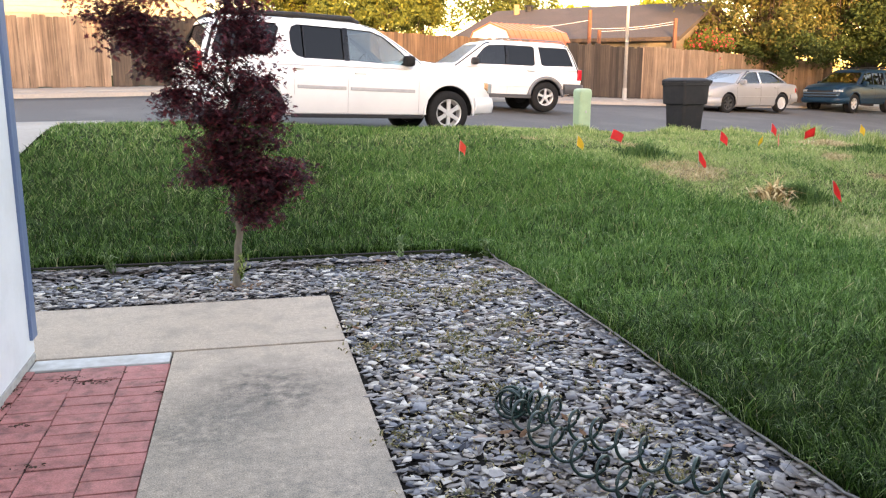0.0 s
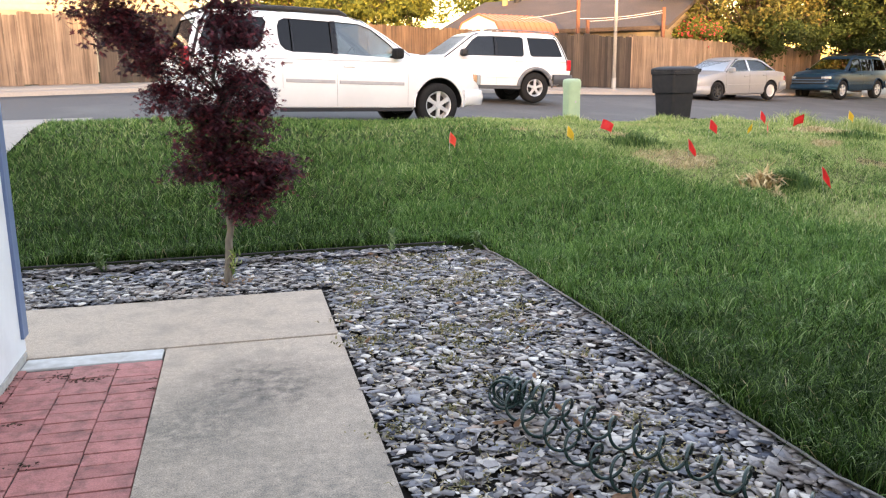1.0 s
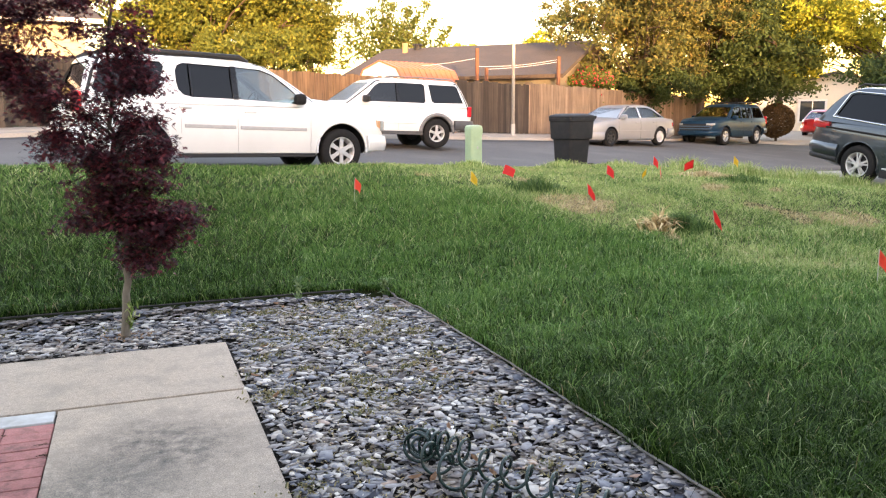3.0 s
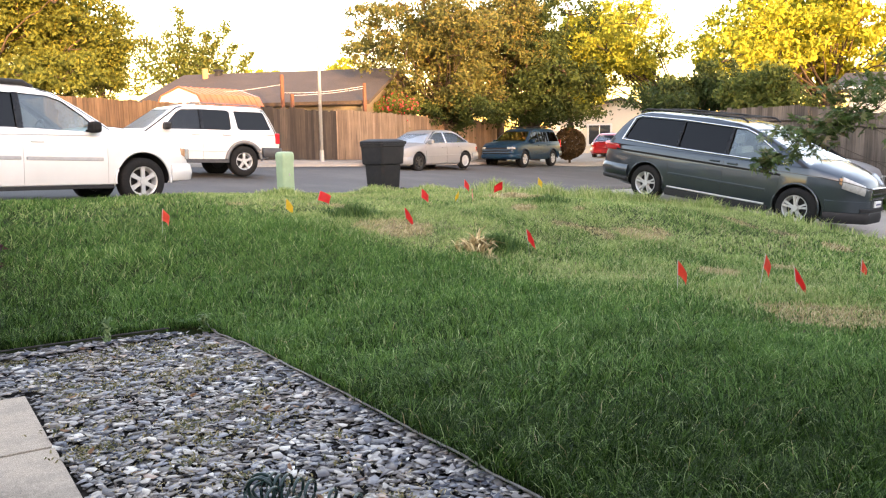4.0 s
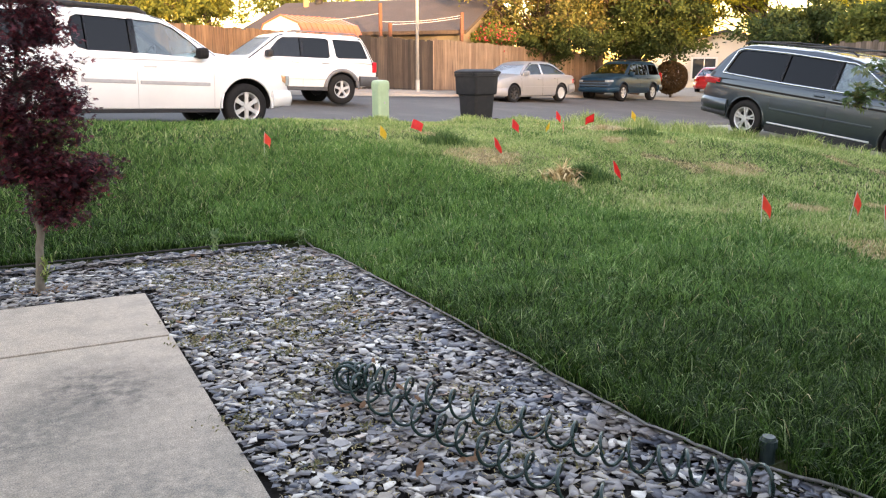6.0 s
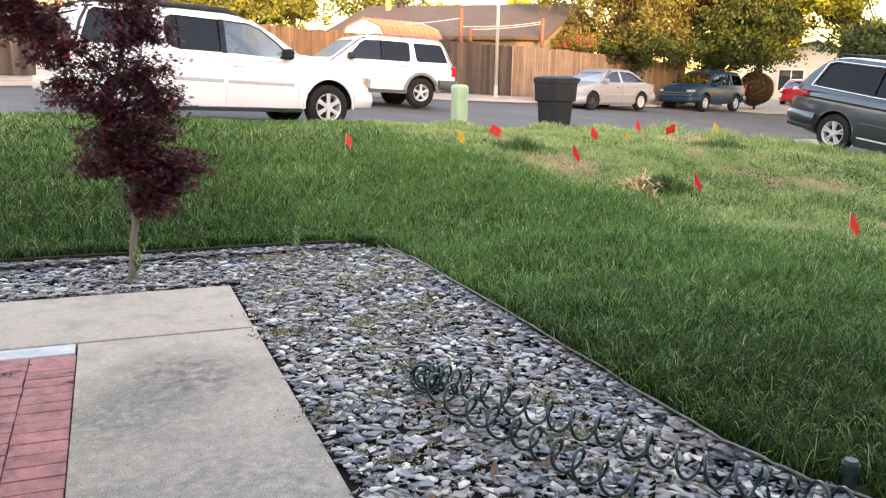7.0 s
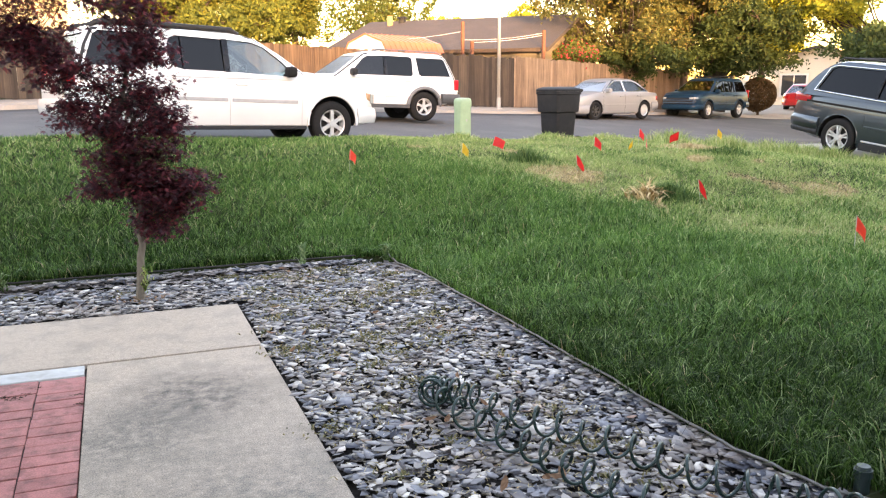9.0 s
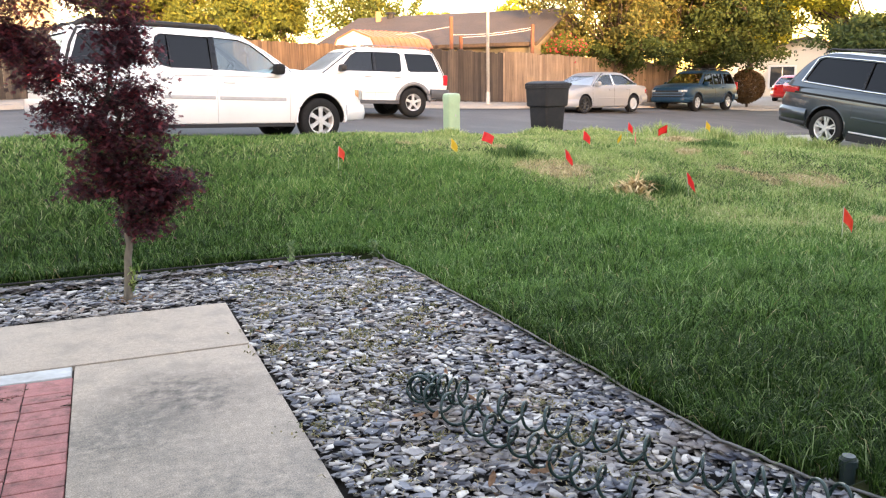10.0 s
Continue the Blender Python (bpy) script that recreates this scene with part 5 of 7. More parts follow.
lush, bright, pale, straw = [], [], [], []
for x0, x1, y0, y1, dens, hh, ww, seed in ((1.7, 4.6, 1.0, 4.2, 9100, 0.115, 0.0040, 11), (4.6, 7.0, 1.0, 4.2, 6000, 0.115, 0.0052, 33), (-2.4, 1.75, 5.93, 6.14, 7000, 0.085, 0.005, 31), (1.66, 2.1, 1.0, 6.0, 3600, 0.10, 0.004, 32),
                                          (7.0, 12.5, 2.0, 4.2, 1800, 0.10, 0.008, 12), (1.7, 8.0, 4.2, 7.0, 4250, 0.095, 0.0056, 13), (-2.4, 1.8, 5.97, 7.0, 5600, 0.09, 0.005, 14), (8.0, 12.5, 4.2, 7.0, 1500, 0.09, 0.010, 15),
                                          (-2.4, 8.0, 7.0, 9.6, 6000, 0.082, 0.0075, 16), (8.0, 12.5, 7.0, 9.6, 2800, 0.08, 0.010, 17), (-2.4, 12.5, 9.6, 15.6, 2600, 0.070, 0.012, 18), (1.7, 12.5, -1.3, 1.0, 1300, 0.085, 0.009, 19), (7.0, 12.5, 1.0, 2.0, 1300, 0.085, 0.009, 20)):
    x, y, r = scatter(x0, x1, y0, y1, dens, seed)
    dry = dryness(x, y)
    bare = ((dry > 0.55) & (fine_patch(x, y) > 0.97)) | (worn(x, y) & (r.random(len(x)) < 0.8))
    k = r.random(len(x)) > 0.10 * bare
    x, y, dry, bare = x[k], y[k], dry[k], bare[k]
    h = hh * r.uniform(0.55, 1.35, len(x)) * (0.72 + 0.32 * tufts(x, y) + 0.30 * tuftlets(x, y)) * (1 - 0.30 * dry) * (1 - 0.55 * ss(1.5 - np.hypot(x - 5.45, y - 3.25) / 0.85)) * np.where(bare, 0.75, 1.0)
    w = ww * r.uniform(0.7, 1.3, len(x)) * np.where(bare, 1.5, 1.0)
    u = r.random(len(x))
    is_straw = u < 0.006 + 0.06 * dry * fine_patch(x, y) + 0.9 * bare
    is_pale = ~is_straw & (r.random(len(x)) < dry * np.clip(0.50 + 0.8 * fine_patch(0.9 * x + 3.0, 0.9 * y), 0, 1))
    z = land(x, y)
    is_bright = ~is_straw & ~is_pale & (r.random(len(x)) < bright_share(x, y))
    for sel, out in ((~is_straw & ~is_pale & ~is_bright, lush), (is_bright, bright), (is_pale, pale), (is_straw, straw)):
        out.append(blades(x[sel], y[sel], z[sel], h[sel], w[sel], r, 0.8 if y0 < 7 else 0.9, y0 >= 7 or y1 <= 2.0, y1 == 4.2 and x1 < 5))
for nm, lot, mt, lb in (("grass", lush, M_GRASS, "dark green lawn grass, also darkened for shade near the house"), ("fresh_grass", bright, M_BRIGHTGRASS, "light green lawn grass, a brighter copy for the open lawn"), ("pale_grass", pale, M_PALEGRASS, "drying pale green grass on the upper lawn"), ("dead_grass", straw, M_STRAW, "dead straw coloured grass blades in the lawn")):
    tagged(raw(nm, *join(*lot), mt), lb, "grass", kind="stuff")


M_TUSSOCK = ramp_mat("tussock_blades", [(0.0, (0.020, 0.055, 0.012)), (0.5, (0.055, 0.125, 0.026)), (1.0, (0.16, 0.24, 0.07))], 0.6, blotch=0.3, scale=4, through=0.25, spec=0.25)


def tussock(name, x, y, n, spread, h, w, material, label, seed, lean=0.6):
    r = np.random.default_rng(seed)
    rad = np.abs(r.normal(0, spread, n))
    a = r.uniform(0, 6.28, n)
    px_, py_ = x + rad * np.cos(a), y + rad * np.sin(a)
    hh = h * np.exp(-(rad / spread / 1.8) ** 2) * r.uniform(0.5, 1.15, n)
    return tagged(raw(name, *blades(px_, py_, land(px_, py_), hh, np.full(n, w), r, lean), material), label, "grass clump", kind="stuff")


tussock("grass_clump", 4.62, 9.15, 1000, 0.26, 0.19, 0.009, M_TUSSOCK, "dark green tussock of long grass", 21)
tussock("grass_clump", 5.34, 7.12, 1300, 0.22, 0.21, 0.008, M_TUSSOCK, "green tussock of long grass beside dead leaves", 22)
tussock("dead_clump", 5.03, 7.15, 150, 0.15, 0.22, 0.030, M_DEADBLADE, "dead straw coloured clump of long broad leaves", 23, 1.1)
tussock("dead_clump", 5.12, 7.25, 14, 0.05, 0.34, 0.024, M_DEADBLADE, "upright dead straw coloured stems", 29, 0.35)
tussock("dead_clump", 8.3, 10.6, 700, 0.35, 0.14, 0.014, M_STRAW, "low heap of dead brown stems on the lawn", 24, 1.2)
tussock("grass_clump", 8.0, 9.4, 700, 0.35, 0.16, 0.011, M_TUSSOCK, "dark green tussock of long grass", 25)
tussock("grass_clump", 5.2, 12.6, 900, 0.35, 0.16, 0.012, M_PALEGRASS, "tall pale grass beside the green cabinet", 26)
tussock("grass_clump", 7.3, 13.6, 900, 0.4, 0.17, 0.012, M_PALEGRASS, "tall pale grass at the kerb", 27)
tussock("grass_clump", 8.9, 14.3, 900, 0.4, 0.20, 0.012, M_PALEGRASS, "tall pale grass in front of the bin", 28)
for i, (x, y) in enumerate(((9.9, 13.2), (11.2, 11.4), (11.9, 9.6), (12.2, 8.0), (12.3, 6.8), (10.6, 12.4), (12.2, 8.8), (12.15, 10.6), (11.7, 11.0), (12.25, 7.4), (12.3, 6.2), (12.3, 5.6), (12.1, 9.9), (11.3, 12.1), (10.9, 13.0), (11.8, 11.6))):
    tussock("grass_clump", x, y, 750, 0.42, 0.33, 0.010, M_PALEGRASS, "tall pale grass along the driveway edge", 30 + i)
for i, (x, y) in enumerate(((17.6, 9.9), (17.9, 9.0), (17.7, 8.2), (17.8, 7.3), (17.6, 6.5), (18.2, 6.0), (17.7, 10.8), (18.2, 7.8))):
    tussock("grass_clump", x, y, 900, 0.45, 0.26, 0.016, M_GRASS, "dark green rough grass below the grey fence", 60 + i)
M_WEED = ramp_mat("weed_leaves", [(0.0, (0.07, 0.085, 0.03)), (0.5, (0.19, 0.165, 0.06)), (1.0, (0.36, 0.28, 0.13))], 0.7, through=0.2)
M_SPRIG = ramp_mat("sprig_leaves", [(0.0, (0.06, 0.12, 0.035)), (0.6, (0.13, 0.22, 0.07)), (1.0, (0.26, 0.33, 0.14))], 0.6, through=0.25)
r = np.random.default_rng(50)
for i in range(84):
    x, y = r.uniform(0.5, 1.65), 2.0 + 3.85 * r.random() ** 0.75
    if i < 5:
        x, y = r.uniform(-1.3, 0.9), r.uniform(5.5, 5.93)
    n = int(r.integers(25, 70))
    rad, a = np.abs(r.normal(0, 0.06, n)), r.uniform(0, 6.28, n)
    px_, py_ = x + rad * np.cos(a) * 1.4, y + rad * np.sin(a)
    tagged(raw("weed", *blades(px_, py_, np.full(n, 0.02), r.uniform(0.006, 0.024, n), np.full(n, 0.010), r, 1.2), M_WEED), "small low weed among the slate chips", "weed", "weeds in the bed", "stuff")
for x, y, h in ((1.08, 5.90, 0.16), (1.72, 5.83, 0.13), (-0.95, 5.9, 0.10)):
    n = 60
    a = r.uniform(0, 6.28, n)
    rad = r.uniform(0, 0.035, n)
    tagged(raw("weed", *blades(x + rad * np.cos(a), y + rad * np.sin(a), 0.02 + r.uniform(0, h, n), np.full(n, 0.045), np.full(n, 0.014), r, 0.9), M_SPRIG), "upright green leafy weed at the bed's edge", "weed", "weeds in the bed", "stuff")

# ---- litter on the pavers and among the chips ----
M_MOSS = ramp_mat("dry_moss", [(0.0, (0.03, 0.022, 0.017)), (0.6, (0.06, 0.042, 0.03)), (1.0, (0.11, 0.08, 0.05))], 0.9, spec=0.1)
M_DEADLEAF = ramp_mat("dead_leaf", [(0.0, (0.22, 0.12, 0.06)), (0.5, (0.36, 0.20, 0.11)), (1.0, (0.48, 0.33, 0.22))], 0.8, through=0.15)
for x, y, sp, n in ((-0.83, 3.86, 0.035, 60), (-0.70, 3.80, 0.035, 70), (-0.60, 3.88, 0.012, 16), (-0.42, 3.72, 0.012, 18), (-0.92, 3.35, 0.02, 24), (-0.79, 2.95, 0.02, 30), (-0.415, 3.6, 0.01, 12)):
    px_, py_ = x + r.normal(0, sp, n) * 1.3, y + r.normal(0, sp, n) * 0.7
    tagged(raw("moss_tuft", *blades(px_, py_, np.full(n, 0.0), r.uniform(0.003, 0.008, n), np.full(n, 0.016), r, 1.4), M_MOSS), "small brown tuft of dry moss on the red pavers", "moss", "moss on the pavers", "stuff")
for i in range(46):
    x, y = r.uniform(0.52, 1.65), r.uniform(1.8, 5.85)
    if i < 4:
        x, y = 1.12 + r.normal(0, 0.05), 2.16 + r.normal(0, 0.03)
    sz = r.uniform(0.014, 0.03) if i > 3 else 0.035
    bm = bmesh.new()
    vs = [bm.verts.new((sz * c, sz * 0.45 * q, sz * 0.25 * abs(c))) for c, q in ((-1, 0), (-0.4, -0.9), (0.5, -0.8), (1.1, 0), (0.4, 0.9), (-0.5, 0.8))]
    bm.faces.new(vs)
    bmesh.ops.solidify(bm, geom=bm.faces[:], thickness=0.001)
    o = part("dead_leaf", bm, M_DEADLEAF)
    o.matrix_world = pose(x, y, 0.028, r.normal(0, 12), r.normal(0, 12), r.uniform(0, 360))
    tagged(o, "small brown dead leaf on the slate chips", "leaf", "dead leaves in the bed")

n = 3600
px_, py_ = r.uniform(0.5, 1.68, n), r.uniform(1.6, 5.92, n)
k = (px_ < bed_right(py_)) & (np.sin(3.1 * px_ + 1.7 * py_) + np.sin(4.3 * py_ - 2 * px_) > -0.6 + r.normal(0, 0.6, n))
px_, py_ = px_[k], py_[k]
n = len(px_)
tagged(raw("straw_litter", *blades(px_, py_, np.full(n, 0.020), r.uniform(0.004, 0.014, n), r.uniform(0.002, 0.007, n), r, 3.0), M_STRAW), "bits of straw and bark among the slate chips", "litter", kind="stuff")
n = 420
px_, py_ = -1.035 + np.abs(r.normal(0, 0.018, n)), r.uniform(2.2, 3.95, n)
tagged(raw("soil_litter", *blades(px_, py_, np.full(n, -0.008), r.uniform(0.006, 0.022, n), r.uniform(0.005, 0.014, n), r, 1.0), M_MOSS), "dark crumbs of soil and leaf along the wall's foot", "litter", kind="stuff")

n = 46
px_, py_ = -0.06 + r.normal(0, 0.014, n), 5.34 + r.normal(0, 0.012, n)
tagged(raw("sprout", *blades(px_, py_, 0.05 + r.uniform(0, 0.16, n), r.uniform(0.03, 0.06, n), np.full(n, 0.013), r, 0.9), M_PALEGRASS), "pale green leafy sprout at the maple's foot", "sprout", kind="stuff")
n = 150
rad, a = 0.03 + np.abs(r.normal(0, 0.07, n)), r.uniform(0, 6.28, n)
tagged(raw("leaf_litter", *blades(-0.06 + 1.3 * rad * np.cos(a), 5.35 + rad * np.sin(a), np.full(n, 0.022), r.uniform(0.004, 0.012, n), r.uniform(0.008, 0.018, n), r, 1.8), M_DEADLEAF), "fallen reddish leaves round the maple's foot", "litter", kind="stuff")

# ---- marker flags ----
M_FLAGRED = mat("red_flag_vinyl", (0.80, 0.035, 0.03), (0.70, 0.028, 0.025), 30, 0.45, 0.0, through=0.25)
M_FLAGORANGE = mat("orange_flag_vinyl", (0.85, 0.09, 0.04), (0.76, 0.075, 0.035), 30, 0.45, 0.0, through=0.25)
M_FLAGYELLOW = mat("yellow_flag_vinyl", (0.75, 0.50, 0.03), (0.65, 0.42, 0.02), 30, 0.45, 0.0, through=0.25)
M_WIRE = mat("pale_flag_wire", (0.55, 0.52, 0.45), (0.4, 0.38, 0.33), 30, 0.5)


def flag(x, y, zc, colour, word, w, turn, lean, droop):
    """A small marker flag on a wire: a bent sheet with thickness, its middle at height zc."""
    base = float(land(x, y)) - 0.02
    top = zc + 0.07
    f = empty("marker_flag", pose(x, y, base))
    tagged(f, f"{word} plastic marker flag on a thin wire in the lawn", "flag", "marker flags in the lawn")
    h = top - base
    lx, ly = math.sin(radians(lean)) * h, 0.0
    bm = bmesh.new()
    rod(bm, (0, 0, 0), (lx, ly, h), 0.0028 if x > 5 and y < 6 else 0.0016, None, 6)
    part("wire", bm, M_WIRE, f)
    bm = bmesh.new()
    nu, nv = 7, 5
    a = radians(turn)
    grid = []
    for i in range(nu):
        for j in range(nv):
            u, v = i / (nu - 1), j / (nv - 1)
            ww = 1.12 * w
            out = u * ww
            z = h - 0.125 * v * (1 - 0.15 * u) - droop * 0.10 * u * (0.6 + 0.4 * u)
            wave = 0.012 * math.sin(5 * u + 2 * v)
            px_ = lx * z / h + out * math.cos(a) - wave * math.sin(a)
            py_ = out * math.sin(a) + wave * math.cos(a)
            grid.append(bm.verts.new((px_, py_, z)))
    for i in range(nu - 1):
        for j in range(nv - 1):
            bm.faces.new((grid[i * nv + j], grid[(i + 1) * nv + j], grid[(i + 1) * nv + j + 1], grid[i * nv + j + 1]))
    bmesh.ops.solidify(bm, geom=bm.faces[:], thickness=0.0015)
    part("pennant", bm, colour, f, smooth=True)


FR, FO, FY = (M_FLAGRED, "red"), (M_FLAGORANGE, "orange red"), (M_FLAGYELLOW, "yellow")
for x, y, zc, (c, wd), w, turn, lean, droop in ((4.72, 10.4, 0.50, FR, 0.15, -20, 20, 0.75), (2.255, 8.83, 0.60, FO, 0.08, 30, 3, 0.9), (4.97, 8.46, 0.47, FR, 0.08, -50, -6, 1.3), (6.04, 9.83, 0.58, FR, 0.09, -40, 3, 0.9),
        (7.64, 10.08, 0.60, FR, 0.11, 150, 4, 0.7), (5.48, 6.81, 0.32, FR, 0.065, -60, -10, 1.1), (3.95, 9.62, 0.52, FY, 0.08, -30, 4, 1.0), (5.47, 4.84, 0.22, FO, 0.07, -30, -1, 1.2), (6.43, 4.72, 0.19, FO, 0.06, -30, 14, 1.2),
        (6.33, 4.28, 0.15, FR, 0.07, -50, -12, 1.7), (7.88, 4.60, 0.03, FO, 0.05, -30, 2, 1.2), (7.65, 11.08, 0.60, FR, 0.07, -30, 2, 1.0), (7.16, 10.17, 0.51, FR, 0.06, 60, 3, 1.2), (6.92, 10.22, 0.51, FY, 0.05, 200, 8, 1.2), (9.3, 11.21, 0.56, FY, 0.07, -20, 3, 0.9)):
    zc = max(zc, float(land(x, y)) + 0.12)
    flag(x, y, zc, c, wd, w, turn, lean, droop)

# ---- coiled hose and riser ----
M_HOSE = mat("dark_green_hose", (0.005, 0.024, 0.019), (0.009, 0.036, 0.029), 20, 0.28, 0.0)


def coil(points, turns, radius):
    """A helix about a line of points."""
    p = np.asarray(points, float)
    n = int(turns * 26)
    t = np.linspace(0, 1, n)
    s = np.linspace(0, 1, len(p))
    axis = np.stack([np.interp(t, s, p[:, i]) for i in range(3)], -1)
    way = np.gradient(axis, axis=0)
    way /= np.linalg.norm(way, axis=1)[:, None]
    u = np.cross(way, [0, 0, 1.0])
    u /= np.linalg.norm(u, axis=1)[:, None]
    v = np.cross(u, way)
    a = -2 * np.pi * turns * t
    wob = 1 + 0.07 * np.sin(3.1 * a / 6.28 + 1) + 0.05 * np.sin(7.7 * a / 6.28)
    return axis + radius * wob[:, None] * (np.cos(a)[:, None] * u + np.sin(a)[:, None] * v)


zc = 0.078
run_far = coil([(1.90, 1.52, 0.06), (1.76, 1.60, zc), (1.64, 1.75, zc), (1.53, 1.95, zc), (1.44, 2.17, zc), (1.33, 2.38, zc), (1.22, 2.58, zc), (1.13, 2.82, zc), (1.07, 2.92, zc)], 18, 0.050)
run_bend = coil([(1.07, 2.92, zc), (1.02, 2.98, zc), (0.98, 2.94, zc)], 6, 0.052)
run_near = coil([(0.98, 2.94, zc), (1.01, 2.74, zc), (1.06, 2.52, zc), (1.11, 2.33, zc), (1.16, 2.18, zc), (1.20, 2.02, zc), (1.25, 1.86, zc), (1.32, 1.62, zc)], 11, 0.050)
hose = empty("garden_hose", pose(0, 0, 0))
tagged(hose, "dark green coiled garden hose lying on the slate chips", "hose")
raw("coil", *tube(np.concatenate([run_far, run_bend, run_near]), 0.0063, 8), M_HOSE, hose, smooth=True)
bm = bmesh.new()
rod(bm, tuple(run_near[-1]), tuple(run_near[-1] + np.array((0.04, -0.05, -0.02))), 0.011, None, 12)
part("fitting", bm, M_BLACK, hose)
M_RISER = mat("dark_green_plastic", (0.012, 0.025, 0.024), (0.02, 0.035, 0.034), 20, 0.4, 0.0)
rs = empty("sprinkler_valve", pose(2.02, 1.675, 0.012))
tagged(rs, "dark green plastic sprinkler valve beside the slate bed", "sprinkler valve")
bm = bmesh.new()
rod(bm, (0, 0, -0.05), (0, 0, 0.075), 0.025, None, 20)
part("stem", bm, M_RISER, rs)
bm = bmesh.new()
rod(bm, (0, 0, 0.075), (0, 0, 0.100), 0.030, 0.029, 20)
rod(bm, (0, 0, 0.100), (0, 0, 0.112), 0.026, 0.021, 20)
part("cap", bm, M_RISER, rs)

# ---- red maple ----
M_MAPLE = ramp_mat("purple_maple_leaves", [(0.0, (0.024, 0.007, 0.011)), (0.5, (0.072, 0.015, 0.024)), (0.85, (0.145, 0.024, 0.033)), (1.0, (0.24, 0.04, 0.045))], 0.6, blotch=0.3, scale=6, through=0.35)
M_GREENMAPLE = ramp_mat("green_maple_leaves", [(0.0, (0.045, 0.085, 0.022)), (0.5, (0.085, 0.135, 0.036)), (0.85, (0.16, 0.18, 0.06)), (1.0, (0.24, 0.17, 0.09))], 0.6, blotch=0.3, scale=6, through=0.35, spec=0.3)
M_BARK = mat("pale_grey_bark", (0.22, 0.185, 0.14), (0.14, 0.115, 0.09), 40, 0.9, 0.003, stretch=(1, 1, 0.3))
M_DARKBARK = mat("dark_bark", (0.07, 0.05, 0.04), (0.04, 0.03, 0.025), 30, 0.9, 0.004, stretch=(1, 1, 0.3))


def palm_leaves(centres, size, r, tilt=0.5):
    """Palmate leaves of five slim lobes each."""
    n = len(centres)
    ang = np.radians([-78, -38, 0, 38, 78])
    ln = np.array([0.62, 0.9, 1.0, 0.9, 0.62])
    yaw = r.uniform(0, 2 * np.pi, n)
    tip = np.stack([np.cos(ang) * ln, np.sin(ang) * ln, -0.18 * ln], -1)
    left = np.stack([np.cos(ang - 0.30) * ln * 0.5, np.sin(ang - 0.30) * ln * 0.5, -0.02 * ln], -1)
    right = np.stack([np.cos(ang + 0.30) * ln * 0.5, np.sin(ang + 0.30) * ln * 0.5, -0.02 * ln], -1)
    loc = np.concatenate([np.zeros((1, 3)), tip, left, right])            # 16 places
    tri = np.array([(0, 6 + k, 1 + k) for k in range(5)] + [(0, 1 + k, 11 + k) for k in range(5)])
    s = size * r.uniform(0.65, 1.2, n)
    c, sn = np.cos(yaw), np.sin(yaw)
    v = loc[None] * s[:, None, None]
    v = np.stack([v[..., 0] * c[:, None] - v[..., 1] * sn[:, None], v[..., 0] * sn[:, None] + v[..., 1] * c[:, None], v[..., 2]], -1)
    tx, ty = r.normal(0, tilt, n), r.normal(0, tilt, n)
    v[..., 2] += v[..., 0] * tx[:, None] + v[..., 1] * ty[:, None]
    v += centres[:, None]
    return v.reshape(-1, 3), (np.arange(n)[:, None, None] * 16 + tri[None]).reshape(-1, 3)


def limb(a, b, r0, r1, r, sag=0.0, n=7):
    t = np.linspace(0, 1, n)[:, None]
    p = np.asarray(a) * (1 - t) + np.asarray(b) * t
    p[1:-1] += r.normal(0, 0.02 * np.linalg.norm(np.subtract(b, a)), (n - 2, 3))
    p[:, 2] += sag * np.sin(np.pi * t[:, 0])
    return p, tube(p, np.linspace(r0, r1, n), 7)


def maple(name, x, y, z, fork, clouds, leaf, material, bark, twig, label, seed, per, trunk_r=0.026, top=2.3):
    """A small maple: a stem, one limb to each lobe of the crown, and flat layered sprays of leaves on thin twigs.
    Lobes: (dx, dy, height, radius, number of sprays)."""
    r = np.random.default_rng(seed)
    ob = empty(name, pose(x, y, z))
    tagged(ob, label, "tree")
    stem_p, stem = limb((0, 0, -0.05), (0.02, 0.0, fork), trunk_r * 1.15, trunk_r * 0.8, r)
    lead_p, lead = limb(stem_p[-1], (0.0, 0.02, top), trunk_r * 0.75, 0.005, r, n=14)
    woods, leaves = [lead], []
    for dx, dy, h, rad, count in clouds:
        out = math.hypot(dx, dy)
        k = int(np.argmin(np.abs(lead_p[:, 2] - (h - 0.12 - 0.55 * out))))
        if out > 0.12:
            woods.append(limb(lead_p[k], (dx, dy, h - 0.04), 0.003 + 0.004 * min(out, 0.6), 0.0015, r, 0.04, 9)[1])
        for _ in range(count):
            a, d = r.uniform(0, 6.28), rad * math.sqrt(r.random())
            c = np.array((dx + d * math.cos(a), dy + 0.8 * d * math.sin(a), h + r.normal(0, rad * 0.36)))
            woods.append(limb((dx, dy, h - 0.05), c, 0.0028, 0.001, r, 0.01, 5)[1])
            sr, th = r.uniform(0.075, 0.145), 0.024
            n = int(per * r.uniform(0.7, 1.3))
            a, d = r.uniform(0, 6.28, n), sr * np.sqrt(r.uniform(0, 1, n)) * (1 + 0.3 * np.sin(3 * r.uniform(0, 6.28, n)))
            leaves.append(c + np.stack([d * np.cos(a), d * np.sin(a), r.normal(0, th, n) - 0.5 * th * (d / sr) ** 2], -1))
    raw("trunk", *stem, bark, ob, smooth=True)
    tagged(raw("branchwork", *join(*woods), twig, ob, smooth=True), kind="stuff")
    raw("crown", *palm_leaves(np.concatenate(leaves), leaf, r), material, ob)
    return ob


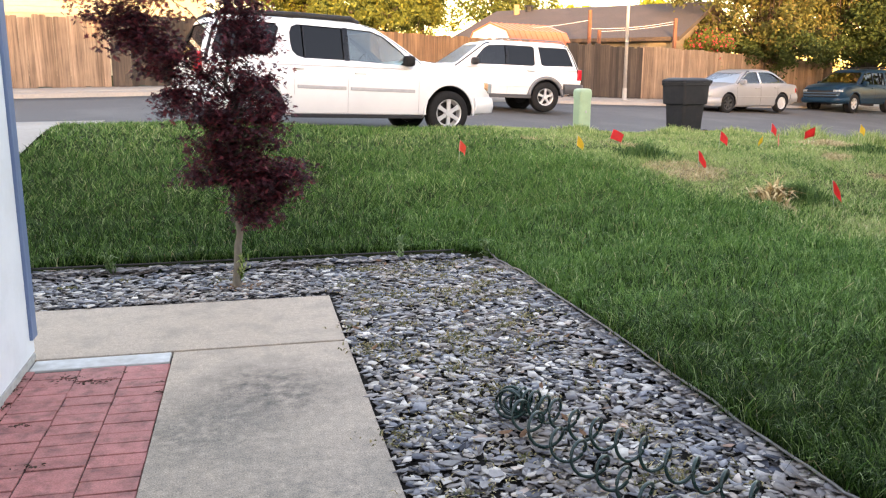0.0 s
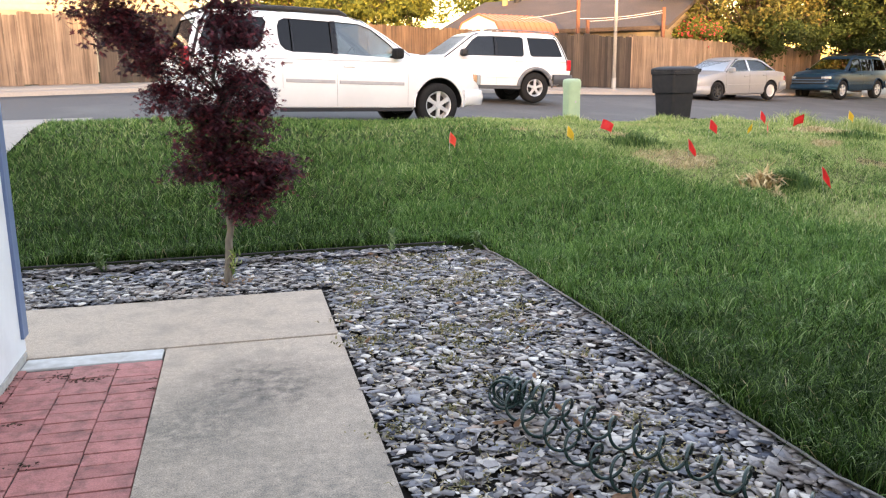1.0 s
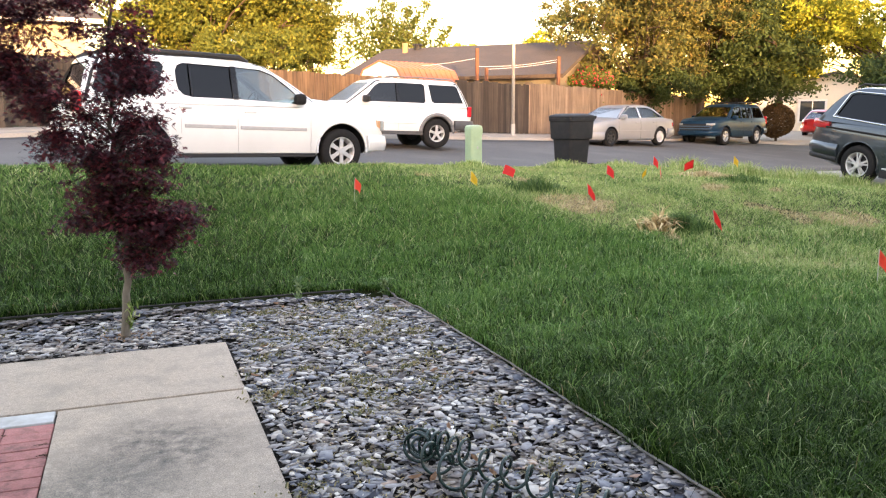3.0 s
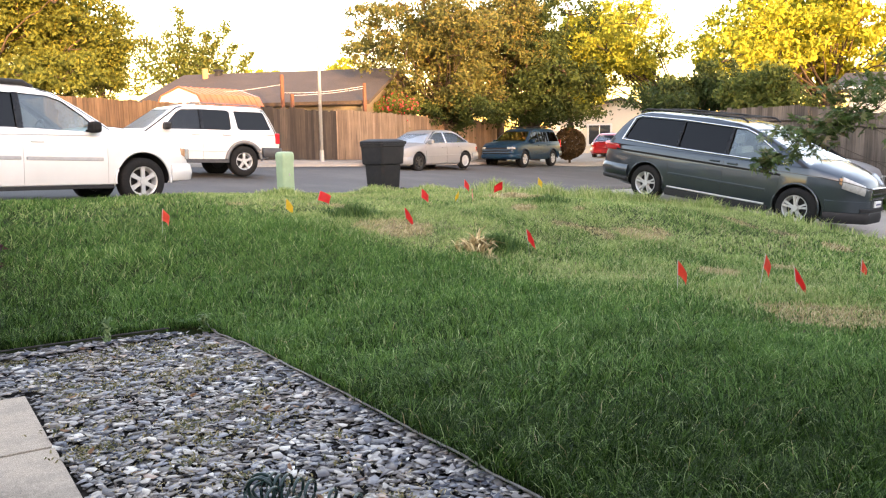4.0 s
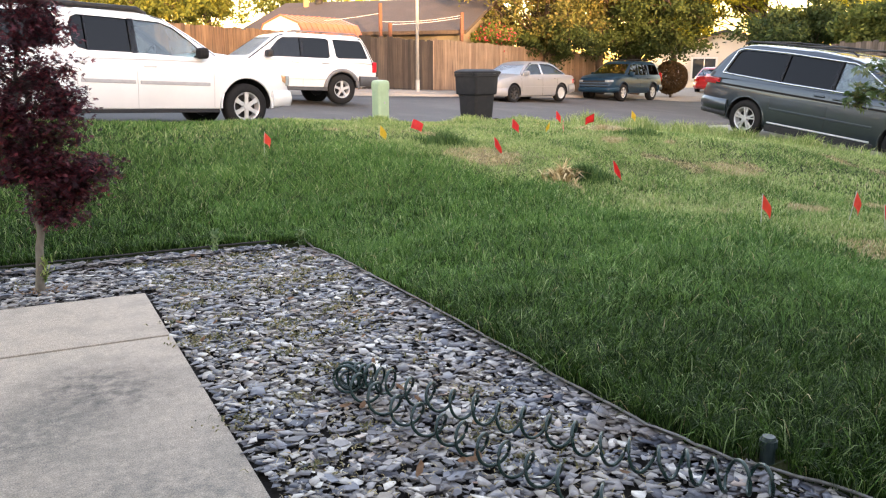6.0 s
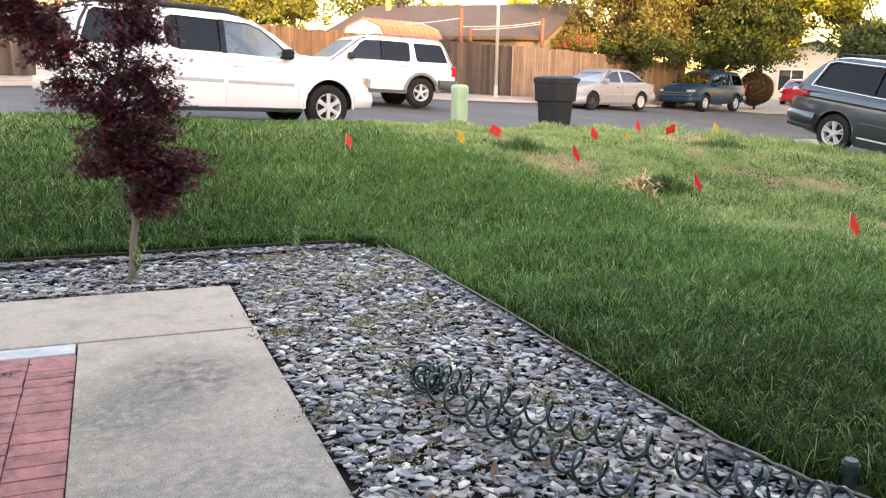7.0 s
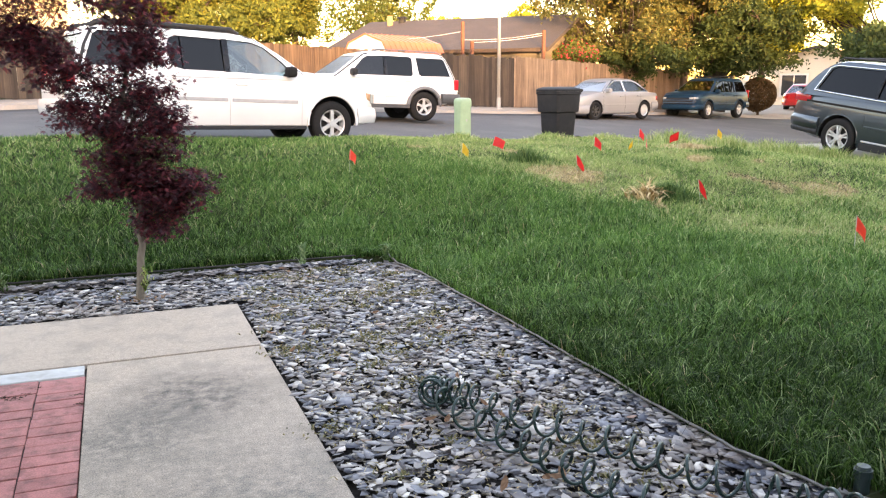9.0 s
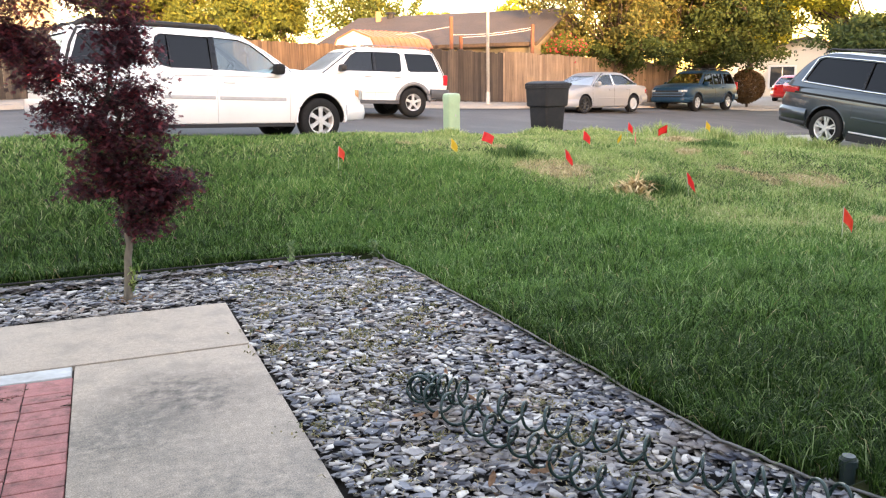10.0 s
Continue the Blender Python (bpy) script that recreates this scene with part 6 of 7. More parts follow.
CROWN = [(-0.67, 1.70, 0.12), (-0.54, 1.60, 0.15), (-0.42, 1.51, 0.16), (-0.33, 1.40, 0.14), (-0.26, 1.28, 0.12), (-0.22, 1.41, 0.10), (-0.45, 1.70, 0.18), (-0.45, 1.92, 0.20), (-0.02, 1.84, 0.20), (-0.15, 2.08, 0.26), (0.08, 1.68, 0.15),
         (0.14, 1.55, 0.15), (0.05, 1.45, 0.13), (0.16, 1.34, 0.12), (-0.02, 1.30, 0.14), (-0.20, 1.18, 0.15), (-0.34, 1.15, 0.07), (0.06, 1.14, 0.20), (0.22, 1.12, 0.14), (-0.11, 1.01, 0.16), (0.13, 1.00, 0.18),
         (0.02, 0.90, 0.17), (0.12, 0.84, 0.13), (-0.10, 0.77, 0.15), (-0.17, 0.72, 0.12), (0.12, 0.72, 0.17), (0.29, 0.68, 0.17), (0.38, 0.71, 0.11), (0.13, 0.57, 0.15), (0.23, 0.55, 0.12), (0.09, 0.45, 0.12)]
LOBES = [(dx, 0.05 if dx < -0.4 else 0.0, h, rad, max(4, round(430 * rad * rad))) for dx, h, rad in CROWN]
maple("maple_tree", -0.09, 5.37, 0.02, 0.42, LOBES, 0.027, M_MAPLE, M_BARK, M_DARKBARK, "young Japanese maple with dark purple leaves in the slate bed", 62, 74)
LOBES = [(-0.62, 2.30, 1.15, 0.11, 6), (-0.45, 2.15, 1.32, 0.18, 11), (-0.25, 1.95, 1.48, 0.22, 11), (-0.05, 1.75, 1.60, 0.24, 10), (0.2, 2.1, 1.72, 0.25, 8), (-0.15, 1.45, 1.42, 0.20, 9), (-0.1, 1.4, 1.78, 0.25, 11), (0.05, 1.1, 1.62, 0.25, 9), (0.0, 0.5, 1.95, 0.4, 16), (0.2, 0.9, 1.95, 0.35, 14), (-0.05, 1.15, 1.02, 0.14, 6), (0.3, 1.65, 1.92, 0.34, 4), (0.5, 1.95, 1.80, 0.32, 3), (0.45, 1.35, 1.66, 0.28, 3), (-0.35, 2.05, 1.36, 0.16, 7)]
maple("maple_tree", 6.25, 1.85, -0.04, 0.6, LOBES, 0.060, M_GREENMAPLE, M_DARKBARK, M_DARKBARK, "green leaved maple whose branch hangs over the lawn", 72, 16, 0.04, 2.2)

# ---- street furniture ----
M_CABINET = mat("pale_green_paint", (0.30, 0.42, 0.26), (0.26, 0.37, 0.23), 9, 0.5, 0.0, stain=(0.22, 0.28, 0.19), sscale=4, samount=0.4)
M_BIN = mat("charcoal_plastic", (0.013, 0.0135, 0.015), (0.02, 0.02, 0.022), 14, 0.6, 0.002, stain=(0.035, 0.034, 0.033), sscale=4, samount=0.4, spec=0.2)
M_GALV = mat("galvanised_steel", (0.42, 0.41, 0.39), (0.34, 0.33, 0.32), 16, 0.55, 0.0, metal=0.2)

zg = float(land(5.48, 13.3))
cabinet = empty("utility_cabinet", pose(5.53, 13.3, zg, 0, 0, 12))
tagged(cabinet, "pale green rounded utility cabinet standing in the grass", "utility cabinet")
bm = bmesh.new()
for_rings = []
for z, s in ((-0.05, 1.0), (0.30, 0.99), (0.62, 0.98)):
    for_rings.append(plan_ring(-0.12 * s, 0.12 * s, 0.12 * s, z, 0.05))
loft(bm, for_rings)
part("base", bm, M_CABINET, cabinet, smooth=False)
bm = bmesh.new()
loft(bm, [plan_ring(-0.122 * s, 0.122 * s, 0.122 * s, z, 0.04) for z, s in ((0.60, 1.0), (0.70, 1.0), (0.735, 0.95), (0.755, 0.82), (0.762, 0.55))])
part("lid", bm, M_CABINET, cabinet)
bm = bmesh.new()
box(bm, -0.012, 0.012, -0.13, -0.118, 0.36, 0.40, 0.004)
part("lock", bm, M_GALV, cabinet)

zb = float(land(8.25, 14.75))
bin_ = empty("rubbish_bin", pose(8.25, 14.75, zb, 0, 0, 197) @ Matrix.Diagonal((1.0, 1.0, 1.11, 1)))
tagged(bin_, "charcoal plastic wheeled rubbish bin standing in the street", "rubbish bin")
bm = bmesh.new()
loft(bm, [plan_ring(-0.25 * s, 0.25 * s, 0.225 * s, z, 0.06) for z, s in ((0.03, 0.96), (0.10, 0.99), (0.68, 1.13), (0.695, 1.29), (0.74, 1.31), (1.0, 1.36), (1.01, 1.42), (1.06, 1.42))])
part("body", bm, M_BIN, bin_)
bm = bmesh.new()
loft(bm, [plan_ring(-0.36 + k, 0.37 - k, 0.315 - k, z, 0.07) for z, k in ((1.062, 0.0), (1.09, 0.0), (1.11, 0.02), (1.135, 0.10), (1.14, 0.18))])
part("lid", bm, M_BIN, bin_)
bm = bmesh.new()
rod(bm, (-0.42, -0.26, 1.08), (-0.42, 0.26, 1.08), 0.018)
for y in (-0.24, 0.0, 0.24):
    box(bm, -0.42, -0.33, y - 0.02, y + 0.02, 1.04, 1.10)
part("handle", bm, M_BIN, bin_)
for y in (-0.29, 0.29):
    bm = bmesh.new()
    rod(bm, (-0.26, y - 0.03, 0.13), (-0.26, y + 0.03, 0.13), 0.13, None, 24)
    part("wheel", bm, M_TYRE, bin_)

lamp_post = empty("street_lamp", pose(12.25, 25.95, float(land(12.25, 25.95)) + 0.08))
tagged(lamp_post, "tall grey steel street lamp post beside the fence", "street lamp")
bm = bmesh.new()
rod(bm, (0, 0, 0.0), (0, 0, 7.5), 0.058, 0.042, 16)
part("post", bm, M_GALV, lamp_post, smooth=True)
bm = bmesh.new()
rod(bm, (0, 0, 0), (0, 0, 0.03), 0.12, None, 16)
rod(bm, (0, 0, 0.03), (0, 0, 0.4), 0.075, 0.07, 16)
part("base", bm, M_GALV, lamp_post)
raw("arm", *tube([(0, 0, 7.4), (-0.3, -0.4, 7.75), (-0.8, -1.2, 7.9), (-1.1, -1.6, 7.9)], 0.035, 8), M_GALV, lamp_post, smooth=True)
bm = bmesh.new()
box(bm, -1.25, -0.95, -1.95, -1.5, 7.82, 7.95, 0.04)
part("lantern", bm, M_GALV, lamp_post)

# ---- fences ----
M_CEDAR = ramp_mat("warm_fence_board", [(0.0, (0.145, 0.078, 0.040)), (0.5, (0.190, 0.104, 0.052)), (1.0, (0.245, 0.138, 0.070))], 0.85, 0.003, 2.2, 0.35, pick="object", grain=((26, 26, 0.9), 0.42))
# Old dark boards; their tone is lowered again to imitate missing sunlight.
M_DARKBOARD = ramp_mat("dark_fence_board", [(0.0, (0.030, 0.022, 0.017)), (0.5, (0.048, 0.035, 0.027)), (1.0, (0.080, 0.058, 0.044))], 0.9, 0.003, 2.2, 0.35, pick="object", grain=((26, 26, 0.9), 0.42))
M_GREYBOARD = ramp_mat("weathered_fence_board", [(0.0, (0.075, 0.058, 0.047)), (0.5, (0.105, 0.083, 0.067)), (1.0, (0.145, 0.115, 0.094))], 0.9, 0.003, 2.2, 0.35, pick="object", grain=((26, 26, 0.9), 0.42))
M_PALEBOARD = ramp_mat("pale_fence_board", [(0.0, (0.160, 0.108, 0.072)), (0.5, (0.208, 0.143, 0.098)), (1.0, (0.262, 0.186, 0.132))], 0.88, 0.003, 2.2, 0.35, pick="object", grain=((26, 26, 0.9), 0.42))


def board_mesh(name, w, h, t, ear=0.03):
    bm = bmesh.new()
    prism(bm, [(-w / 2, 0), (w / 2, 0), (w / 2, h - ear), (w / 2 - ear, h), (-w / 2 + ear, h), (-w / 2, h - ear)], -t / 2, t / 2)
    me = bpy.data.meshes.new(name)
    bm.to_mesh(me)
    bm.free()
    return me


def fence(line, x0, x1, height, material, label, step=0.147, along="x", seed=1):
    """A run of upright boards on rails and posts; line gives the place at a parameter."""
    r = np.random.default_rng(seed)
    f = empty("fence", pose(0, 0, 0))
    tagged(f, label, "fence")
    me = board_mesh("board", 0.1485, height, 0.019, 0.022)
    me.materials.append(material)
    s, pts = x0, []
    while s < x1:
        a, b = np.array(line(s)), np.array(line(s + 0.05))
        d = (b - a) / np.linalg.norm(b - a)
        pts.append((a, d))
        s += step * 0.05 / np.linalg.norm(b - a)
    for i, (a, d) in enumerate(pts):
        o = new("board", me)
        o.parent = f
        h = math.degrees(math.atan2(d[1], d[0]))
        o.matrix_local = pose(a[0] + r.normal(0, 0.003), a[1] + r.normal(0, 0.004), float(land(*a)) + 0.10 + r.normal(0, 0.018), 0, r.normal(0, 0.10), h) @ Matrix.Diagonal((r.uniform(0.99, 1.0), 1, r.uniform(0.985, 1.015), 1))
    for k in (0.35, height - 0.35):
        p = [(a[0] - d[1] * 0.03, a[1] + d[0] * 0.03, float(land(*a)) + 0.1 + k) for a, d in pts[:-3:6] + pts[-1:]]
        raw("rail", *tube(p, 0.035, 4), material, f)
    for a, d in pts[::16]:
        bm = bmesh.new()
        z = float(land(*a))
        box(bm, -0.045, 0.045, 0.05, 0.14, -0.2, height + 0.05, 0.0, pose(a[0], a[1], z + 0.05, 0, 0, math.degrees(math.atan2(d[1], d[0]))))
        part("post", bm, material, f)
    return f


def street_fence(x):
    return (x, float(fence_line(x)))


fence(street_fence, -13.0, -3.1, 1.62, M_PALEBOARD, "tan new wooden board fence along the pavement", seed=2)
fence(street_fence, -3.05, 3.4, 1.64, M_DARKBOARD, "dark weathered wooden board fence along the pavement", seed=3)
fence(street_fence, 3.45, 10.2, 1.62, M_CEDAR, "warm brown wooden board fence behind the parked cars", seed=4)
fence(street_fence, 10.25, 13.4, 1.72, M_DARKBOARD, "dark weathered wooden fence beside the lamp post", seed=5)
fence(street_fence, 13.45, 25.5, 1.80, M_PALEBOARD, "pale weathered wooden board fence along the street", seed=6)
fence(lambda s: (18.75 + 0.09 * (15.5 - s), s), 3.0, 15.2, 1.85, M_GREYBOARD, "grey weathered wooden fence beside the neighbour's driveway", seed=7)

# ---- houses beyond the fence ----
M_TRUNK = mat("brown_bark", (0.075, 0.05, 0.034), (0.045, 0.032, 0.024), 12, 0.95, 0.01, stretch=(1, 1, 0.3))
M_SIDING = mat("tan_siding", (0.20, 0.165, 0.115), (0.165, 0.135, 0.095), 6, 0.7, 0.0)
M_CREAM = mat("cream_siding", (0.37, 0.335, 0.245), (0.32, 0.29, 0.21), 6, 0.7, 0.0)
M_STUCCO = mat("cream_stucco", (0.74, 0.67, 0.57), (0.66, 0.60, 0.51), 20, 0.85, 0.004)
M_WHITE = mat("white_paint", (0.78, 0.77, 0.74), (0.70, 0.69, 0.66), 8, 0.6, 0.0)
M_REDMETAL = mat("red_metal_roof", (0.50, 0.15, 0.075), (0.42, 0.12, 0.06), 10, 0.45, 0.0, stain=(0.30, 0.10, 0.06), sscale=2, samount=0.4)
M_POST = mat("red_brown_post", (0.17, 0.065, 0.032), (0.12, 0.045, 0.024), 12, 0.8, 0.0)
M_FLUE = mat("tan_flue", (0.44, 0.25, 0.12), (0.34, 0.19, 0.09), 14, 0.7, 0.0)
M_PANE = mat("dark_window_pane", (0.03, 0.035, 0.04), (0.05, 0.055, 0.06), 3, 0.08, 0.0, coat=0.5)


def house(x, y, z, turn, L, W, eave, ridge, siding, label, board=0.16, windows=(), over=0.45, gable_windows=()):
    """A gabled house: ridge along its own x; walls of overlapping boards, roof with fascia, windows on the near side."""
    h = empty("house", pose(x, y, z, 0, 0, turn))
    tagged(h, label, "house")
    bm = bmesh.new()
    box(bm, -L / 2, L / 2, -W / 2, W / 2, -0.6, eave)
    for sx in (-1, 1):
        prism(bm, [(-W / 2, eave), (W / 2, eave), (0, ridge - 0.02)], -0.1, 0.1, pose(sx * (L / 2 - 0.1), 0, 0, 0, 0, 90))
    part("wall", bm, siding, h)
    bm = bmesh.new()
    k = 0.0
    while board and k < ridge:
        if k < eave:
            box(bm, -L / 2 - 0.02, L / 2 + 0.02, -W / 2 - 0.035, -W / 2, k, k + board * 0.86)
            w = W / 2
        else:
            w = W / 2 * (ridge - k - board) / (ridge - eave)
        if w > 0.1:
            for sx in (-1, 1):
                box(bm, min(sx * L / 2, sx * (L / 2 + 0.022)), max(sx * L / 2, sx * (L / 2 + 0.022)), -w, w, k, k + board * 0.93)
        k += board
    if board:
        tagged(part("siding", bm, siding, h), kind="stuff")
    else:
        bm.free()
    slope = (ridge - eave) / (W / 2)
    for sy in (-1, 1):
        bm = bmesh.new()
        ye = W / 2 + over
        ze = eave - slope * over
        prism(bm, [(0.0, ridge), (ye, ze), (ye, ze + 0.14), (0.0, ridge + 0.14)], -L / 2 - over, L / 2 + over, pose(0, 0, 0, 0, 0, 90 if sy > 0 else -90))
        part("roof", bm, M_SHINGLE, h)
        bm = bmesh.new()
        box(bm, -L / 2 - over, L / 2 + over, -0.025, 0.0, 0.02, 0.145, 0.0, pose(0, -ye, ze) if sy < 0 else pose(0, ye + 0.025, ze))
        part("fascia", bm, M_TRUNK if siding is M_SIDING else M_WHITE, h)
    for wx, wz, ww, wh in windows:
        bm = bmesh.new()
        box(bm, wx - ww / 2 - 0.08, wx + ww / 2 + 0.08, -W / 2 - 0.07, -W / 2 - 0.02, wz - 0.08, wz + wh + 0.08, 0.01)
        wn_ = part("window", bm, M_WHITE, h)
        for s in (-1, 1):
            bm = bmesh.new()
            box(bm, wx + s * ww / 4 - ww / 4 + 0.03, wx + s * ww / 4 + ww / 4 - 0.03, -W / 2 - 0.085, -W / 2 - 0.072, wz, wz + wh)
            part("pane", bm, M_PANE, wn_)
    for wy, wz, ww, wh in gable_windows:
        bm = bmesh.new()
        box(bm, -L / 2 - 0.07, -L / 2 - 0.02, wy - ww / 2 - 0.10, wy + ww / 2 + 0.10, wz - 0.10, wz + wh + 0.10, 0.01)
        wn_ = part("window", bm, M_WHITE, h)
        for s in (-1, 1):
            bm = bmesh.new()
            box(bm, -L / 2 - 0.085, -L / 2 - 0.072, wy + s * ww / 4 - ww / 4 + 0.03, wy + s * ww / 4 + ww / 4 - 0.03, wz, wz + wh)
            part("pane", bm, M_PANE, wn_)
    return h


# brown-roofed house behind the fence
roof_house = house(15.1, 35.0, 0.25, -47, 9.4, 8.0, 2.52, 3.92, M_SIDING, "low house with a brown shingled roof behind the fence", board=0.18)
bm = bmesh.new()
rod(bm, (-3.73, -0.63, 3.3), (-3.73, -0.63, 4.25), 0.13, None, 10)
part("flue", bm, M_FLUE, roof_house)
bm = bmesh.new()
rod(bm, (-3.32, -0.19, 3.80), (-3.32, -0.19, 4.15), 0.20, 0.16, 12)
rod(bm, (-3.32, -0.19, 4.15), (-3.32, -0.19, 4.23), 0.26, 0.20, 12)
part("roof_vent", bm, M_BLACK, roof_house)
house(-9.5, 30.0, 0.9, 13, 15.5, 7.0, 3.3, 4.4, M_CREAM, "low house with cream lap siding behind the tan fence", board=0.20, over=0.5)
house(42.5, 41.5, -0.2, 42, 9.0, 9.0, 2.55, 3.7, M_STUCCO, "cream stucco house far down the street", board=0, gable_windows=((1.2, 0.9, 1.4, 1.2),))
house(34.0, 10.9, -0.55, -64, 15.4, 8.0, 3.3, 3.9, M_STUCCO, "cream neighbouring house behind the grey fence", board=0, windows=((-3.0, 1.2, 1.2, 1.0),))
# Two houses out of view, added to block the low sun.
house(16.7, -4.5, -0.6, 0, 17.4, 9.0, 2.7, 5.4, M_STUCCO, "added out-of-view house that shades the driveway", board=0)
house(-17.2, -3.0, 0.3, 0, 17.0, 10.0, 2.7, 4.9, M_STUCCO, "added out-of-view house that shades the tan fence", board=0)

# shed
shed = empty("garden_shed", pose(8.55, 29.35, 0.68, 0, 0, 28))
tagged(shed, "white garden shed with a red ribbed metal roof", "shed")
prof = [(-1.15, 0), (-1.15, 1.72), (-0.85, 2.20), (0, 2.48), (0.85, 2.20), (1.15, 1.72), (1.15, 0)]
bm = bmesh.new()
prism(bm, prof, 0.0, 3.0, pose(0, 0, 0, 0, 0, -90) @ pose(0, -0.0, 0))
part("wall", bm, M_WHITE, shed)
for (y0, z0), (y1, z1) in zip(prof[1:5], prof[2:6]):
    bm = bmesh.new()
    ln = math.hypot(y1 - y0, z1 - z0)
    dy, dz = -(y1 - y0) / ln, (z1 - z0) / ln
    M = Matrix(((1, 0, 0, -0.12), (0, dy, -dz, -y0), (0, dz, dy, z0), (0, 0, 0, 1)))
    if (M.to_3x3() @ Vector((0, 0, 1))).z < 0:
        M = Matrix(((1, 0, 0, -0.12), (0, dy, dz, -y0), (0, dz, -dy, z0), (0, 0, 0, 1)))
    box(bm, 0.07, 3.24, -0.02, ln + 0.02, 0.005, 0.035, 0.0, M)
    panel = part("roof_panel", bm, M_REDMETAL, shed)
    for k in range(11):
        bm = bmesh.new()
        box(bm, 0.10 + k * 0.28, 0.14 + k * 0.28, -0.02, ln + 0.02, 0.035, 0.06, 0.0, M)
        part("rib", bm, M_REDMETAL, panel)

# clothes line posts with wires
for x, y, h, lb in ((12.03, 28.6, 3.65, 1), (12.32, 28.4, 2.95, 1), (15.17, 28.2, 3.39, 1)):
    z = float(land(x, y))
    p = empty("wooden_post", pose(x, y, z))
    tagged(p, "red brown wooden post standing behind the fence", "post", "posts behind the fence")
    bm = bmesh.new()
    box(bm, -0.055, 0.055, -0.055, 0.055, -0.2, h - z, 0.008)
    part("shaft", bm, M_POST, p)
wires = empty("clothes_line", pose(0, 0, 0))
tagged(wires, "white clothes line wires between the wooden posts", "clothes line")
for a, b, s in (((8.9, 30.8, 3.05), (12.03, 28.6, 3.3), 0.1), ((12.32, 28.4, 2.9), (15.17, 28.2, 3.2), 0.05), ((12.03, 28.6, 3.0), (15.17, 28.2, 3.28), 0.08)):
    t = np.linspace(0, 1, 9)[:, None]
    p = np.array(a) * (1 - t) + np.array(b) * t
    p[:, 2] -= s * np.sin(np.pi * t[:, 0])
    raw("wire", *tube(p, 0.006, 5), M_WHITE, wires)

# ---- trees beyond ----
def foliage(name, stops):
    """Leaves whose colour changes from spray to spray more than from leaf to leaf."""
    mean = [sum(c[i] for _, c in stops) / len(stops) for i in range(3)]
    stops = [(p, tuple(0.55 * v + 0.45 * m for v, m in zip(c, mean))) for p, c in stops]
    return ramp_mat(name, stops, 0.65, blotch=0.62, scale=1.9, through=0.28, spec=0.15)


M_YELLOWLEAF = foliage("yellow_green_leaves", [(0.0, (0.15, 0.185, 0.022)), (0.5, (0.32, 0.335, 0.036)), (1.0, (0.52, 0.46, 0.05))])
M_LIMELEAF = foliage("lime_gold_leaves", [(0.0, (0.12, 0.16, 0.022)), (0.5, (0.26, 0.29, 0.036)), (1.0, (0.46, 0.43, 0.06))])
M_MIDLEAF = foliage("mid_green_leaves", [(0.0, (0.05, 0.085, 0.02)), (0.5, (0.09, 0.12, 0.03)), (1.0, (0.16, 0.17, 0.045))])
M_DARKLEAF = foliage("dark_green_leaves", [(0.0, (0.018, 0.038, 0.012)), (0.5, (0.036, 0.060, 0.018)), (1.0, (0.075, 0.095, 0.03))])
M_BROWNLEAF = foliage("olive_brown_leaves", [(0.0, (0.06, 0.075, 0.025)), (0.5, (0.11, 0.115, 0.04)), (1.0, (0.19, 0.15, 0.06))])
M_GOLDLEAF = foliage("gold_green_leaves", [(0.0, (0.036, 0.060, 0.015)), (0.5, (0.078, 0.110, 0.024)), (0.85, (0.16, 0.175, 0.034)), (1.0, (0.28, 0.255, 0.05))])
M_OLIVELEAF = foliage("olive_leaves", [(0.0, (0.05, 0.075, 0.02)), (0.5, (0.085, 0.105, 0.03)), (0.85, (0.14, 0.13, 0.04)), (1.0, (0.22, 0.15, 0.06))])
M_FLOWER = mat("red_petals", (0.55, 0.05, 0.08), (0.45, 0.03, 0.06), 30, 0.6, 0.0, through=0.2)


def leaf_cards(p, size, r):
    """Leaf-shaped folded quads at places p."""
    n = len(p)
    u = r.normal(0, 1, (n, 3))
    u /= np.linalg.norm(u, axis=1)[:, None]
    w = np.cross(u, r.normal(0, 1, (n, 3)))
    w /= np.linalg.norm(w, axis=1)[:, None]
    s = (size * r.uniform(0.6, 1.3, n))[:, None]
    v = np.stack([p - u * s, p + w * s * 0.45, p + u * s, p - w * s * 0.45], 1).reshape(-1, 3)
    return v, np.arange(4 * n).reshape(-1, 4)


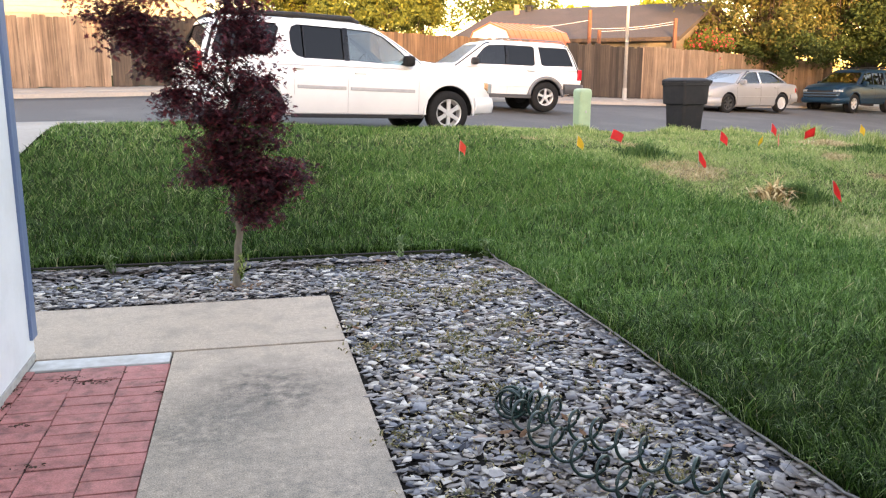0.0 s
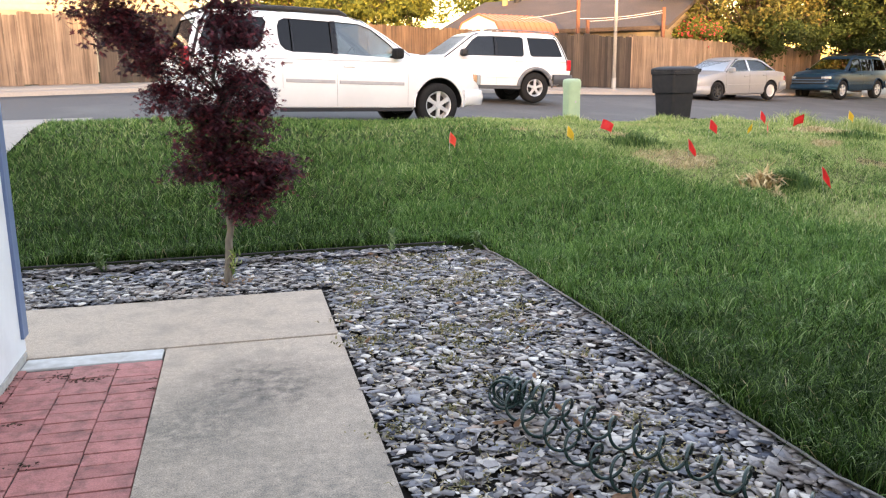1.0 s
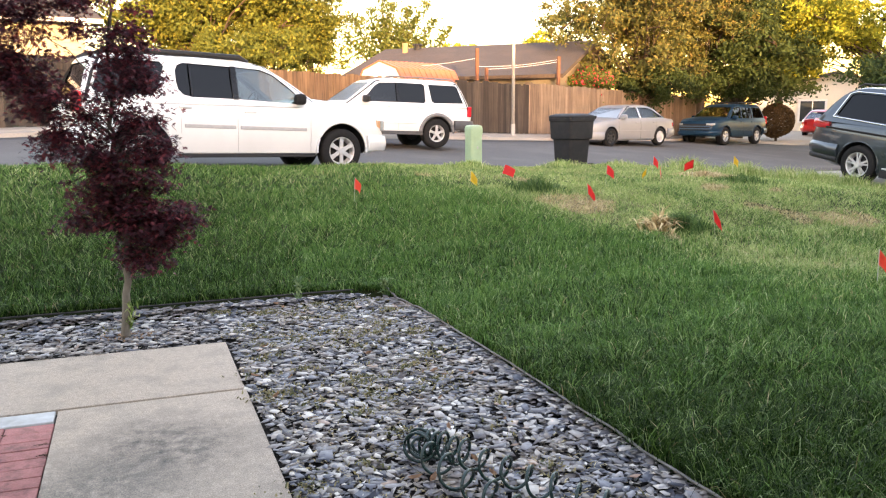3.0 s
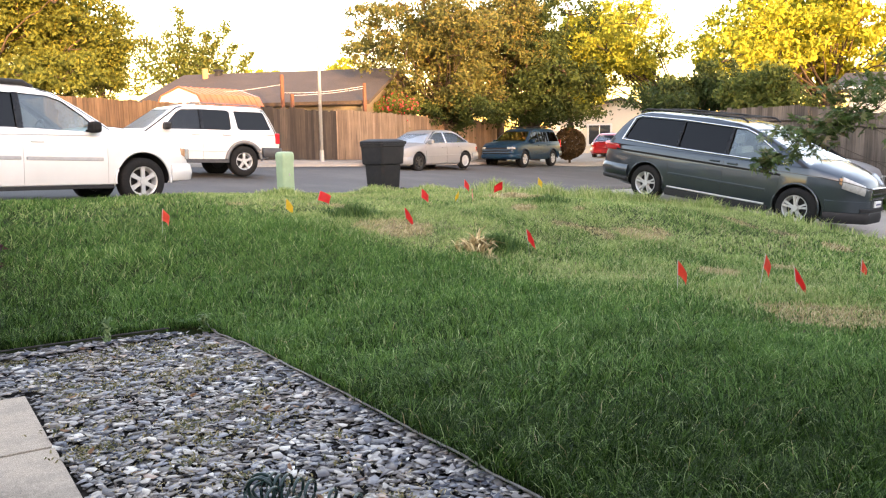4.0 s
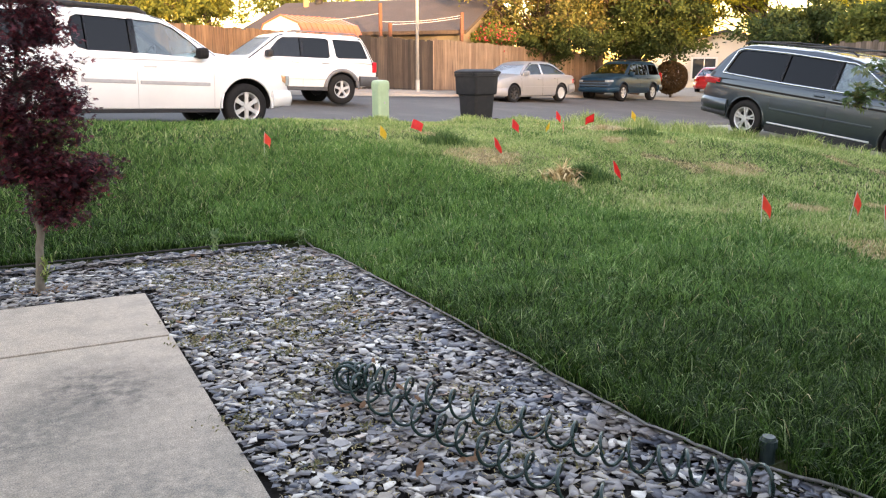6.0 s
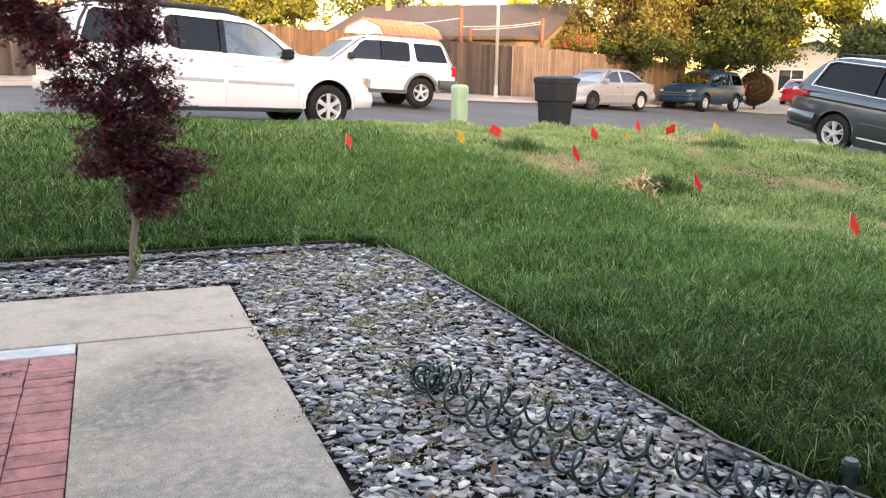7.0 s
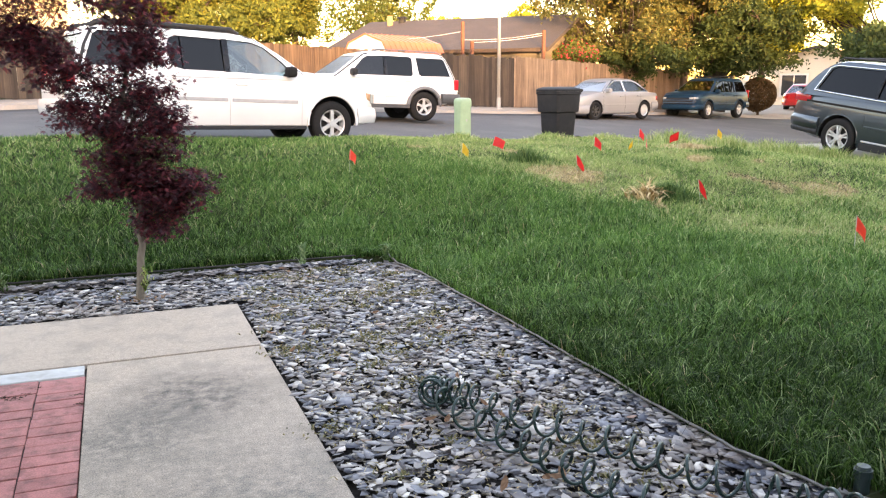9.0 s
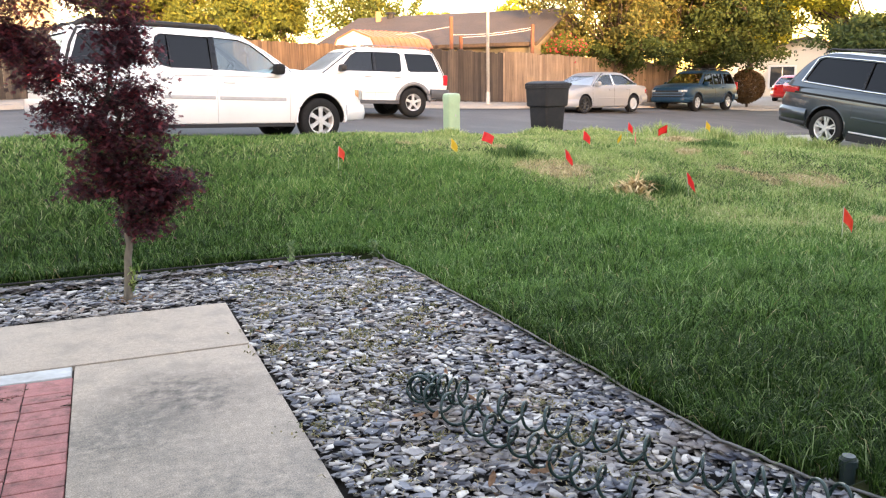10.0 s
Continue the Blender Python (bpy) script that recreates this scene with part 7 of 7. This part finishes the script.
def tree(name, x, y, trunk_h, trunk_r, lobes, leaves, size, material, label, seed, z=None, bark=None, category="tree", clump=0.25, extra=None):
    """A tree: tapered trunk, limbs to each lobe, and many small leaf clumps round the lobes. Lobes: (dx, dy, height, radius across, radius up)."""
    r = np.random.default_rng(seed)
    z = float(land(x, y)) if z is None else z
    ob = empty(name, pose(x, y, z))
    tagged(ob, label, category)
    _, stem = limb((0, 0, -0.2), (0, 0, trunk_h), trunk_r * 1.2, trunk_r * 0.8, r, n=6)
    woods, pts = [stem], []
    vol = np.array([l[3] ** 2 * l[4] for l in lobes]) ** 0.75
    for (dx, dy, h, ra, ru), share in zip(lobes, vol / vol.sum()):
        woods.append(limb((0, 0, trunk_h * 0.95), (dx, dy, h), trunk_r * 0.18, trunk_r * 0.06, r, 0.1)[1])
        nc = max(10, int(share * leaves / 105))
        d = r.normal(0, 1, (nc, 3))
        d /= np.linalg.norm(d, axis=1)[:, None]
        rad = r.uniform(0.55, 1.05, nc)[:, None]
        c = np.array([dx, dy, h]) + d * rad * (ra, ra, ru)
        for q in c[:: 5]:
            woods.append(limb((dx, dy, h - 0.2 * ru), q, trunk_r * 0.14, trunk_r * 0.04, r, 0.05, 5)[1])
        m = max(3, int(share * leaves / nc))
        sp = clump * r.uniform(0.6, 1.4, (nc, 1, 1)) * (ra ** 0.5) * 0.75
        off = r.normal(0, 1, (nc, m, 3)) * sp
        off[..., 2] *= 0.7
        pts.append((c[:, None] + off).reshape(-1, 3))
    raw("trunk", *join(*woods), bark or M_TRUNK, ob, smooth=True)
    p = np.concatenate(pts)
    raw("crown", *leaf_cards(p, size, r), material, ob)
    if extra:
        k = r.choice(len(p), extra[1], replace=False)
        raw("blossom", *leaf_cards(p[k] + (0, -0.1, 0.03), extra[2], r), extra[0], ob)
    return ob


def lobes(n, cx, cy, cz, sx, sz, ra, ru, seed):
    r = np.random.default_rng(seed)
    out = []
    for _ in range(n):
        d = r.normal(0, 1, 3)
        d /= np.linalg.norm(d)
        k = r.uniform(0.05, 1.0)
        out.append((cx + d[0] * k * sx, cy + d[1] * k * sx, cz + d[2] * k * sz, ra * r.uniform(0.7, 1.2), ru * r.uniform(0.7, 1.2)))
    return out


def plume_tree(x, y, trunk_h, trunk_r, plumes, leaves, size, material, label, seed):
    """An open tree with upswept feathery branches. Plumes: (dx, dy, height, half width)."""
    r = np.random.default_rng(seed)
    ob = empty("tree", pose(x, y, float(land(x, y))))
    tagged(ob, label, "tree")
    woods, pts = [limb((0, 0, -0.2), (0, 0, trunk_h), trunk_r * 1.2, trunk_r * 0.7, r, n=6)[1]], []
    for dx, dy, h, w in plumes:
        way, wood = limb((0, 0, trunk_h * r.uniform(0.7, 1.0)), (dx, dy, h), trunk_r * 0.5, 0.012, r, -0.12 * math.hypot(dx, dy), 12)
        woods.append(wood)
        t = r.uniform(0.22, 1.0, leaves)
        c = np.stack([np.interp(t * 11, np.arange(12), way[:, i]) for i in range(3)], -1)
        side = r.normal(0, 1, (leaves, 3)) * (w * (0.25 + 1.2 * np.sin(np.pi * np.clip(1.08 - t, 0, 1)) ** 0.8))[:, None]
        side[:, 2] = side[:, 2] * 0.6 + np.abs(side[:, 0]) * 0.5
        pts.append(c + side * (0.4 + 0.6 * np.sin(t * 40) ** 2)[:, None])
    raw("trunk", *join(*woods), M_TRUNK, ob, smooth=True)
    raw("crown", *leaf_cards(np.concatenate(pts), size, r), material, ob)


tree("tree", 2.6, 33.0, 2.0, 0.25, lobes(30, 0, 0, 4.0, 4.4, 2.6, 1.35, 1.1, 1), 30060, 0.100, M_GOLDLEAF, "broad tree with yellow green leaves behind the fence", 101)
tree("tree", 5.0, 33.6, 1.6, 0.2, lobes(20, 0, 0, 4.2, 2.7, 2.4, 1.1, 0.9, 24), 17763, 0.094, M_GOLDLEAF, "dense yellow green tree behind the fence", 124)
tree("tree", 4.6, 31.6, 0.8, 0.12, lobes(14, 0, 0, 2.4, 3.2, 0.6, 0.8, 0.6, 23), 8881, 0.094, M_GOLDLEAF, "low yellow green trees behind the fence", 123)
tree("tree", 7.0, 34.0, 1.4, 0.2, lobes(18, 0, 0, 3.2, 2.1, 1.5, 1.0, 0.85, 2), 20496, 0.082, M_GOLDLEAF, "rounded yellow green tree behind the fence", 102)
tree("tree", -4.5, 37.0, 2.5, 0.25, lobes(8, 0, 0, 4.5, 2.5, 1.8, 1.3, 1.0, 12), 6148, 0.152, M_MIDLEAF, "green tree behind the siding house", 112)
plume_tree(13.1, 43.0, 2.4, 0.2, [(-0.4, 0, 7.1, 0.26), (0.2, 0.3, 6.2, 0.30), (-1.0, 0, 5.9, 0.34), (1.0, 0, 6.0, 0.30), (1.9, 0, 6.5, 0.24), (-1.7, 0.2, 5.2, 0.38), (-2.4, 0, 4.6, 0.40), (2.6, 0, 5.4, 0.24), (3.4, 0, 5.0, 0.24), (0.6, 0, 5.0, 0.5), (-0.6, 0, 4.7, 0.5), (1.6, 0, 4.6, 0.4)], 616, 0.122, M_MIDLEAF, "feathery tree with upswept open branches", 103)
tree("tree", 21.8, 56.0, 3.0, 0.25, lobes(6, 0, 0, 5.3, 1.3, 0.9, 0.9, 0.8, 4), 4099, 0.129, M_YELLOWLEAF, "far yellow tree catching the evening sun", 104)
tree("tree", 27.8, 54.0, 3.0, 0.25, lobes(6, 0, 0, 5.7, 1.2, 1.0, 1.0, 0.9, 5), 4099, 0.129, M_YELLOWLEAF, "far yellow tree catching the evening sun", 105)
olive = [l for l in lobes(46, -0.5, 0, 4.9, 3.5, 3.3, 1.1, 0.9, 6) if l[2] > 4.3 or l[0] > -0.5] + [(-2.2, -0.4, 3.4, 0.9, 0.7), (-1.2, -0.6, 2.9, 1.0, 0.7), (0.2, -0.6, 2.8, 1.0, 0.7), (1.4, -0.5, 3.0, 1.1, 0.8), (-3.6, 0, 4.6, 1.0, 0.8)]
tree("tree", 20.2, 30.4, 2.4, 0.17, olive, 36892, 0.091, M_OLIVELEAF, "olive brown tree leaning over the street fence", 106)
tree("tree", 20.6, 30.6, 1.6, 0.14, lobes(12, 0, 0, 2.4, 2.6, 0.7, 0.9, 0.65, 7) + [(2.6, 0.4, 2.2, 0.9, 0.7), (3.8, 0.6, 2.3, 0.9, 0.7), (5.0, 0.8, 2.4, 0.9, 0.7)], 17000, 0.082, M_DARKLEAF, "dense dark shrub tree over the street fence", 107)
tree("tree", 27.5, 33.0, 1.5, 0.26, lobes(40, 0, 0, 5.2, 4.5, 3.7, 1.35, 1.05, 8) + [(-3.0, -1.2, 2.9, 1.2, 0.8), (-2.0, -1.8, 2.6, 1.2, 0.75), (-0.8, -1.8, 2.5, 1.2, 0.8), (0.4, -1.4, 2.5, 1.2, 0.75), (1.6, -1.2, 2.6, 1.1, 0.7), (2.8, -0.8, 2.9, 1.0, 0.7), (3.6, -0.4, 2.7, 0.8, 0.7), (-1.4, -2.0, 3.4, 1.3, 0.9), (0.8, -1.8, 3.5, 1.3, 0.9), (2.4, -1.4, 3.7, 1.2, 0.9), (-2.6, -1.6, 3.8, 1.3, 0.9)], 39625, 0.107, M_DARKLEAF, "tall dark green tree at the end of the fence", 108)
tree("tree", 24.3, 31.6, 2.0, 0.2, lobes(22, 0, 0, 5.3, 2.3, 3.4, 1.15, 0.95, 28), 23228, 0.094, M_OLIVELEAF, "olive green tree between the taller trees", 128)
tree("tree", 30.6, 33.7, 3.4, 0.15, lobes(18, 1.2, 0, 6.5, 2.4, 2.0, 1.3, 1.0, 19), 17763, 0.107, M_YELLOWLEAF, "golden green tree beside the tall dark tree", 119)
tree("tree", 36.0, 22.3, 3.0, 0.34, lobes(36, 0, 0, 6.5, 6.0, 3.5, 1.8, 1.25, 9) + [(-6.5, 0, 5.2, 1.5, 1.1), (-7.6, 0, 4.5, 1.3, 0.9), (-5.2, 0, 6.0, 1.5, 1.1), (-4.6, -0.5, 4.6, 1.5, 1.0), (3.5, -1.0, 4.6, 1.6, 1.0), (5.6, -1.0, 5.0, 1.6, 1.0)], 35526, 0.126, M_YELLOWLEAF, "large tree with sunlit golden leaves behind the grey fence", 109)
tree("tree", 33.8, 28.2, 2.0, 0.3, lobes(22, -3.0, 3.0, 5.8, 3.6, 2.0, 1.4, 1.1, 10), 20496, 0.105, M_LIMELEAF, "yellow green tree beyond the driveway", 110)
tree("tree", 24.0, 20.6, 0.9, 0.1, lobes(18, 0, 0, 3.1, 3.0, 1.1, 0.95, 0.75, 11), 15000, 0.094, M_DARKLEAF, "dark green shrubs behind the grey fence", 111)
tree("tree", 24.6, 17.6, 0.9, 0.1, lobes(14, 0, 0, 2.75, 1.5, 0.8, 0.8, 0.7, 21), 10931, 0.094, M_MIDLEAF, "green shrubs under the golden tree", 121)
tree("tree", 38.0, 24.0, 2.5, 0.3, lobes(10, 0, 0, 5.0, 3.2, 2.2, 1.5, 1.2, 13), 5465, 0.175, M_YELLOWLEAF, "far golden tree behind the cream house", 113)
tree("tree", 45.0, 50.0, 2.5, 0.3, lobes(9, 0, 0, 4.5, 4.0, 1.8, 1.8, 1.2, 14), 4099, 0.211, M_YELLOWLEAF, "far golden tree beyond the stucco house", 114)
tree("flowering_shrub", 17.2, 29.7, 0.9, 0.06, lobes(12, 0, 0, 2.1, 1.2, 0.4, 0.5, 0.4, 15), 9000, 0.06, M_MIDLEAF, "green shrub with red flowers above the fence", 115, category="shrub", extra=(M_FLOWER, 900, 0.06))
tree("shrub", 18.35, 8.7, 0.3, 0.04, lobes(6, 0, 0, 0.65, 0.4, 0.3, 0.35, 0.3, 16), 3500, 0.05, M_BROWNLEAF, "untidy shrub with dry stems beside the driveway", 116, category="shrub", extra=(M_STRAW, 500, 0.06))

# clipped round bush
r = np.random.default_rng(120)
ball = empty("clipped_bush", pose(28.4, 31.3, float(land(28.4, 31.3))))
tagged(ball, "clipped round brownish bush on a short stem", "bush")
bm = bmesh.new()
rod(bm, (0, 0, -0.1), (0, 0, 0.6), 0.07, 0.05, 8)
part("stem", bm, M_TRUNK, ball)
d = r.normal(0, 1, (9000, 3))
d /= np.linalg.norm(d, axis=1)[:, None]
p = d * r.uniform(0.55, 1.0, (9000, 1)) ** 0.4 * 0.80 * (1 + 0.05 * np.sin(5 * d[:, :1]) * np.cos(4 * d[:, 2:])) + (0, 0, 1.05)
raw("crown", *leaf_cards(p, 0.055, r), foliage("rusty_leaves", [(0.0, (0.05, 0.03, 0.015)), (0.5, (0.10, 0.058, 0.026)), (1.0, (0.15, 0.085, 0.035))]), ball)

# Another unseen house, added to keep sun off the street's far part.
house(36.0, -6.0, -0.6, 0, 16.0, 9.0, 2.7, 5.2, M_STUCCO, "added out-of-view house that shades the far street", board=0)
# ---- single pavers ----
paver = bmesh.new()
box(paver, -0.0987, 0.0987, -0.0468, 0.0468, -0.05, 0.0, 0.0025)
paver_me = bpy.data.meshes.new("brick")
paver.to_mesh(paver_me)
paver.free()
paver_me.materials.append(M_BRICK)
rp = np.random.default_rng(5)
for c, (x, shift) in enumerate(((-0.4925, 0.03), (-0.695, 0.0), (-0.8975, 0.045), (-1.0995, 0.015))):
    for k in range(52):
        y = 3.94 - 0.0985 * k - shift + 0.02
        if y > 3.942:
            y = 3.940
        if y < -0.94:
            break
        o = new("brick", paver_me)
        o.parent = paver_bed
        o.matrix_local = pose(x + rp.normal(0, 0.001), y + rp.normal(0, 0.001), -0.008 + rp.normal(0, 0.0012), rp.normal(0, 0.3), rp.normal(0, 0.25), rp.normal(0, 0.3))

# ---- single slate chips ----
chip_meshes = []
for v, f in SHAPES:
    me = bpy.data.meshes.new("chip")
    me.from_pydata([tuple(p) for p in v], [], [tuple(int(i) for i in t) for t in f])
    me.materials.append(M_SLATE1)
    chip_meshes.append(me)
for x, y, z, size, R, k in near_chips:
    o = new("chip", chip_meshes[k])
    o.parent = bed
    o.matrix_local = Matrix.Translation((x, y, z)) @ Matrix([list(map(float, row)) for row in R]).to_4x4() @ Matrix.Diagonal((size, size, size, 1))
